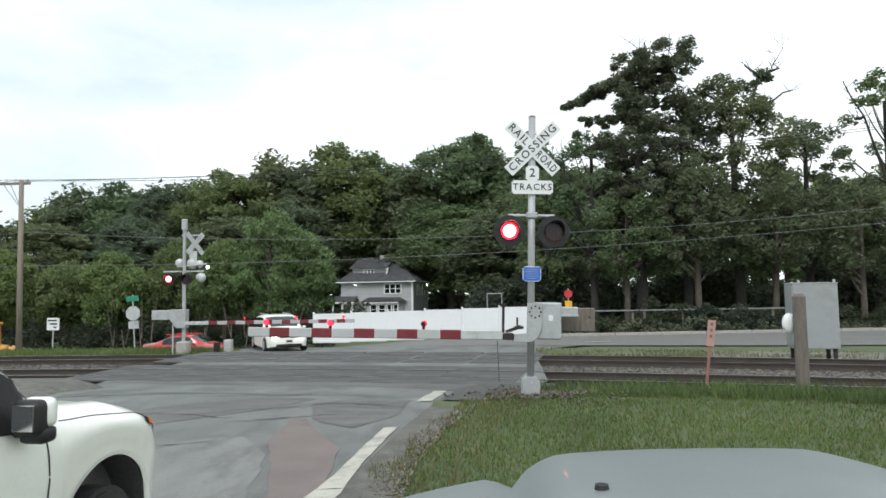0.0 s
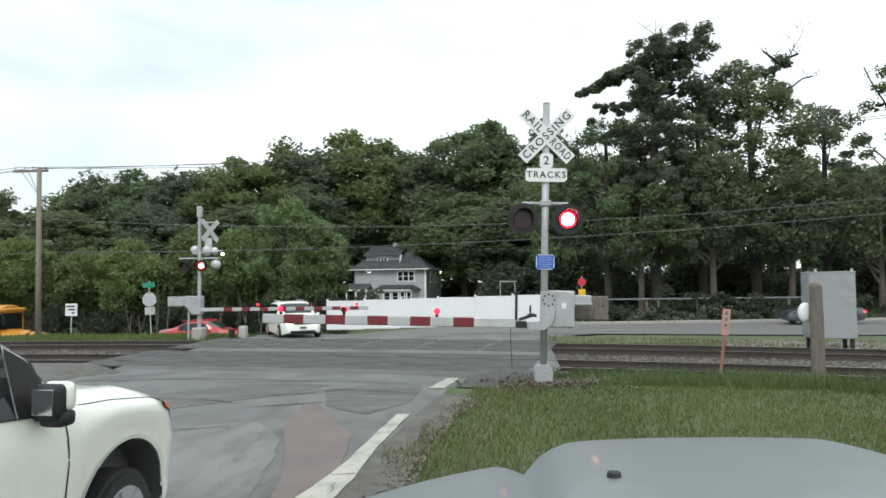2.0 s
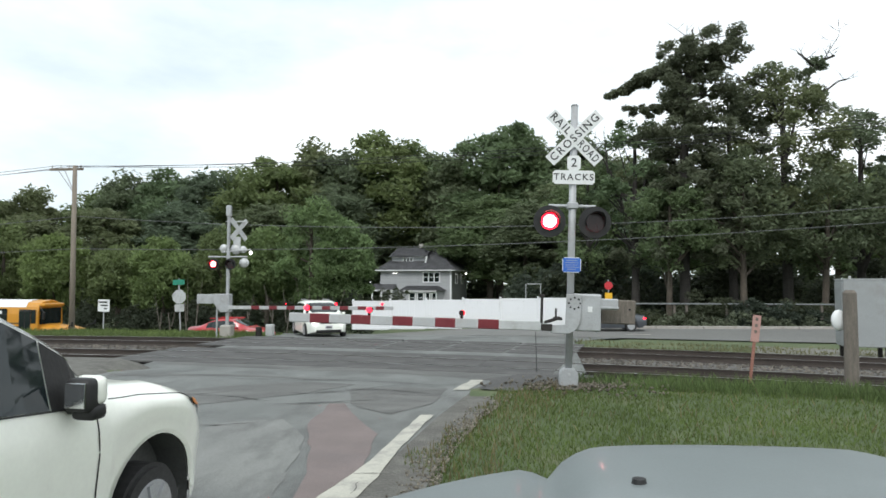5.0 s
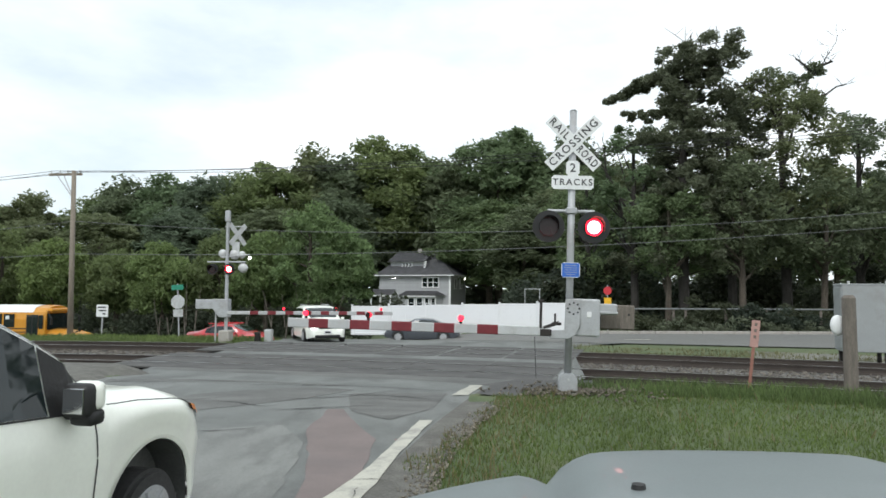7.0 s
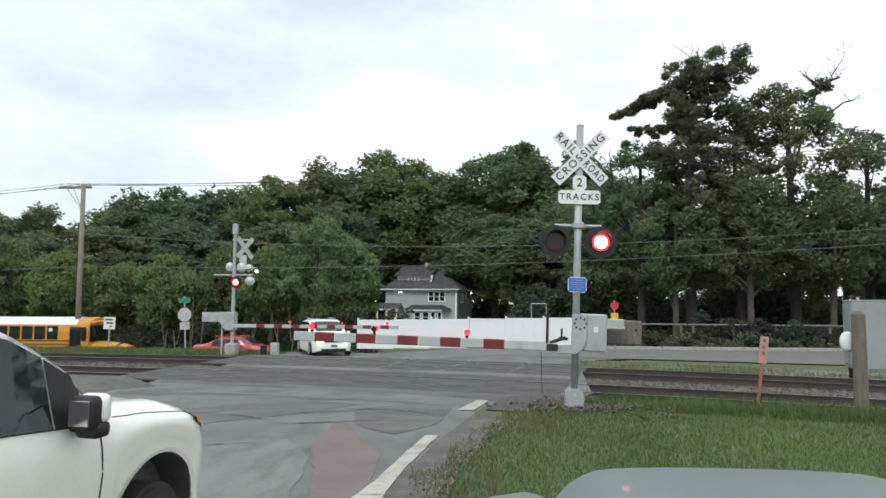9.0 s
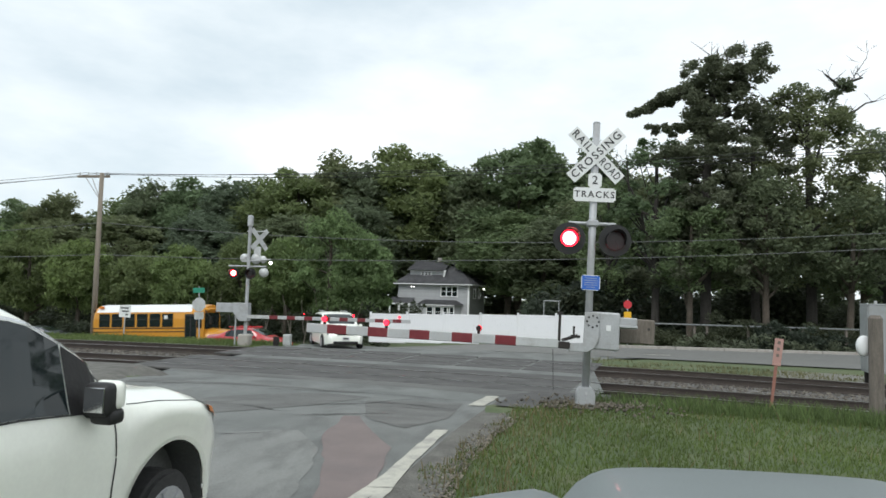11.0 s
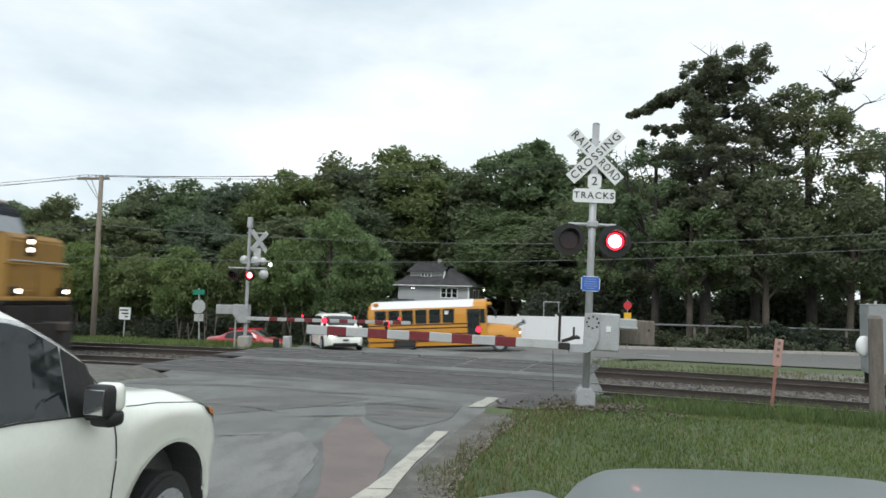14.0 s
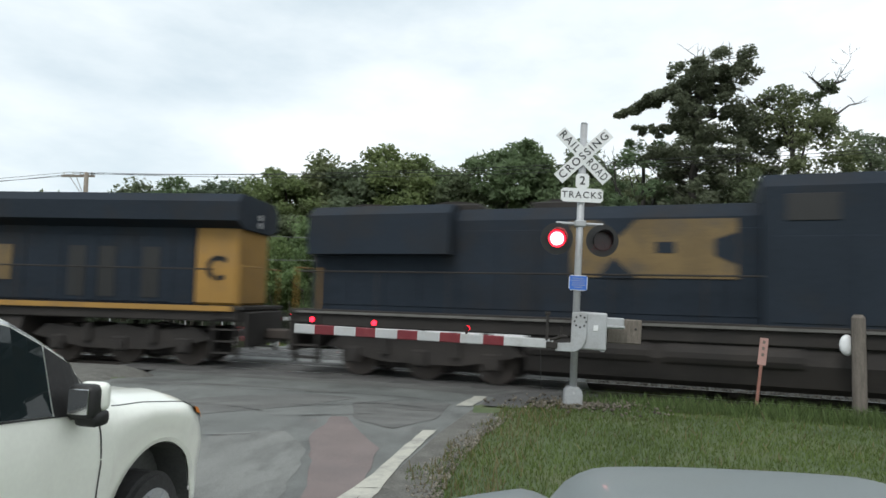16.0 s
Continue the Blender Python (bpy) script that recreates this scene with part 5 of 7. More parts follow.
# ---- tall pine and oaks by the street ----
def pine():
    rg = np.random.default_rng(70)
    x, y = 16.5, 55.0
    z0 = land_z(x, y) - 0.1
    t = thing("pine_tree", "tall ragged dark pine with layered boughs and a twiggy top", "tree", (x, y, z0))
    bm = B()
    cyl(bm, (0, 0, -0.2), (0.1, 0, 12 - z0), 0.46, 0.34, 12)
    cyl(bm, (0.1, 0, 12 - z0), (1.0, 0, 23.0 - z0), 0.34, 0.05, 9)
    cs, sp = [], []
    # an uneven upright column of foliage, broken into lobes
    z = 4.0
    while z < 22.6:
        f = (z - 4.0) / 18.6
        reach = 4.9 - 2.4 * f + 0.9 * math.sin(z * 1.9) + (1.1 if 20.5 < z < 22.2 else 0)
        mid = 0.9 * f + 0.9 * f * f + 0.4 * math.sin(z * 0.9)
        for _ in range(int(6 + reach * 1.7)):
            a, r = rg.uniform(0, 6.283), reach * rg.uniform(0.25, 1.0)
            px, py, pz = mid + math.cos(a) * r, math.sin(a) * r * 0.9, z - z0 + rg.normal(0, 0.35)
            cs.append((px, py, pz))
            sp.append(rg.uniform(0.4, 0.95))
            if rg.random() < 0.3:
                cyl(bm, (0.4 * f, 0, pz - 0.7), (px, py, pz), 0.06, 0.015, 5)
        z += 0.62

    def bough(a, b, n, r, lump):
        """A long limb from a to b with foliage thickening along it."""
        a, b = Vector(a), Vector(b)
        q = a.lerp(b, 0.55) + Vector((0, 0, 0.25))
        cyl(bm, a, q, r, r * 0.6, 7)
        cyl(bm, q, b, r * 0.6, 0.02, 6)
        for u in np.linspace(0.18, 1.0, n):
            p = a.lerp(b, u)
            for _ in range(2):
                cs.append((p.x + rg.normal(0, .18), p.y + rg.normal(0, .45), p.z + 0.32 + rg.normal(0, .16)))
                sp.append(lump * rg.uniform(0.6, 1.1) * (1.15 - 0.55 * u))
    bough((0.3, 0, 20.2 - z0), (-6.0, -0.5, 17.0 - z0), 15, 0.13, 0.72)
    bough((0.3, 0, 19.4 - z0), (-4.2, 0.6, 18.0 - z0), 9, 0.10, 0.6)
    bough((0.2, 0, 16.2 - z0), (-4.4, -0.5, 15.7 - z0), 9, 0.10, 0.55)
    bough((0.2, 0, 14.2 - z0), (-4.0, 0.3, 13.6 - z0), 8, 0.10, 0.7)
    bough((0.9, 0, 19.6 - z0), (4.6, 0, 21.8 - z0), 6, 0.12, 0.75)
    bough((0.8, 0, 16.8 - z0), (6.4, -0.4, 18.9 - z0), 2, 0.09, 0.25)
    part("trunk", bm, M["bark_dark"], t)
    bm = B()
    for k in range(9):
        p = Vector((rg.uniform(0.2, 3.6), rg.normal(0, .3), 22.2 - z0 + rg.uniform(-0.3, 0.3)))
        q = p + Vector((rg.normal(0, .6), 0, rg.uniform(0.8, 1.7)))
        cyl(bm, p, q, 0.035, 0.012, 5)
        cyl(bm, p.lerp(q, 0.5), p.lerp(q, 0.5) + Vector((rg.normal(0, .5), 0, 0.6)), 0.02, 0.008, 4)
    part("bare_branch", bm, M["bark_dark"], t, "bare twigs at the top")
    leaf_cloud("crown", cs, 130, sp, 0.19, M["leaf_pine"], 71, t, flat=0.7)


pine()


def big_oak(x, y, top, width, crown_from, seed, mt, clumps, label, dead=(), balls=(), trunk_mat="bark_dark", lump=1.05):
    z0 = land_z(x, y) - 0.1
    t = tree_proto(seed, top - z0, width, crown_from, clumps, 130, 0.21, M[mt], label, lump, 0.0, 0.35, trunk_mat)
    t.location = (x, y, z0)
    if balls:
        leaf_cloud("crown", [(a - x, b - y, c - z0) for a, b, c, r in balls], 170, [r for a, b, c, r in balls], 0.19, M[mt], seed + 300, t)
    if dead:
        bm = B()
        for chain in dead:
            pts = [Vector((a - x, b - y, c - z0)) for a, b, c in chain]
            r = 0.13
            rt = random.Random(seed)
            for p, q in zip(pts[:-1], pts[1:]):
                mid = p.lerp(q, 0.5) + Vector((rt.uniform(-.25, .25), rt.uniform(-.25, .25), rt.uniform(-.1, .2)))
                cyl(bm, p, mid, r, r * 0.8, 6)
                cyl(bm, mid, q, r * 0.8, r * 0.6, 6)
                for _ in range(4):
                    a = p.lerp(q, rt.uniform(0.3, 1.0))
                    b = a + Vector((rt.uniform(-.9, .9), rt.uniform(-.6, .6), rt.uniform(0.1, 1.0)))
                    cyl(bm, a, b, r * 0.3, 0.012, 5)
                    cyl(bm, a.lerp(b, 0.6), b + Vector((rt.uniform(-.5, .5), 0, rt.uniform(0, .5))), 0.02, 0.008, 4)
                r *= 0.6
        part("bare_branch", bm, M["bark_dark"], t, "bare dead branches")
    return t


big_oak(25.2, 56, 20.6, 10.5, 5.0, 81, "leaf_dark", 125, "tall dark oak with dead branches at the top",
        [[(25.2, 56, 12), (26.6, 56, 17.5), (27.9, 56, 20.2), (29.0, 56, 21.4), (29.9, 56, 23.2)], [(26.6, 56, 17.0), (28.6, 55.5, 18.0), (30.2, 55.5, 18.8)], [(27.9, 56, 20.2), (29.4, 56, 20.9)], [(25.2, 56, 15), (23.6, 56, 18.3), (21.4, 56, 19.0)], [(27.9, 56, 19.8), (26.4, 56, 21.2)]],
        [(27.9, 56, 20.4, 0.75), (28.3, 56, 20.0, 0.5), (26.9, 56, 18.3, 0.9), (28.0, 56, 17.6, 0.8), (23.3, 56, 19.4, 0.9), (24.4, 56, 19.9, 0.9), (25.6, 56, 19.4, 1.0), (26.6, 56, 19.2, 0.8), (27.3, 56, 19.6, 0.5), (27.2, 56, 17.4, 1.0), (28.6, 56, 16.4, 0.9)])
big_oak(13.0, 57, 16.2, 8.4, 6.5, 82, "leaf_oak", 52, "mid-height oak with an open crown and dark limbs", [[(13.0, 57, 5), (11.6, 56.5, 10), (9.6, 56, 13.4)], [(13.0, 57, 6), (14.4, 56.5, 12.5)], [(12.2, 57, 8), (10.8, 57, 11), (10.6, 57, 14)]], lump=0.8)
big_oak(21.0, 56.5, 18.6, 8.5, 5.0, 91, "leaf_pine", 95, "dark leafy tree crowded between pine and oak", lump=0.9)
big_oak(31.5, 57, 17.2, 9, 5.0, 83, "leaf_dark", 70, "dark broad tree beside the pine", lump=0.95)
big_oak(37.0, 54, 20.0, 9, 6.0, 84, "leaf_oak", 46, "tall thin-crowned tree with twiggy top", [[(37, 54, 10), (35.2, 54, 16), (33.6, 54, 19.0)], [(37, 54, 12), (37.6, 54, 20)], [(35.2, 54, 16), (34.4, 54, 15.8)]], lump=0.8)
big_oak(43.5, 55, 17.5, 10, 3.0, 85, "leaf_dark", 60, "dark tall tree at the street's bend")
big_oak(20.6, 53.5, 12.5, 8, 4.4, 86, "leaf_dark", 62, "dark lower tree before the pine", trunk_mat="bark")
big_oak(26.5, 53, 11.5, 8, 4.4, 87, "leaf_dark", 60, "dark lower tree under the oaks", trunk_mat="bark")
big_oak(33, 52, 10.5, 8, 4.0, 88, "leaf_dark", 60, "dark lower tree beside the street", trunk_mat="bark")
big_oak(14.8, 53.5, 10.5, 7.5, 4.4, 89, "leaf_oak", 58, "leafy lower tree beside the street", trunk_mat="bark")
big_oak(9.6, 60, 13.0, 9, 3.5, 90, "leaf_oak", 64, "leafy green tree behind the fence's end")


# ---- vehicles ----
def lerp_table(tab, x):
    if x <= tab[0][0]:
        return tab[0][1]
    for (a, b), (c, d) in zip(tab[:-1], tab[1:]):
        if x <= c:
            return b + (d - b) * (x - a) / max(c - a, 1e-6)
    return tab[-1][1]


class Shell:
    """A car's skin as a loft: tables of roof line, belt line and half width along its length."""

    def __init__(self, length, width, top, belt, sill, wheels, wheel_r, plan, tumble=0.2, flank=(0.965, 0.985, 1.0, 1.0, 0.985, 0.955)):
        self.flank = flank
        self.L, self.W, self.top, self.belt, self.sill, self.wheels, self.r, self.plan, self.tumble = length, width, top, belt, sill, wheels, wheel_r, plan, tumble

    def bottom(self, x):
        z = lerp_table(self.sill, x)
        for w in self.wheels:
            a = self.r * 1.2
            if abs(x - w) < a:
                z = max(z, self.r * 0.86 + math.sqrt(a * a - (x - w) ** 2))
        return z

    def section(self, x):
        zt, zb = lerp_table(self.top, x), self.bottom(x)
        w = self.W / 2 * lerp_table(self.plan, x)
        belt = min(lerp_table(self.belt, x), zt - 0.03)
        cab = max(0.0, min(1.0, (zt - belt - 0.08) / 0.25))
        lo = min(zb, belt - 0.05)
        pts = []
        for f, k in zip((0, 0.12, 0.4, 0.7, 0.86, 1.0), self.flank):
            pts.append((w * k, lo + (belt - lo) * f))
        for f in (0.12, 0.4, 0.7, 0.92):
            yc = w * (0.945 - self.tumble * f)
            yh = w * (0.93 - 0.42 * f)
            zc = belt + (zt - belt) * (f * 0.97)
            zh = belt + (zt - belt) * (1 - (1 - f) ** 2.2) * 0.97
            pts.append((yh + (yc - yh) * cab, zh + (zc - zh) * cab))
        yy = pts[-1][0]
        pts.append((yy * 0.82, zt - 0.012))
        pts.append((yy * 0.4, zt - 0.002))
        pts.append((0.0, zt))
        return pts

    def at(self, x, u):
        """u: 0 at the sill .. 12 on the centre line."""
        p = self.section(x)
        i = min(int(u), len(p) - 2)
        f = u - i
        return Vector((x, p[i][0] * (1 - f) + p[i + 1][0] * f, p[i][1] * (1 - f) + p[i + 1][1] * f))

    def stations(self):
        xs = set(np.round(np.arange(0, self.L + 1e-6, 0.12), 3))
        for w in self.wheels:
            xs |= set(np.round(np.linspace(w - self.r * 1.2, w + self.r * 1.2, 25), 4))
        for t, _ in self.top:
            xs.add(round(min(max(t, 0), self.L), 3))
        return sorted(xs)

    def body(self, bm):
        rows = []
        for x in self.stations():
            sec = self.section(x)
            row = [bm.verts.new((x, y, z)) for y, z in sec] + [bm.verts.new((x, -y, z)) for y, z in sec[-2::-1]]
            rows.append(row)
        for a, b in zip(rows[:-1], rows[1:]):
            for i in range(len(a) - 1):
                bm.faces.new((a[i], b[i], b[i + 1], a[i + 1]))
        bm.faces.new(rows[0])
        bm.faces.new(rows[-1][::-1])
        bmesh.ops.recalc_face_normals(bm, faces=bm.faces)

    def pane(self, x0, x1, u0, u1, side, off=0.006, nx=10, nu=5, shear=0.0):
        """A patch lying just off the skin: x0..x1 at its foot, sheared forward at its head; side +1 left, -1 right, 0 across."""
        bm = B()
        grid = []
        if side == 0:
            us = list(np.linspace(u0, 12, 6))
            for i in range(nx + 1):
                x = x0 + (x1 - x0) * i / nx
                row = [self.at(x, u) for u in us]
                row = row + [Vector((p.x, -p.y, p.z)) for p in row[-2::-1]]
                grid.append([bm.verts.new((p.x + off * 0.6, p.y, p.z + off)) for p in row])
        else:
            for i in range(nx + 1):
                row = []
                for j in range(nu + 1):
                    g = j / nu
                    x = x0 + (x1 - x0) * i / nx + shear * g * (i / nx)
                    p = self.at(x, u0 + (u1 - u0) * g)
                    row.append(bm.verts.new((p.x, side * (p.y + off), p.z + off * 0.4)))
                grid.append(row)
        for a, b in zip(grid[:-1], grid[1:]):
            for i in range(len(a) - 1):
                bm.faces.new((a[i], b[i], b[i + 1], a[i + 1]))
        bmesh.ops.recalc_face_normals(bm, faces=bm.faces)
        return bm


def wheel(parent, x, y, r, w, side, spokes=7):
    """A wheel turning about its own axle."""
    e = new("wheel")
    e.parent = parent
    e.location = (x, y, r)
    bm = B()
    cyl(bm, (0, -w / 2, 0), (0, w / 2, 0), r, n=28)
    bmesh.ops.bevel(bm, geom=[ed for ed in bm.edges if abs(ed.verts[0].co.y - ed.verts[1].co.y) < 1e-4], offset=0.03, segments=2, affect="EDGES")
    part("tyre", bm, M["rubber"], e)
    bm = B()
    yo = side * (w / 2 + 0.004)
    cyl(bm, (0, yo - side * 0.03, 0), (0, yo, 0), r * 0.68, r * 0.66, n=24)
    for k in range(spokes):
        a = 2 * math.pi * k / spokes
        box(bm, r * 0.36 * math.cos(a), yo + side * 0.008, r * 0.36 * math.sin(a), r * 0.52, 0.02, 0.05, 0, None)
        vs = bm.verts[-8:]
        bmesh.ops.rotate(bm, cent=(r * 0.36 * math.cos(a), yo, r * 0.36 * math.sin(a)), matrix=Matrix.Rotation(-a, 3, "Y"), verts=vs)
    cyl(bm, (0, yo, 0), (0, yo + side * 0.02, 0), r * 0.16, n=12)
    part("rim", bm, M["galv"], e)
    return e


def well_liner(shell, parent):
    """The inner side of the wheel housings and the floor, in the hazy liner grey."""
    bm = B()
    box(bm, shell.L / 2, 0, lerp_table(shell.sill, shell.L / 2) + 0.06, shell.L * 0.9, shell.W * 0.8, 0.06)
    for w in shell.wheels:
        box(bm, w, 0, shell.r + 0.2, shell.r * 2.3, shell.W * 0.62, shell.r * 1.9)
    part("underbody", bm, M["liner"], parent, "underbody and wheel housings, haze put into the grey")


def line_on(shell, x, u0, u1, side, parent):
    """A narrow dark gap between panels."""
    bm = B()
    us = np.linspace(u0, u1, 10)
    a = []
    for u in us:
        p = shell.at(x, u)
        a.append((bm.verts.new((p.x - 0.006, side * (p.y + 0.003), p.z)), bm.verts.new((p.x + 0.006, side * (p.y + 0.003), p.z))))
    for p, q in zip(a[:-1], a[1:]):
        bm.faces.new((p[0], p[1], q[1], q[0]))
    part("panel_gap", bm, M["black"], parent)


def suv():
    sh = Shell(4.4, 1.75,
               [(0, 1.1), (0.1, 1.35), (0.45, 1.70), (1.1, 1.79), (2.0, 1.80), (2.35, 1.74), (2.6, 1.60), (2.85, 1.44), (3.05, 1.30), (3.2, 1.215), (3.35, 1.195), (3.8, 1.15), (4.05, 1.08), (4.22, 0.95), (4.34, 0.75), (4.4, 0.5)],
               [(0, 1.05), (1.0, 1.20), (2.3, 1.18), (3.0, 1.12), (3.4, 1.10), (3.9, 1.03), (4.1, 0.97), (4.25, 0.84), (4.4, 0.6)],
               [(0, 0.5), (0.4, 0.25), (4.0, 0.25), (4.4, 0.32)], (0.85, 3.54), 0.405,
               [(0, 0.82), (0.3, 0.95), (1.0, 1.0), (3.3, 1.0), (3.9, 0.975), (4.15, 0.90), (4.32, 0.76), (4.4, 0.6)], 0.13, (0.950, 0.958, 0.968, 1.0, 0.985, 0.95))
    car = thing("white_suv", "white sport utility car waiting on the road", "car",
                Matrix.Translation((-3.174, 3.128, 0.0)) @ Matrix.Rotation(radians(82.6), 4, "Z") @ Matrix.Translation((-2.2, 0, 0)))
    bm = B()
    sh.body(bm)
    body = part("body", bm, M["white_car"], car, smooth=True)
    well_liner(sh, car)
    for s in (-1, 1):
        part("front_window", sh.pane(1.52, 2.60, 5.15, 8.8, s), M["glass"], car, "dark tinted side window")
        part("rear_window", sh.pane(0.65, 1.46, 5.15, 8.8, s), M["glass"], car, "dark tinted side window")
        part("quarter_glass", sh.pane(2.61, 3.02, 5.12, 8.8, s, nx=6), M["black"], car, "black quarter panel by the mirror")
        part("window_trim", sh.pane(0.7, 3.06, 8.82, 8.96, s, 0.009, nx=24), M["chrome"], body, "bright metal window trim")
        part("sill_trim", sh.pane(0.6, 3.0, 4.98, 5.12, s, 0.009), M["black"], body)
        line_on(sh, 2.94, 0.3, 5.0, s, body)
        line_on(sh, 1.49, 0.3, 5.0, s, body)
        # mirror: shell, glass and lower cap
        mir = new("mirror")
        mir.parent = car
        bm = B()
        box(bm, 2.71, s * 0.935, 1.235, 0.10, 0.165, 0.185, 0.035, seg=3)
        part("mirror_frame", bm, M["black"], mir, "black mirror frame", smooth=True)
        bm = B()
        box(bm, 2.765, s * 0.945, 1.255, 0.09, 0.175, 0.16, 0.04, seg=3)
        part("mirror_cap", bm, M["white_car"], mir, "white painted mirror cap", smooth=True)
        bm = B()
        box(bm, 2.75, s * 0.95, 1.14, 0.12, 0.15, 0.09, 0.03, seg=2)
        box(bm, 2.74, s * 0.86, 1.15, 0.07, 0.10, 0.05, 0.02)
        part("mirror_foot", bm, M["black"], mir, "black mirror foot", smooth=True)
        bm = B()
        box(bm, 2.657, s * 0.934, 1.238, 0.01, 0.125, 0.135, 0.003)
        part("mirror_glass", bm, M["chrome"], mir)
        part("headlamp", sh.pane(3.98, 4.22, 4.6, 6.2, s, 0.008, shear=-0.1), M["glass"], car, "clear headlamp cover")
        part("turn_lamp", sh.pane(4.02, 4.16, 4.6, 5.15, s, 0.014, shear=-0.05, nx=5), M["amber"], car, "amber side lamp")
        for w in sh.wheels:
            bm = B()
            prev = None
            for k in range(25):
                a = math.pi * k / 24
                x = w + sh.r * 1.2 * math.cos(a)
                p = sh.at(min(max(x, 0.01), 4.39), 0)
                q = [bm.verts.new((x, s * (p.y + 0.008), sh.r * 0.86 + sh.r * 1.2 * math.sin(a))), bm.verts.new((w + sh.r * 1.27 * math.cos(a), s * (p.y + 0.02), sh.r * 0.86 + sh.r * 1.27 * math.sin(a)))]
                if prev:
                    bm.faces.new((prev[0], prev[1], q[1], q[0]))
                prev = q
            part("arch_lip", bm, M["white_car"], body, smooth=True)
            bm = B()
            prev = None
            for k in range(17):
                a = radians(-12) + radians(204) * k / 16
                x, z = w + sh.r * 1.19 * math.cos(a), sh.r * 0.86 + sh.r * 1.19 * math.sin(a)
                yo = sh.at(min(max(x, 0.01), 4.39), 0).y - 0.012
                q = [bm.verts.new((x, s * yo, z)), bm.verts.new((x, s * 0.5, z))]
                if prev:
                    bm.faces.new((prev[0], prev[1], q[1], q[0]))
                prev = q
            part("wheel_liner", bm, M["liner"], body, "wheel arch lining, haze put into its grey")
        for w in sh.wheels:
            wheel(car, w, s * 0.70, 0.32, 0.23, s)
    part("windscreen", sh.pane(2.36, 3.18, 9.2, 12, 0), M["glass"], car, "dark windscreen")
    # bonnet creases
    for s in (-1, 1):
        bm = B()
        a = []
        for x in np.linspace(3.1, 4.15, 14):
            p = sh.at(x, 5.7)
            a.append((bm.verts.new((x, s * p.y, p.z + 0.002)), bm.verts.new((x, s * (p.y - 0.004), p.z + 0.008))))
        for p, q in zip(a[:-1], a[1:]):
            bm.faces.new((p[0], p[1], q[1], q[0]))
        part("bonnet_gap", bm, M["black"], body)


suv()


def generic_car(name, label, L, W, top, belt, m, paint, wheels, r, sections, lamps_front, lamps_rear, group=""):
    sh = Shell(L, W, top, belt, [(0, 0.4), (0.4, 0.22), (L - 0.5, 0.2), (L, 0.3)], wheels, r,
               [(0, 0.78), (0.25, 0.93), (0.9, 1.0), (L - 1.2, 1.0), (L - 0.5, 0.93), (L - 0.15, 0.8), (L, 0.66)], 0.2)
    car = thing(name, label, "car", m)
    bm = B()
    sh.body(bm)
    body = part("body", bm, M[paint], car, smooth=True)
    well_liner(sh, car)
    ws = []
    for s in (-1, 1):
        for x0, x1, shear in sections:
            part("side_window", sh.pane(x0, x1, 5.2, 8.6, s, shear=shear), M["glass"], car, "dark side window")
        for x in {round(b, 2) for a, b, c in sections}:
            line_on(sh, x, 0.4, 5.0, s, body)
        for w in wheels:
            ws.append(wheel(car, w, s * (W / 2 - 0.12), r, 0.2, s))
        part("headlamp", sh.pane(L - 0.42, L - 0.16, 4.2, 6.2, s, 0.008, shear=-0.1), M[lamps_front], car, "headlamp")
        part("tail_lamp", sh.pane(0.03, 0.22, 3.6, 5.0, s, 0.008), M[lamps_rear], car, "red tail lamp")
        bm = B()
        box(bm, lerp_table([(0, 0), (1, L * 0.655)], 1), s * (W / 2 + 0.06), lerp_table(belt, L * 0.6) + 0.06, 0.12, 0.16, 0.12, 0.03)
        part("mirror", bm, M[paint], car)
    return sh, car, body, ws


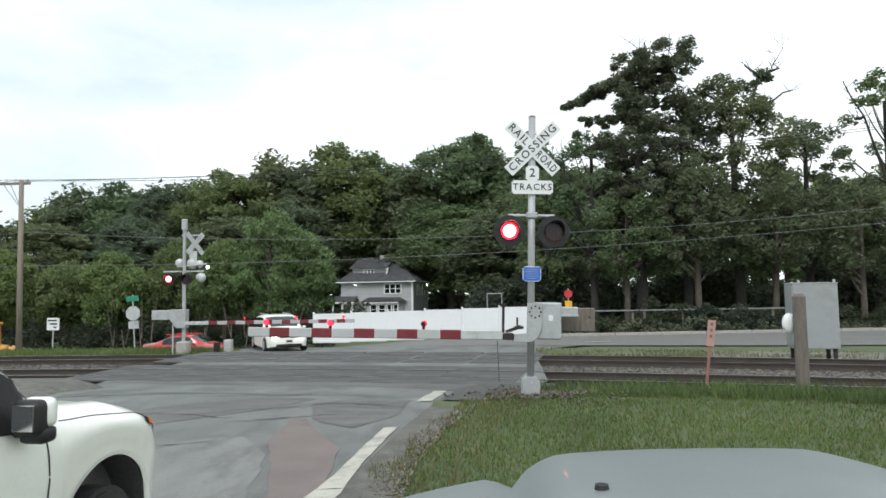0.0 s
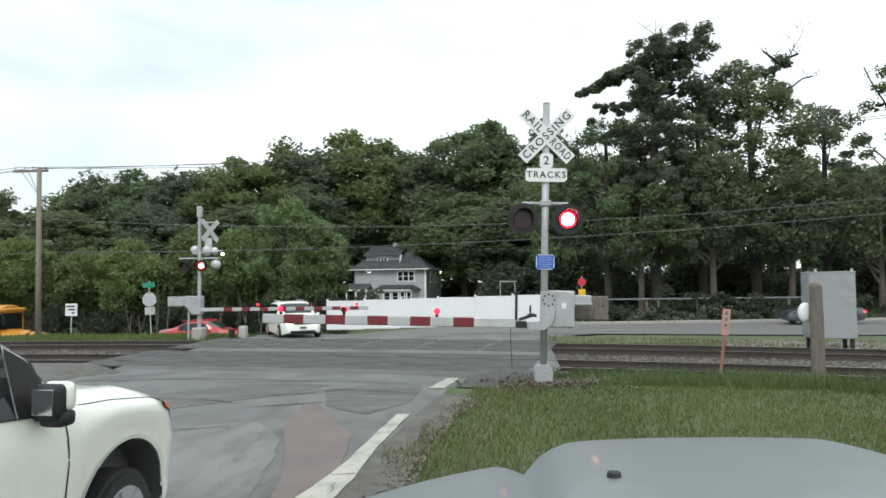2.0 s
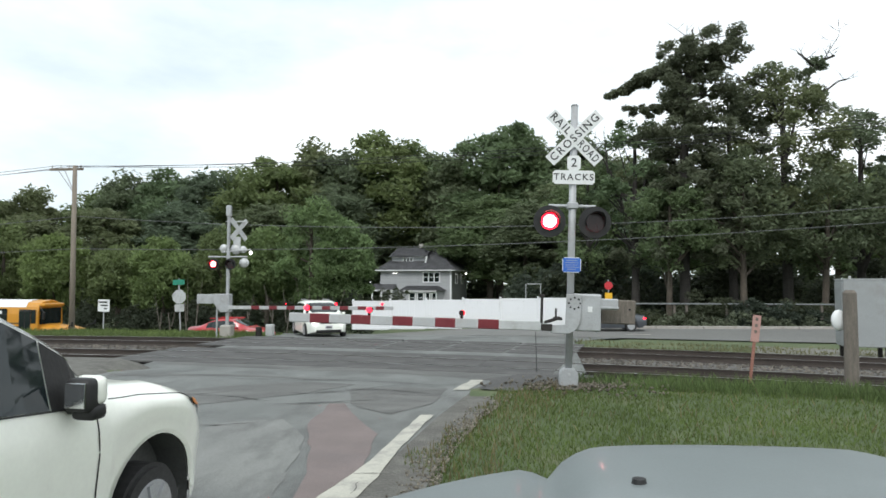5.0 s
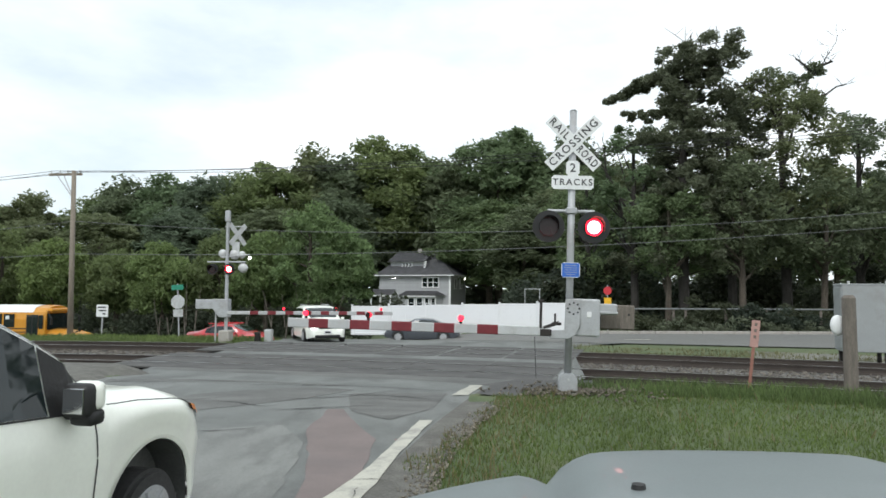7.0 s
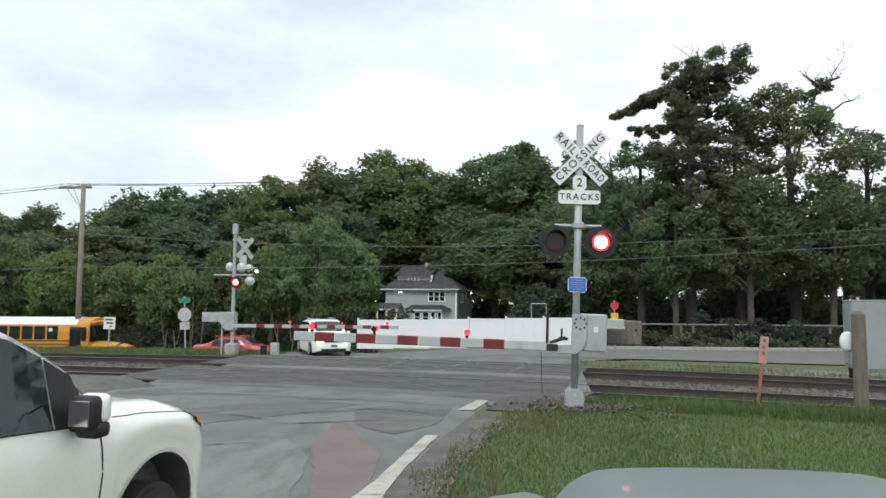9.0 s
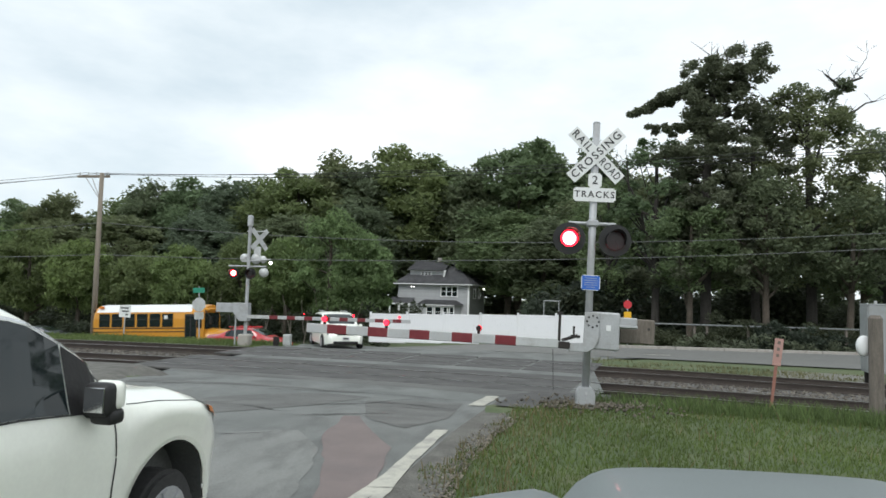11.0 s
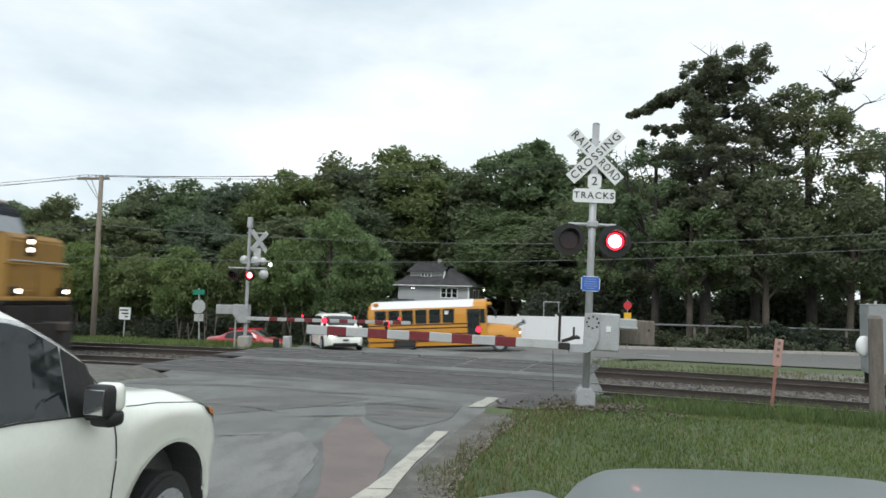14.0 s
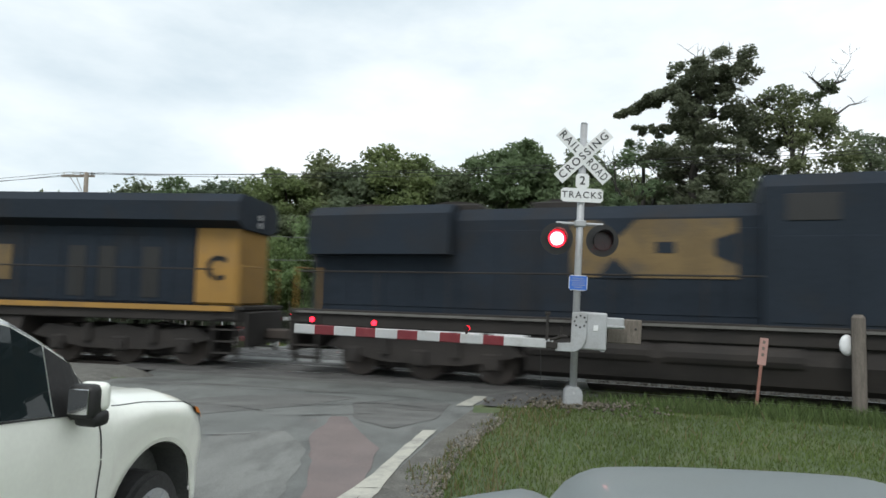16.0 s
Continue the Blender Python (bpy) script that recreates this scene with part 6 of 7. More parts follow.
def white_hatch():
    top = [(0, 0.9), (0.15, 1.3), (0.5, 1.58), (1.4, 1.65), (2.3, 1.63), (2.7, 1.52), (3.3, 1.18), (3.5, 1.08), (3.9, 0.98), (4.15, 0.85), (4.3, 0.6), (4.32, 0.5)]
    belt = [(0, 0.9), (2.0, 1.0), (3.2, 0.98), (4.0, 0.84), (4.32, 0.5)]
    h = Vector((0.44, -0.898, 0))
    c = Vector((-6.85, 29.3, 0)) - h * 2.16
    z = road_z(-7.5, 30.8)
    sh, car, body, ws = generic_car("white_car", "white compact car with lit headlamps waiting at the gate", 4.32, 1.94, top, belt,
                                    Matrix.Translation((c.x, c.y, z)) @ Matrix.Rotation(math.atan2(h.y, h.x), 4, "Z") @ Matrix.Translation((-2.16, 0, 0)),
                                    "white_car", (0.8, 3.45), 0.32, [(0.5, 1.4, 0.1), (1.46, 2.9, -0.35)], "glass", "red_dark")
    part("windscreen", sh.pane(2.55, 3.38, 9.2, 12, 0), M["glass"], car, "dark windscreen")
    bm = B()
    box(bm, 4.25, 0, 0.76, 0.12, 0.80, 0.17, 0.03)
    part("grille", bm, M["black"], car, "black grille")
    bm = B()
    box(bm, 4.32, 0, 0.76, 0.03, 0.13, 0.10, 0.01)
    part("badge", bm, M["chrome"], car)
    bm = B()
    box(bm, 4.30, 0, 0.34, 0.08, 1.15, 0.13, 0.03)
    part("air_intake", bm, M["black"], car)
    bm = B()
    box(bm, 4.335, 0, 0.52, 0.02, 0.34, 0.16, 0.006)
    part("number_plate", bm, M["white_sign"], car, "number plate with plain dark bar")
    bm = B()
    box(bm, 4.348, 0, 0.52, 0.006, 0.24, 0.07)
    part("plate_bar", bm, M["ink"], car)
    for s in (-1, 1):
        bm = B()
        cyl(bm, (4.12, s * 0.62, 0.80), (4.24, s * 0.58, 0.80), 0.085, n=14)
        part("lit_lamp", bm, M["white_lamp"], car, "lit white headlamp")
    # dark curved graphic on the flank
    bm = B()
    for k in range(3):
        prev = None
        for j in range(12):
            a = radians(95 + 75 * j / 11)
            rr = 0.42 + 0.13 * k
            x, z = 1.15 + rr * math.cos(a), 0.35 + rr * math.sin(a) * 1.1
            p = sh.at(max(0.05, x), 2.4)
            q = (bm.verts.new((x, -(sh.W / 2 + 0.006), z)), bm.verts.new((x + 0.03, -(sh.W / 2 + 0.006), z + 0.035)))
            if prev:
                bm.faces.new((prev[0], prev[1], q[1], q[0]))
            prev = q
    part("flank_graphic", bm, M["ink"], car, "dark curved stripe graphic")
    # low roof bar with lamps at its ends
    for y in (-0.55, 0.55):
        bm = B()
        box(bm, 1.3, y, 1.67, 1.5, 0.04, 0.04, 0.01)
        part("roof_rail", bm, M["galv"], car)


white_hatch()

SEDAN_TOP = [(0, 0.75), (0.08, 0.98), (0.75, 1.06), (1.05, 1.16), (1.6, 1.38), (2.3, 1.43), (2.75, 1.38), (3.35, 1.08), (3.5, 1.0), (4.1, 0.92), (4.42, 0.8), (4.57, 0.6), (4.6, 0.5)]
SEDAN_BELT = [(0, 0.8), (0.8, 0.95), (2.3, 0.94), (3.4, 0.92), (4.2, 0.8), (4.6, 0.5)]


def sedan(name, label, m, paint, tail):
    sh, car, body, ws = generic_car(name, label, 4.6, 1.8, SEDAN_TOP, SEDAN_BELT, m, paint, (0.95, 3.7), 0.32, [(1.25, 2.15, 0.15), (2.2, 3.12, -0.4)], "glass", tail)
    part("windscreen", sh.pane(2.72, 3.4, 9.2, 12, 0), M["glass"], car, "dark windscreen")
    part("rear_screen", sh.pane(1.05, 1.65, 9.2, 12, 0), M["glass"], car, "dark rear window")
    return car, ws


land_red = -1.47
RED, _ = sedan("red_car", "red saloon car standing beyond the grass bank", Matrix.Translation((-13.2, 34.4, land_red)) @ Matrix.Rotation(radians(-8), 4, "Z") @ Matrix.Translation((-2.3, 0, 0)), "red_car", "red_dark")
for s in (-1, 1):
    bm = B()
    box(bm, 2.0, s * 0.55, 1.44, 1.4, 0.04, 0.05, 0.01)
    part("roof_rail", bm, M["red_car"], RED)
GREY, GREY_WHEELS = sedan("grey_car", "dark grey saloon car driving along the street", Matrix(), "grey_car", "red_lamp")


def bus():
    b = thing("school_bus", "yellow school bus with white roof driving along the street", "bus", Matrix())
    # body
    bm = B()
    sec = [(-1.2, 0.45), (-1.22, 1.3), (-1.2, 2.2), (-1.12, 2.62), (-0.92, 2.86), (-0.5, 2.98), (0, 3.02), (0.5, 2.98), (0.92, 2.86), (1.12, 2.62), (1.2, 2.2), (1.22, 1.3), (1.2, 0.45)]
    rows = []
    for x, k in ((-3.97, 0.94), (-3.85, 1.0), (2.55, 1.0), (2.75, 0.985), (2.85, 0.95)):
        rows.append([bm.verts.new((x, y * k, 0.45 + (z - 0.45) * (k if x < 2.6 else (1.0 if x < 2.8 else 0.985)))) for y, z in sec])
    for p, q in zip(rows[:-1], rows[1:]):
        for i in range(len(sec) - 1):
            bm.faces.new((p[i], q[i], q[i + 1], p[i + 1]))
    bm.faces.new(rows[0])
    bm.faces.new(rows[-1][::-1])
    bmesh.ops.recalc_face_normals(bm, faces=bm.faces)
    body = part("body", bm, M["bus_yellow"], b)
    # white roof skin
    bm = B()
    rr = [(-1.135, 2.60), (-0.94, 2.875), (-0.5, 2.995), (0, 3.035), (0.5, 2.995), (0.94, 2.875), (1.135, 2.60)]
    p = [bm.verts.new((-3.75, y, z)) for y, z in rr]
    q = [bm.verts.new((2.1, y, z)) for y, z in rr]
    for i in range(len(rr) - 1):
        bm.faces.new((p[i], q[i], q[i + 1], p[i + 1]))
    bmesh.ops.recalc_face_normals(bm, faces=bm.faces)
    part("roof", bm, M["vinyl"], b, "white roof skin")
    # bonnet
    bm = B()
    hs = [(-1.05, 0.55), (-1.08, 1.05), (-0.85, 1.42), (-0.4, 1.52), (0, 1.54), (0.4, 1.52), (0.85, 1.42), (1.08, 1.05), (1.05, 0.55)]
    rows = []
    for x, ky, kz in ((2.8, 1.0, 1.08), (3.4, 0.98, 1.02), (4.2, 0.92, 0.93), (4.62, 0.86, 0.82), (4.75, 0.8, 0.66)):
        rows.append([bm.verts.new((x, y * ky, 0.55 + (z - 0.55) * kz)) for y, z in hs])
    for p, q in zip(rows[:-1], rows[1:]):
        for i in range(len(hs) - 1):
            bm.faces.new((p[i], q[i], q[i + 1], p[i + 1]))
    bm.faces.new(rows[-1][::-1])
    bmesh.ops.recalc_face_normals(bm, faces=bm.faces)
    part("bonnet", bm, M["bus_yellow"], b, smooth=True)
    bm = B()
    box(bm, 4.80, 0, 0.58, 0.12, 2.2, 0.26, 0.04)
    part("bumper", bm, M["black"], b)
    bm = B()
    box(bm, 4.74, 0, 1.0, 0.05, 1.0, 0.5, 0.02)
    part("grille", bm, M["black"], b)
    for s in (-1, 1):
        bm = B()
        cyl(bm, (4.62, s * 0.72, 1.0), (4.72, s * 0.72, 1.0), 0.11, n=14)
        part("headlamp", bm, M["white_lamp"], b, "lit headlamp")
        # windows
        for k in range(7 if s > 0 else 6):
            x = -3.22 + 0.78 * k
            bm = B()
            box(bm, x, s * 1.215, 2.12, 0.66, 0.03, 0.78, 0.01)
            w = part("window", bm, M["glass"], b)
            bm = B()
            box(bm, x, s * 1.228, 2.17, 0.66, 0.02, 0.035)
            part("sash_bar", bm, M["black"], w)
            if k == 5:
                bm = B()
                box(bm, x - 0.1, s * 1.234, 2.3, 0.22, 0.01, 0.2)
                part("sticker", bm, M["white_sign"], w)
        for z in (0.72, 1.12, 1.45, 1.66):
            bm = B()
            box(bm, -0.9, s * 1.225, z, 6.1, 0.03, 0.055, 0.008)
            part("rub_rail", bm, M["black"], b, "black rub rail")
        bm = B()
        box(bm, -3.5, s * 1.05, 2.88, 0.3, 0.12, 0.16, 0.03)
        part("roof_marker", bm, M["amber"], b)
    # door, windscreen, mirrors
    bm = B()
    box(bm, 2.10, -1.222, 1.52, 0.72, 0.03, 1.9, 0.01)
    d = part("door", bm, M["black"], b, "black framed folding door")
    for x in (1.93, 2.27):
        bm = B()
        box(bm, x, -1.24, 1.6, 0.27, 0.02, 1.5, 0.01)
        part("door_glass", bm, M["glass"], d)
    bm = B()
    box(bm, 2.86, 0, 2.05, 0.03, 2.0, 0.95, 0.02)
    part("windscreen", bm, M["glass"], b)
    bm = B()
    box(bm, 2.62, -1.225, 2.05, 0.28, 0.02, 0.8, 0.01)
    part("quarter_window", bm, M["glass"], b)
    bm = B()
    box(bm, 2.95, 0, 2.72, 0.34, 1.9, 0.2, 0.05)
    part("destination_hood", bm, M["bus_yellow"], b)
    for s in (-1, 1):
        bm = B()
        cyl(bm, (2.9, s * 1.1, 2.7), (3.35, s * 1.35, 2.3), 0.02, n=6)
        box(bm, 3.36, s * 1.36, 2.1, 0.06, 0.22, 0.42, 0.02)
        part("mirror", bm, M["black"], b)
        bm = B()
        cyl(bm, (4.3, s * 0.9, 1.3), (4.95, s * 1.15, 1.62), 0.018, n=6)
        cyl(bm, (4.3, s * 0.9, 1.2), (4.95, s * 1.15, 1.58), 0.018, n=6)
        box(bm, 4.97, s * 1.16, 1.62, 0.06, 0.18, 0.26, 0.03)
        part("crossview_mirror", bm, M["black"], b)
        bm = B()
        box(bm, -3.99, s * 0.9, 2.65, 0.05, 0.24, 0.2, 0.02)
        part("warning_lamp", bm, M["red_dark"], b)
    bm = B()
    box(bm, 0.4, 0, 0.45, 7.8, 1.6, 0.3)
    part("chassis", bm, M["rubber"], b)
    bm = B()
    for s in (-1, 1):
        box(bm, -1.85, s * 1.2, 0.62, 1.25, 0.08, 0.55, 0.12)
    part("rear_arch", bm, M["rubber"], b, "dark rear wheel arches")
    ws = []
    for s in (-1, 1):
        for x in (-1.85, 3.55):
            ws.append(wheel(b, x, s * 1.03, 0.48, 0.28, s, 6))
    return b, ws


BUS, BUS_WHEELS = bus()


# ---- the car the picture is taken from: its bonnet ahead of the eye ----
def own_bonnet():
    car = thing("silver_car", "silver grey car bonnet with raised centre, stopped by the road", "car", (0, 0, 0))
    xs = np.linspace(-0.62, 2.32, 60)
    ys = np.linspace(0.9, 2.62, 34)
    bm = B()
    grid = []
    for j, y in enumerate(ys):
        row = []
        for x in xs:
            c = (x - 0.85) / 1.35
            edge = 2.56 - 0.30 * abs(c) ** 2.4
            g = 0.07 * (y - 2.1)
            rise = 0.055 / (1 + math.exp(-(x - 0.285 - g) / 0.026)) / (1 + math.exp((x - 1.39 + g) / 0.022))
            groove = -0.050 * math.exp(-((x - 0.19 - g) / 0.036) ** 2) - 0.03 * math.exp(-((x - 1.455 + g) / 0.04) ** 2)
            z = 1.268 - (0.135 if c < 0 else 0.085) * abs(c) ** 2.6 + rise + groove - 0.055 * (y - 1.6) ** 2 * (1 if y > 1.6 else 0)
            yy = 0.9 + (y - 0.9) * (edge - 0.9) / (2.62 - 0.9)
            if j > 30:
                z -= 0.05 * (j - 30)
            row.append(bm.verts.new((x, yy, z)))
        grid.append(row)
    for a, b in zip(grid[:-1], grid[1:]):
        for i in range(len(xs) - 1):
            bm.faces.new((a[i], a[i + 1], b[i + 1], b[i]))
    bmesh.ops.recalc_face_normals(bm, faces=bm.faces)
    part("bonnet", bm, M["silver_car"], car, smooth=True)
    bm = B()
    cyl(bm, (0, 0, 0), (0, 0, 0.03), 0.024, 0.018, 12)
    o = part("washer_nozzle", bm, M["black"], car, "small black washer nozzle")
    o.location = (0.423, 1.84, 1.294)
    bm = B()
    box(bm, 0.85, 2.1, 0.75, 2.2, 0.4, 0.68, 0.12, seg=3)
    part("front_end", bm, M["silver_car"], car, smooth=True)
    for x in (-0.2, 1.9):
        for y in (1.5, -1.4):
            bm = B()
            cyl(bm, (x - 0.11, y, 0.34), (x + 0.11, y, 0.34), 0.34, n=24)
            part("tyre", bm, M["rubber"], car)
    bm = B()
    box(bm, 0.85, -0.05, 0.74, 2.16, 4.4, 0.72, 0.10, seg=2)
    part("lower_body", bm, M["silver_car"], car, smooth=True)
    bm = B()
    box(bm, 0.85, 1.35, 0.65, 1.9, 1.2, 0.5, 0.05)
    part("inner_body", bm, M["rubber"], car)


own_bonnet()


# ---- locomotives ----
def loco_running_gear(e, front_color):
    """Frame, trucks, tank, couplers, steps and rails shared by both locomotives. Returns the wheels."""
    bm = B()
    box(bm, 0, 0, 1.42, 21.0, 2.9, 0.34, 0.03)
    box(bm, 0, 0, 1.62, 21.2, 3.05, 0.10, 0.01)
    part("frame", bm, M["loco_under"], e)
    bm = B()
    prism(bm, [(-1.35, 1.25), (1.35, 1.25), (1.45, 0.9), (1.3, 0.45), (0.9, 0.3), (-0.9, 0.3), (-1.3, 0.45), (-1.45, 0.9)], -4.3, 4.2, "x")
    part("fuel_tank", bm, M["loco_under"], e)
    for y in (-1.2, 1.2):
        bm = B()
        cyl(bm, (-4.2, y * 1.06, 1.0), (-1.6, y * 1.06, 1.0), 0.26, n=14)
        cyl(bm, (-1.3, y * 1.06, 1.0), (1.3, y * 1.06, 1.0), 0.26, n=14)
        part("air_reservoir", bm, M["loco_under"], e)
    wheels = []
    for tc in (-7.0, 7.0):
        t = new("truck")
        t.parent = e
        for s in (-1, 1):
            bm = B()
            prism(bm, [(tc - 2.6, 0.75), (tc - 2.2, 1.05), (tc - 0.9, 0.95), (tc, 1.1), (tc + 0.9, 0.95), (tc + 2.2, 1.05), (tc + 2.6, 0.75), (tc + 2.0, 0.6), (tc + 1.0, 0.42), (tc - 1.0, 0.42), (tc - 2.0, 0.6)], s * 1.12 - 0.07, s * 1.12 + 0.07)
            for k in (-1.85, 0, 1.85):
                box(bm, tc + k, s * 1.2, 0.55, 0.42, 0.14, 0.42, 0.04)
                cyl(bm, (tc + k, s * 1.26, 0.53), (tc + k, s * 1.32, 0.53), 0.14, n=10)
            for k in (-0.95, 0.95):
                cyl(bm, (tc + k, s * 1.2, 0.62), (tc + k, s * 1.2, 1.1), 0.13, n=10)
            part("side_frame", bm, M["loco_under"], t, "rusty cast truck side frame")
        bm = B()
        box(bm, tc, 0, 0.62, 5.0, 1.25, 0.8, 0.05)
        part("traction_gear", bm, M["loco_under"], t)
        for k in (-1.85, 0, 1.85):
            bm = B()
            for s in (-1, 1):
                cyl(bm, (0, s * 0.70, 0), (0, s * 0.84, 0), 0.53, n=24)
                cyl(bm, (0, s * 0.84, 0), (0, s * 0.90, 0), 0.2, n=12)
                box(bm, 0.3, s * 0.845, 0, 0.3, 0.03, 0.08)
            cyl(bm, (0, -0.7, 0), (0, 0.7, 0), 0.1, n=8)
            w = part("wheelset", bm, M["rail"], e)
            w.location = (tc + k, 0, 0.53)
            wheels.append(w)
    for s in (-1, 1):
        bm = B()
        box(bm, s * 11.15, 0, 0.88, 0.9, 0.28, 0.30, 0.05)
        part("coupler", bm, M["rail"], e)
        bm = B()
        box(bm, s * 10.62, 0, 1.05, 0.12, 2.9, 0.95, 0.03)
        part("end_plate", bm, M["loco_under"], e)
        # steps and posts at the corners
        for y in (-1, 1):
            for k in range(4):
                bm = B()
                box(bm, s * 10.1, y * 1.38, 0.42 + 0.31 * k, 0.65, 0.24, 0.04)
                part("step", bm, M["loco_under"], e)
            bm = B()
            box(bm, s * 9.76, y * 1.42, 0.95, 0.05, 0.2, 1.3)
            box(bm, s * 10.45, y * 1.42, 0.95, 0.05, 0.2, 1.3)
            part("step_stringer", bm, M["loco_under"], e)
            bm = B()
            cyl(bm, (s * 9.75, y * 1.48, 1.6), (s * 9.75, y * 1.48, 2.75), 0.022, n=6)
            cyl(bm, (s * 10.45, y * 1.48, 0.7), (s * 10.45, y * 1.48, 2.75), 0.022, n=6)
            cyl(bm, (s * 10.45, y * 1.48, 2.75), (s * 10.6, y * 0.4, 2.75), 0.022, n=6)
            part("grab_rail", bm, front_color, e)
    return wheels


def snow_plough(e, s=1):
    bm = B()
    prism(bm, [(-1.45, 10.72), (0, 11.35), (1.45, 10.72), (1.45, 10.62), (-1.45, 10.62)], 0.12, 1.0, "z")
    bmesh.ops.transform(bm, matrix=Matrix(((0, 1, 0, 0), (1, 0, 0, 0), (0, 0, 1, 0), (0, 0, 0, 1))), verts=bm.verts)
    bmesh.ops.recalc_face_normals(bm, faces=bm.faces)
    part("pilot_plough", bm, M["loco_under"], e, "rusty brown pilot plough")


def lead_loco():
    e = thing("locomotive", "dark blue diesel locomotive with weathered yellow nose", "locomotive", Matrix())
    ws = loco_running_gear(e, M["loco_yellow"])
    snow_plough(e)
    bm = B()
    prism(bm, [(-1.05, 1.66), (1.05, 1.66), (1.05, 3.95), (0.85, 4.25), (-0.85, 4.25), (-1.05, 3.95)], -10.2, 0.7, "x")
    hood = part("engine_hood", bm, M["loco_blue"], e, "long dark blue engine hood")
    for s in (-1, 1):
        for k in range(11):
            bm = B()
            box(bm, -9.6 + 1.0 * k, s * 1.055, 2.75, 0.94, 0.03, 1.9, 0.012)
            part("hood_door", bm, M["loco_blue"], hood)
    for x in (-9.0, -6.5, -3.6):
        bm = B()
        box(bm, x, 0, 4.32, 1.6, 1.5, 0.2, 0.04)
        cyl(bm, (x, 0, 4.4), (x, 0, 4.5), 0.6, n=18)
        part("roof_fan", bm, M["loco_under"], hood)
    bm = B()
    prism(bm, [(-1.5, 3.1), (-1.5, 4.1), (-1.2, 4.35), (1.2, 4.35), (1.5, 4.1), (1.5, 3.1)], -10.15, -6.2, "x")
    part("radiator_housing", bm, M["loco_blue"], hood)
    # broad equipment section behind the cab
    bm = B()
    prism(bm, [(-1.5, 1.66), (1.5, 1.66), (1.5, 4.48), (1.25, 4.76), (-1.25, 4.76), (-1.5, 4.48)], 0.6, 6.5, "x")
    mid = part("equipment_room", bm, M["loco_blue"], e)
    for s in (-1, 1):
        for x in (1.5, 3.3, 5.2):
            bm = B()
            box(bm, x, s * 1.505, 4.05, 0.95, 0.03, 0.55, 0.01)
            part("grille", bm, M["black"], mid, "black intake grille")
        for k in range(4):
            bm = B()
            box(bm, 1.4 + 1.4 * k, s * 1.507, 2.6, 1.22, 0.02, 1.75, 0.01)
            part("access_panel", bm, M["loco_blue"], mid)
    # big plain yellow letters' shapes on the flank
    for s in (-1, 1):
        bm = B()
        box(bm, -1.6, s * 1.085, 3.25, 3.5, 0.012, 1.3, 0.0)
        flash_panel = part("yellow_emblem", bm, M["emblem"], hood, "faded yellow block shape")
        for pts in ([(-2.75, 3.91), (-1.9, 3.91), (-2.3, 3.5)], [(-2.75, 2.59), (-1.9, 2.59), (-2.4, 3.05)], [(-0.30, 3.1), (0.14, 2.9), (0.14, 3.6), (-0.30, 3.45)], [(-1.5, 3.15), (-1.1, 3.15), (-1.1, 3.4), (-1.5, 3.4)]):
            bm = B()
            prism(bm, pts, s * 1.094, s * 1.100)
            part("emblem_notch", bm, M["loco_blue"], flash_panel, "dark notch in the faded yellow shape")
    # cab
    bm = B()
    prism(bm, [(6.45, 1.66), (8.85, 1.66), (8.85, 3.7), (8.5, 4.6), (8.2, 4.8), (6.45, 4.8)], -1.55, 1.55)
    bmesh.ops.bevel(bm, geom=bm.edges[:], offset=0.05, segments=2, affect="EDGES")
    cab = part("cab", bm, M["loco_blue"], e)
    bm = B()
    box(bm, 7.3, 0, 4.87, 2.0, 2.5, 0.12, 0.05)
    part("cab_roof", bm, M["loco_roof"], cab, "pale tan cab roof")
    for s in (-1, 1):
        for x, w in ((7.1, 0.62), (7.85, 0.62)):
            bm = B()
            box(bm, x, s * 1.555, 3.95, w, 0.03, 0.62, 0.02)
            part("side_window", bm, M["glass"], cab)
        bm = B()
        box(bm, 7.45, s * 1.75, 4.42, 1.6, 0.42, 0.04)
        part("sunshade", bm, M["loco_roof"], cab, "pale sunshade over the window")
        bm = B()
        box(bm, 8.25, s * 1.72, 3.95, 0.05, 0.22, 0.5)
        part("wind_deflector", bm, M["dull_plate"], cab)
        bm = B()
        box(bm, 7.3, s * 1.557, 2.75, 1.3, 0.012, 0.5)
        part("number_bar", bm, M["emblem_faint"], cab, "dull yellow block of unreadable writing")
        bm = B()
        box(bm, 8.5, s * 1.557, 2.1, 0.42, 0.012, 0.3)
        part("small_plate", bm, M["dull_plate"], cab)
    for y in (-0.75, 0.75):
        bm = B()
        m = Matrix.Translation((8.72, y, 4.09)) @ Matrix.Rotation(radians(-23.5), 4, "Y")
        box(bm, 0, 0, 0, 0.03, 1.25, 0.62, 0.01, m)
        # the pale base colour stands in for sky reflected in the glass
        part("windscreen", bm, mat("cab_glass_reflection", (0.30, 0.33, 0.35), 0.12, vary=0.1, bump=0), cab, "windscreen with a pale reflection put into its colour")
    # nose
    bm = B()
    prism(bm, [(8.7, 1.66), (9.98, 1.66), (9.98, 3.70), (8.7, 3.80)], -1.25, 1.25)
    part("nose_base", bm, M["loco_blue"], e)
    bm = B()
    prism(bm, [(9.9, 1.66), (10.36, 1.66), (10.42, 2.0), (10.42, 3.5), (10.25, 3.68), (9.9, 3.72)], -1.2, 1.2)
    bmesh.ops.bevel(bm, geom=bm.edges[:], offset=0.06, segments=2, affect="EDGES")
    nose = part("nose", bm, M["loco_yellow"], e, "weathered yellow nose")
    bm = B()
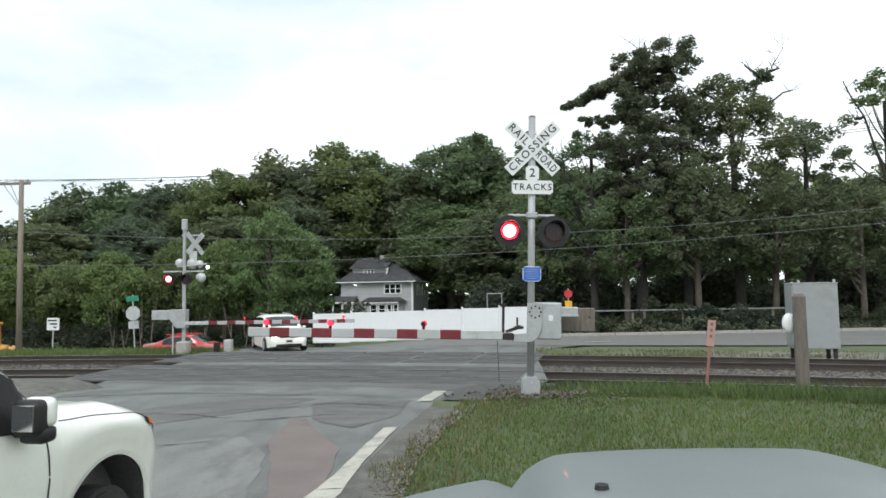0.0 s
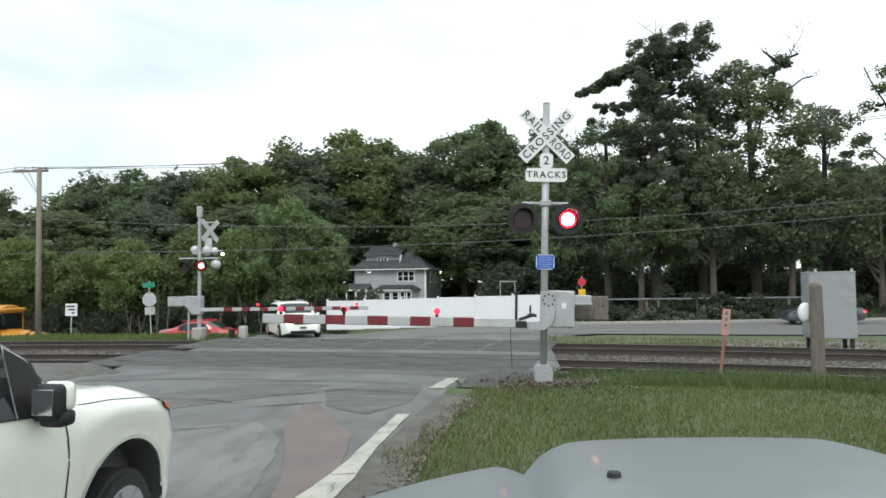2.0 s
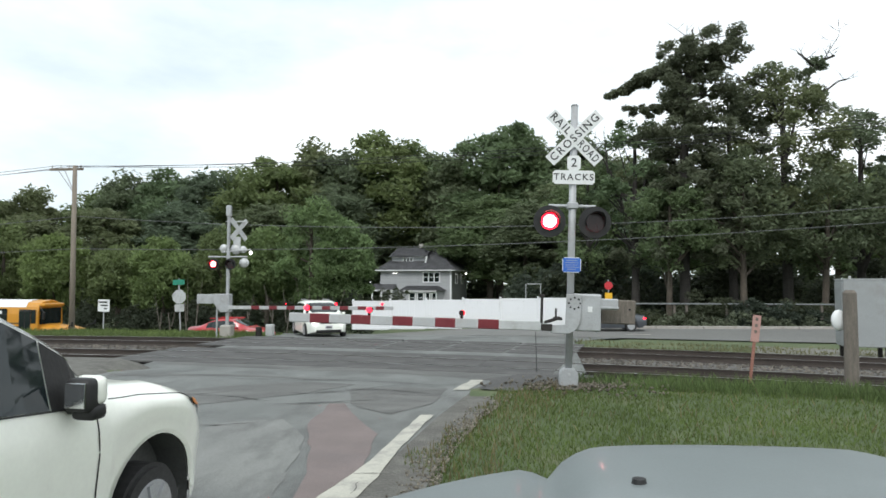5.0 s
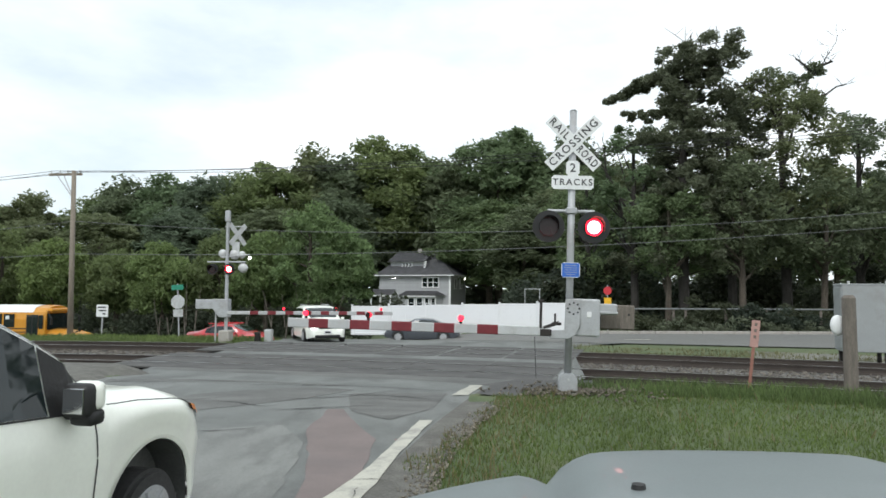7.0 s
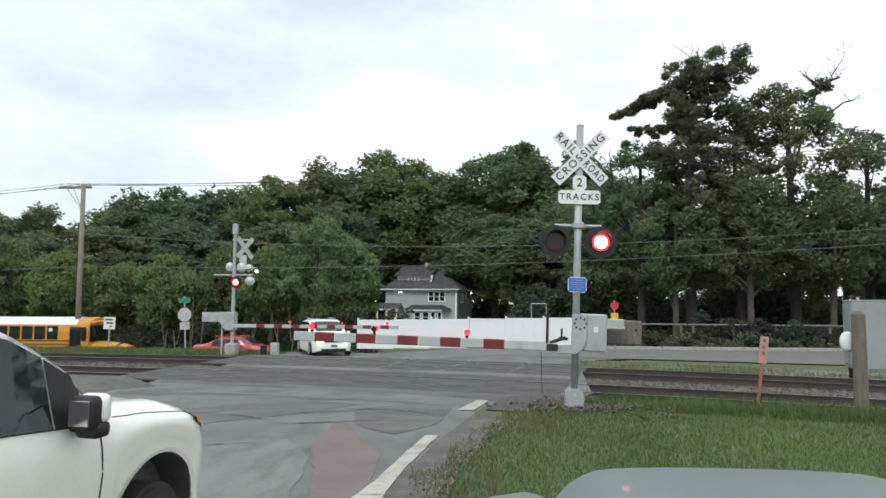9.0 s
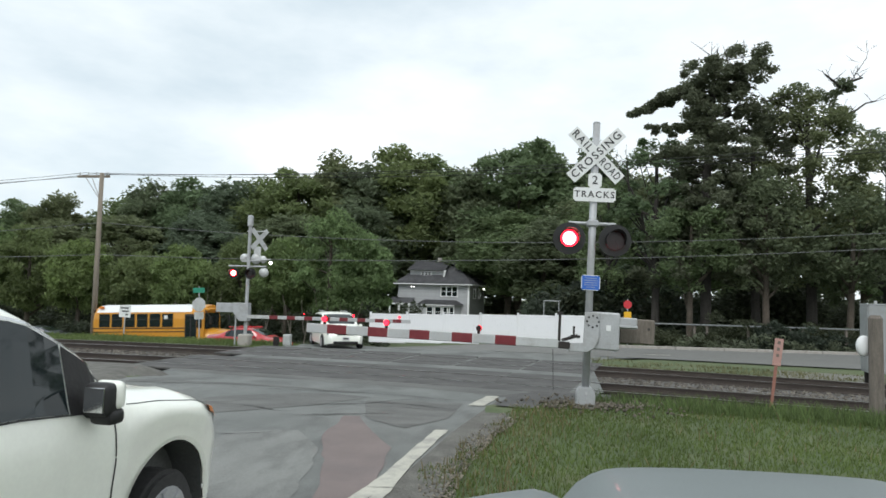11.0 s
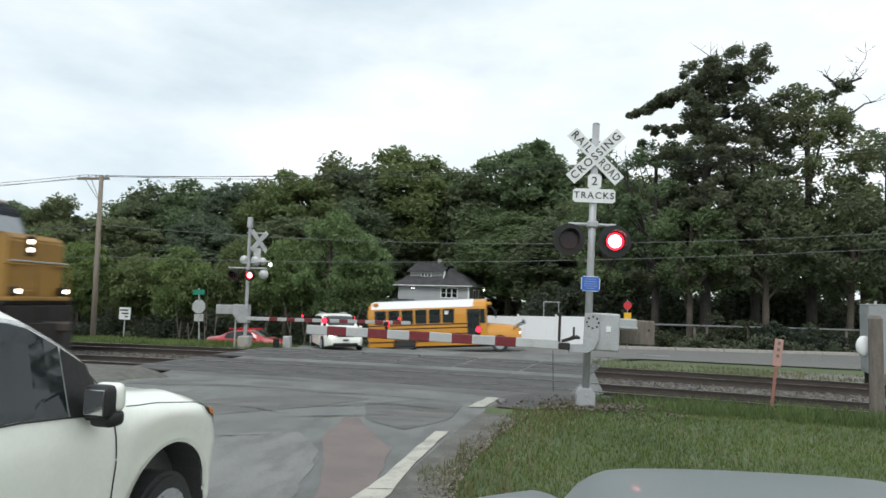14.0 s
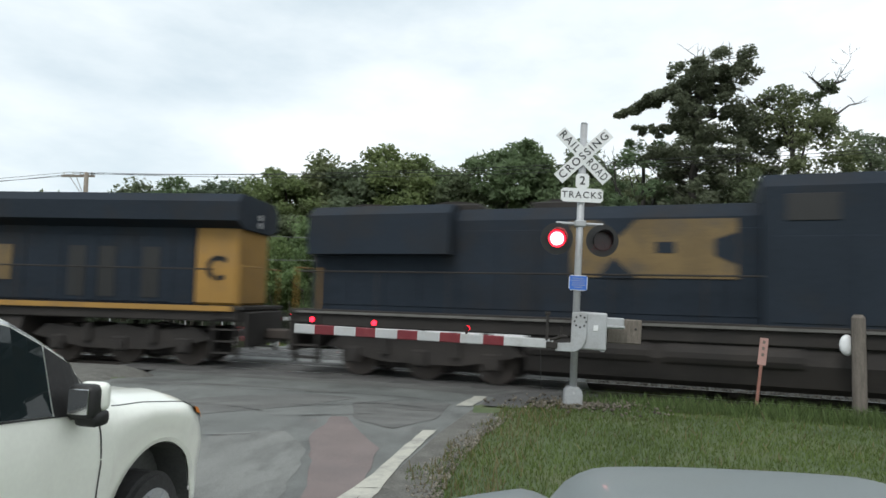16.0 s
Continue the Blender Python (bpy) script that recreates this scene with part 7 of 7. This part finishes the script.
    box(bm, 10.43, 0.35, 2.6, 0.03, 0.7, 1.75, 0.02)
    part("nose_door", bm, M["loco_yellow"], nose)
    for z in (3.2, 3.45):
        bm = B()
        cyl(bm, (10.42, -0.38, z), (10.445, -0.38, z), 0.075, n=14)
        part("headlight", bm, M["head_lamp"], nose, "lit headlight")
    bm = B()
    box(bm, 10.43, -0.38, 3.32, 0.02, 0.32, 0.62, 0.02)
    part("headlight_box", bm, M["black"], nose)
    bm = B()
    box(bm, 9.6, -1.255, 3.25, 0.55, 0.02, 0.16)
    part("number_board", bm, M["dull_plate"], nose, "pale number board with plain bar")
    for y in (-0.75, 0.75):
        bm = B()
        box(bm, 10.55, y, 0.85, 0.10, 0.5, 0.9, 0.02)
        part("step_well", bm, M["loco_yellow"], e, "dirty yellow step well")
    for y in (-0.25, 0.0, 0.25):
        bm = B()
        cyl(bm, (10.72, y, 1.5), (10.85, y, 0.85), 0.03, n=7)
        cyl(bm, (10.85, y, 0.85), (10.95, y, 1.0), 0.03, n=7)
        part("air_hose", bm, M["rubber"], e)
    bm = B()
    cyl(bm, (10.5, -1.3, 2.85), (10.5, 1.3, 2.85), 0.025, n=6)
    part("hand_rail", bm, M["alu"], nose)
    for y in (-1.05, 1.05):
        bm = B()
        box(bm, 10.55, y, 1.95, 0.2, 0.26, 0.26, 0.03)
        d = part("ditch_light", bm, M["black"], e)
        bm = B()
        cyl(bm, (10.65, y, 1.95), (10.68, y, 1.95), 0.07, n=14)
        part("lens", bm, M["head_lamp"], d, "lit ditch light")
    bm = B()
    box(bm, 10.45, 0, 1.72, 0.5, 2.6, 0.12, 0.02)
    part("anticlimber", bm, M["loco_yellow"], e)
    # side hand rail
    for s in (-1, 1):
        bm = B()
        cyl(bm, (-10.4, s * 1.48, 2.65), (1.4, s * 1.48, 2.65), 0.02, n=6)
        for x in np.arange(-10.0, 1.5, 1.9):
            cyl(bm, (x, s * 1.48, 1.66), (x, s * 1.48, 2.65), 0.018, n=5)
        part("side_rail", bm, M["loco_under"], e)
        bm = B()
        box(bm, 0, s * 1.535, 1.60, 20.8, 0.012, 0.06)
        part("sill_stripe", bm, M["gravel"], e, "dull pale sill stripe")
    return e, ws


LOCO_A, WHEELS_A = lead_loco()


def second_loco():
    e = thing("locomotive", "dark blue diesel locomotive with yellow hood end and sill stripe", "locomotive", Matrix())
    ws = loco_running_gear(e, M["loco_yellow"])
    bm = B()
    box(bm, 1.2, 0, 2.75, 15.6, 2.1, 2.2, 0.05)
    hood = part("engine_hood", bm, M["loco_blue"], e)
    bm = B()
    box(bm, 9.6, 0, 2.77, 1.25, 2.14, 2.16, 0.06)
    end = part("hood_end", bm, M["loco_yellow"], e, "yellow painted hood end")
    bm = B()
    prism(bm, [(-1.5, 3.98), (-1.5, 4.5), (-1.2, 4.75), (1.2, 4.75), (1.5, 4.5), (1.5, 3.98), (1.05, 3.8), (-1.05, 3.8)], 1.2, 10.35, "x")
    part("radiator_housing", bm, M["loco_blue"], e, "overhanging radiator housing")
    for s in (-1, 1):
        bm = B()
        for k in range(22):
            a = radians(50 + 260 * k / 22)
            box(bm, 9.65 + 0.28 * math.cos(a), s * 1.078, 2.7 + 0.28 * math.sin(a), 0.12, 0.012, 0.12)
        part("ring_emblem", bm, M["ink"], end, "dark open ring shape")
        for k in range(13):
            bm = B()
            box(bm, -5.4 + 1.1 * k, s * 1.058, 2.65, 1.03, 0.03, 1.85, 0.012)
            part("hood_door", bm, M["loco_blue"], hood)
        for x in (5.5, 6.4, 7.7):
            bm = B()
            box(bm, x, s * 1.085, 2.55, 0.5, 0.02, 1.4)
            part("vent", bm, M["black"], hood)
        bm = B()
        box(bm, 2.2, s * 1.09, 2.75, 2.6, 0.012, 1.0)
        part("yellow_emblem", bm, M["emblem"], hood, "large yellow block shape")
        bm = B()
        box(bm, 0, s * 1.54, 1.60, 20.6, 0.014, 0.14)
        part("sill_stripe", bm, M["loco_yellow"], e, "yellow sill stripe")
        bm = B()
        cyl(bm, (-6, s * 1.48, 2.65), (9.7, s * 1.48, 2.65), 0.02, n=6)
        for x in np.arange(-5.5, 9.7, 1.9):
            cyl(bm, (x, s * 1.48, 1.66), (x, s * 1.48, 2.65), 0.018, n=5)
        part("side_rail", bm, M["loco_under"], e)
    bm = B()
    prism(bm, [(-9.3, 1.66), (-6.6, 1.66), (-6.6, 4.6), (-8.9, 4.6), (-9.3, 3.7)], -1.5, 1.5)
    part("cab", bm, M["loco_blue"], e)
    bm = B()
    box(bm, -9.8, 0, 2.65, 1.2, 2.0, 2.0, 0.06)
    part("nose", bm, M["loco_yellow"], e)
    for z in (4.0, 4.22):
        bm = B()
        cyl(bm, (10.36, 0, z), (10.40, 0, z), 0.09, n=12)
        part("rear_light", bm, M["alu"], e)
    return e, ws


LOCO_B, WHEELS_B = second_loco()


# ---- grass, weeds and loose stones ----
def blades(name, spots, material, seed, h0, h1, w, label, zf=land_z):
    rg = np.random.default_rng(seed)
    pts = np.array([(x, y, zf(x, y)) for x, y in spots])
    n = len(pts)
    a = rg.uniform(0, 2 * math.pi, n)
    lean = rg.uniform(0.05, 0.75, n)
    h = rg.uniform(h0, h1, n) * (0.7 + 0.6 * rg.random(n))
    side = np.stack([np.cos(a), np.sin(a), np.zeros(n)], 1) * (w * rg.uniform(0.6, 1.4, n))[:, None]
    b = a + rg.normal(0, 1.0, n) + 1.57
    tip = np.stack([np.cos(b) * lean * h, np.sin(b) * lean * h, h], 1)
    q = np.stack([pts - side, pts + side, pts + tip * 0.55 + side * 0.6 + np.array([0, 0, 0.08]) * h[:, None], pts + tip], 1)
    me = bpy.data.meshes.new(name)
    me.vertices.add(4 * n)
    me.vertices.foreach_set("co", q.reshape(-1).astype(np.float32))
    me.loops.add(4 * n)
    me.loops.foreach_set("vertex_index", np.arange(4 * n, dtype=np.int32))
    me.polygons.add(n)
    me.polygons.foreach_set("loop_start", np.arange(0, 4 * n, 4, dtype=np.int32))
    me.update(calc_edges=True)
    me.materials.append(material)
    return tagged(new(name, me), label, "grass", kind="stuff")


def verge(x, y):
    """Inside the grass verge beside our road."""
    left = lerp_table([(4, -0.8), (6.3, -0.75), (7.9, -0.5), (9.2, -0.28), (11.5, 0.35), (12.6, 1.4), (13.2, 2.5), (16, 3.0)], y)
    return x > left + 0.5 * noise.noise(Vector((y * 1.6, x, 0))) and across(x, y) < -2.15 + 0.4 * noise.noise(Vector((x * 0.7, y, 3)))


rg = np.random.default_rng(5)
spots, tall, dry = [], [], []
while len(spots) < 84000:
    y = 3.0 + 12.0 * rg.random() ** 0.8
    x = rg.uniform(-1.0, 3 + y * 0.95)
    if verge(x, y):
        v = noise.noise(Vector((x * 0.9, y * 0.9, 7)))
        spots.append((x, y))
        if across(x, y) > -4.4 and rg.random() < 0.65 + 0.6 * v and (x > 1.6):
            tall.append((x, y))
        if (x < 0.6 + 0.25 * (y - 8) and rg.random() < 0.12) or rg.random() < 0.015 + 0.06 * (across(x, y) > -3.6):
            dry.append((x, y))
blades("grass", spots, M["grass"], 6, 0.025, 0.075, 0.006, "short green mown grass on the verge")
blades("weeds", tall, M["weed"], 7, 0.08, 0.26, 0.008, "taller weeds and rough grass along the tracks")
blades("dry_grass", dry, M["straw"], 8, 0.06, 0.16, 0.008, "yellowed dry grass at the verge's edge")
bank = []
while len(bank) < 16000:
    x, y = rg.uniform(-30, -9.6), rg.uniform(26, 33.5)
    if 8.3 < across(x, y) < 14:
        bank.append((x, y))
blades("bank_grass", bank, M["weed"], 9, 0.06, 0.20, 0.02, "rough tall grass on the bank beyond the tracks")
far_side = []
while len(far_side) < 5000:
    x, y = rg.uniform(4, 26), rg.uniform(15, 33)
    if 7.4 < across(x, y) < 13.5 and rg.random() < 0.45 + noise.noise(Vector((x * .5, y * .5, 1))):
        far_side.append((x, y))
blades("far_grass", far_side, M["dry_weed"], 10, 0.05, 0.16, 0.02, "thin yellow-green grass beyond the tracks")


def stones(name, spots, seed, s0, s1, label, zf, material=None):
    """Loose crushed stones as small uneven lumps, too many to count."""
    rg = np.random.default_rng(seed)
    oc = np.array([(1, 0, 0), (-1, 0, 0), (0, 1, 0), (0, -1, 0), (0, 0, 1), (0, 0, -1)], float)
    of = [(0, 2, 4), (2, 1, 4), (1, 3, 4), (3, 0, 4), (2, 0, 5), (1, 2, 5), (3, 1, 5), (0, 3, 5)]
    vs, fs = [], []
    for i, (x, y) in enumerate(spots):
        s = rg.uniform(s0, s1)
        p = oc * rg.uniform(0.6, 1.2, (6, 3)) * s + rg.normal(0, 0.15 * s, (6, 3))
        a = rg.uniform(0, 6.28)
        c, sn = math.cos(a), math.sin(a)
        p = p @ np.array([[c, -sn, 0], [sn, c, 0], [0, 0, 0.8]])
        p += np.array([x, y, zf(x, y) + s * 0.3])
        vs.extend(map(tuple, p))
        fs.extend(tuple(k + 6 * i for k in f) for f in of)
    o = raw(name, vs, fs, material or M["island_stone"])
    return tagged(o, label, "stones", kind="stuff")


def ballast_z(x, y):
    return RAIL_Z - 0.185 - 0.10 * max(0, abs(across(x, y) - 2.2) - 3.6)


bs = []
while len(bs) < 15000:
    s = rg.uniform(-16, 14)
    v = rg.uniform(-2.4, 6.9)
    p, _ = track_point(round(s * 4) / 4, v)
    x, y = p.x + rg.uniform(-.12, .12), p.y
    if -8.4 < x < 2.0:
        continue
    bs.append((x, y))
stones("ballast_stones", bs, 21, 0.02, 0.05, "grey crushed ballast stones between the ties", ballast_z)
gs = []
while len(gs) < 1500:
    y = rg.uniform(4.6, 13.4)
    left = lerp_table([(4, -1.1), (7, -0.85), (9.2, -0.5), (11.3, 0.0), (13, 0.4)], y)
    right = lerp_table([(4, -0.6), (7, -0.45), (9.2, -0.1), (11.3, 0.6), (12.4, 2.0), (13.4, 3.0)], y)
    x = left + (right - left) * rg.random() ** 0.45 + 0.1
    gs.append((x, y))
stones("shoulder_gravel", gs, 22, 0.008, 0.024, "loose grey gravel on the road shoulder", lambda x, y: road_z(x, y) + 0.003, M["shoulder_stone"])
ms = []
while len(ms) < 700:
    a, r = rg.uniform(0, 6.28), min(1.7, abs(rg.normal(0, 0.75)))
    ms.append((1.75 + 1.05 * r * math.cos(a), 12.15 + 0.8 * r * math.sin(a)))
stones("mast_stones", ms, 23, 0.02, 0.045, "crushed stone heaped round the signal's foot", lambda x, y: land_z(x, y) + 0.05)


# ---- what moves ----
def table_rows(tab, t):
    """Smooth place along a path given as (t, place) rows."""
    if t <= tab[0][0]:
        return tab[0][1]
    for (a, b), (c, d) in zip(tab[:-1], tab[1:]):
        if t <= c:
            return b + (d - b) * (t - a) / (c - a)
    return tab[-1][1]


BUS_FRONT = [(0, -24.63), (1.5, -24.5), (3.5, -24.3), (7, -23.6), (8, -22.9), (9, -21.4), (10.2, -18.0), (11.5, -13.55), (12, -11.7), (12.5, -8.6), (13, -5.6), (13.5, -2.3), (14, 1.4), (14.5, 4.95), (15, 8.6), (16, 15.6)]
SEDAN_FRONT = [(0, 36.0), (2.2, 18.3), (2.5, 15.7), (3.0, 11.25), (3.5, 9.1), (4.2, 6.9), (6.3, -1.0), (6.5, -2.8), (7.0, -5.95), (7.5, -9.2), (7.8, -11.1), (9.0, -19.0), (16.0, -66.0)]
TRAIN_SPEED = 15.3


def train_s(t):
    return 4.95 + (t - 15.2) * TRAIN_SPEED


def spin(wheels, travel, r, times):
    """Roll wheels by the way travelled, less than a quarter turn from row to row."""
    rows = []
    last = None
    for t in times:
        rows.append((t, travel(t) / r))
    for w in wheels:
        at = w.location.copy()
        walk(w, [(t, Matrix.Translation(at) @ Matrix.Rotation(a, 4, "Y")) for t, a in rows])


def flash(lens, on_right, steady=False):
    """A flasher's lens turns its glowing face forward while lit and its dark face while out."""
    at = lens.location.copy()
    if steady:
        return
    rows = []

    def face(t, deg):
        rows.append((t, Matrix.Translation(at) @ Matrix.Rotation(radians(deg), 4, "Z")))
    lit = not on_right
    angle = 0 if lit else 180
    face(0.0, angle)
    k = 0
    while 0.2 + 0.625 * k < 15.95:
        f = math.ceil((0.2 + 0.625 * k) * 30 - 2)
        for j in range(4):
            face((f + j) / 30, angle + 60 * j)
        angle += 180
        k += 1
    face(16.0, angle)
    walk(lens, rows)


def motions():
    # the train, on the near track's curve
    for loco, wheels, back in ((LOCO_A, WHEELS_A, 0.0), (LOCO_B, WHEELS_B, 22.9)):
        rows = []
        for t in (0, 3, 6, 9, 12, 13, 13.5, 14, 14.25, 14.5, 14.75, 15, 15.25, 15.5, 15.75, 16):
            s = train_s(t) - back - 11.5
            a, _ = track_point(s + 7.0)
            b, _ = track_point(s - 7.0)
            c, d = (a + b) / 2, a - b
            rows.append((t, Matrix.Translation((c.x, c.y, RAIL_Z)) @ Matrix.Rotation(math.atan2(d.y, d.x), 4, "Z")))
        walk(loco, rows)
        start = 13.4
        spin(wheels, lambda t: max(0, t - start) * TRAIN_SPEED, 0.53, [0, 13.4] + [13.4 + 0.0334 * k for k in range(1, 79)])
    # the bus and the grey car along the street
    rows = []
    for t, x in BUS_FRONT:
        c = x - 4.86
        tilt = math.atan2(road_street(c + 3) - road_street(c - 3), 6)
        rows.append((t, Matrix.Translation((c, 38.7, road_street(c))) @ Matrix.Rotation(-tilt, 4, "Y")))
    walk(BUS, rows)
    rows = []
    for t, x in SEDAN_FRONT:
        rows.append((t, Matrix.Translation((x, 40.9, road_street(x))) @ Matrix.Rotation(math.pi, 4, "Z") @ Matrix.Translation((-4.6, 0, 0))))
    walk(GREY, rows)
    spin(BUS_WHEELS, lambda t: table_rows(BUS_FRONT, t), 0.48, [0, 3.5, 7.0, 8.0] + [8.0 + 0.0667 * k for k in range(1, 121)])
    spin(GREY_WHEELS, lambda t: -table_rows(SEDAN_FRONT, t), 0.32, [0.0334 * k for k in range(0, 480)])
    # flashers and barrier lamps
    for lens in LENSES_LEFT:
        flash(lens, False)
    for lens in LENSES_RIGHT:
        flash(lens, True)
    for lens, phase in ARM_LENSES:
        flash(lens, phase == 2, phase == 0)


def road_street(x):
    return road_z(x, 38.7) + 0.014


motions()
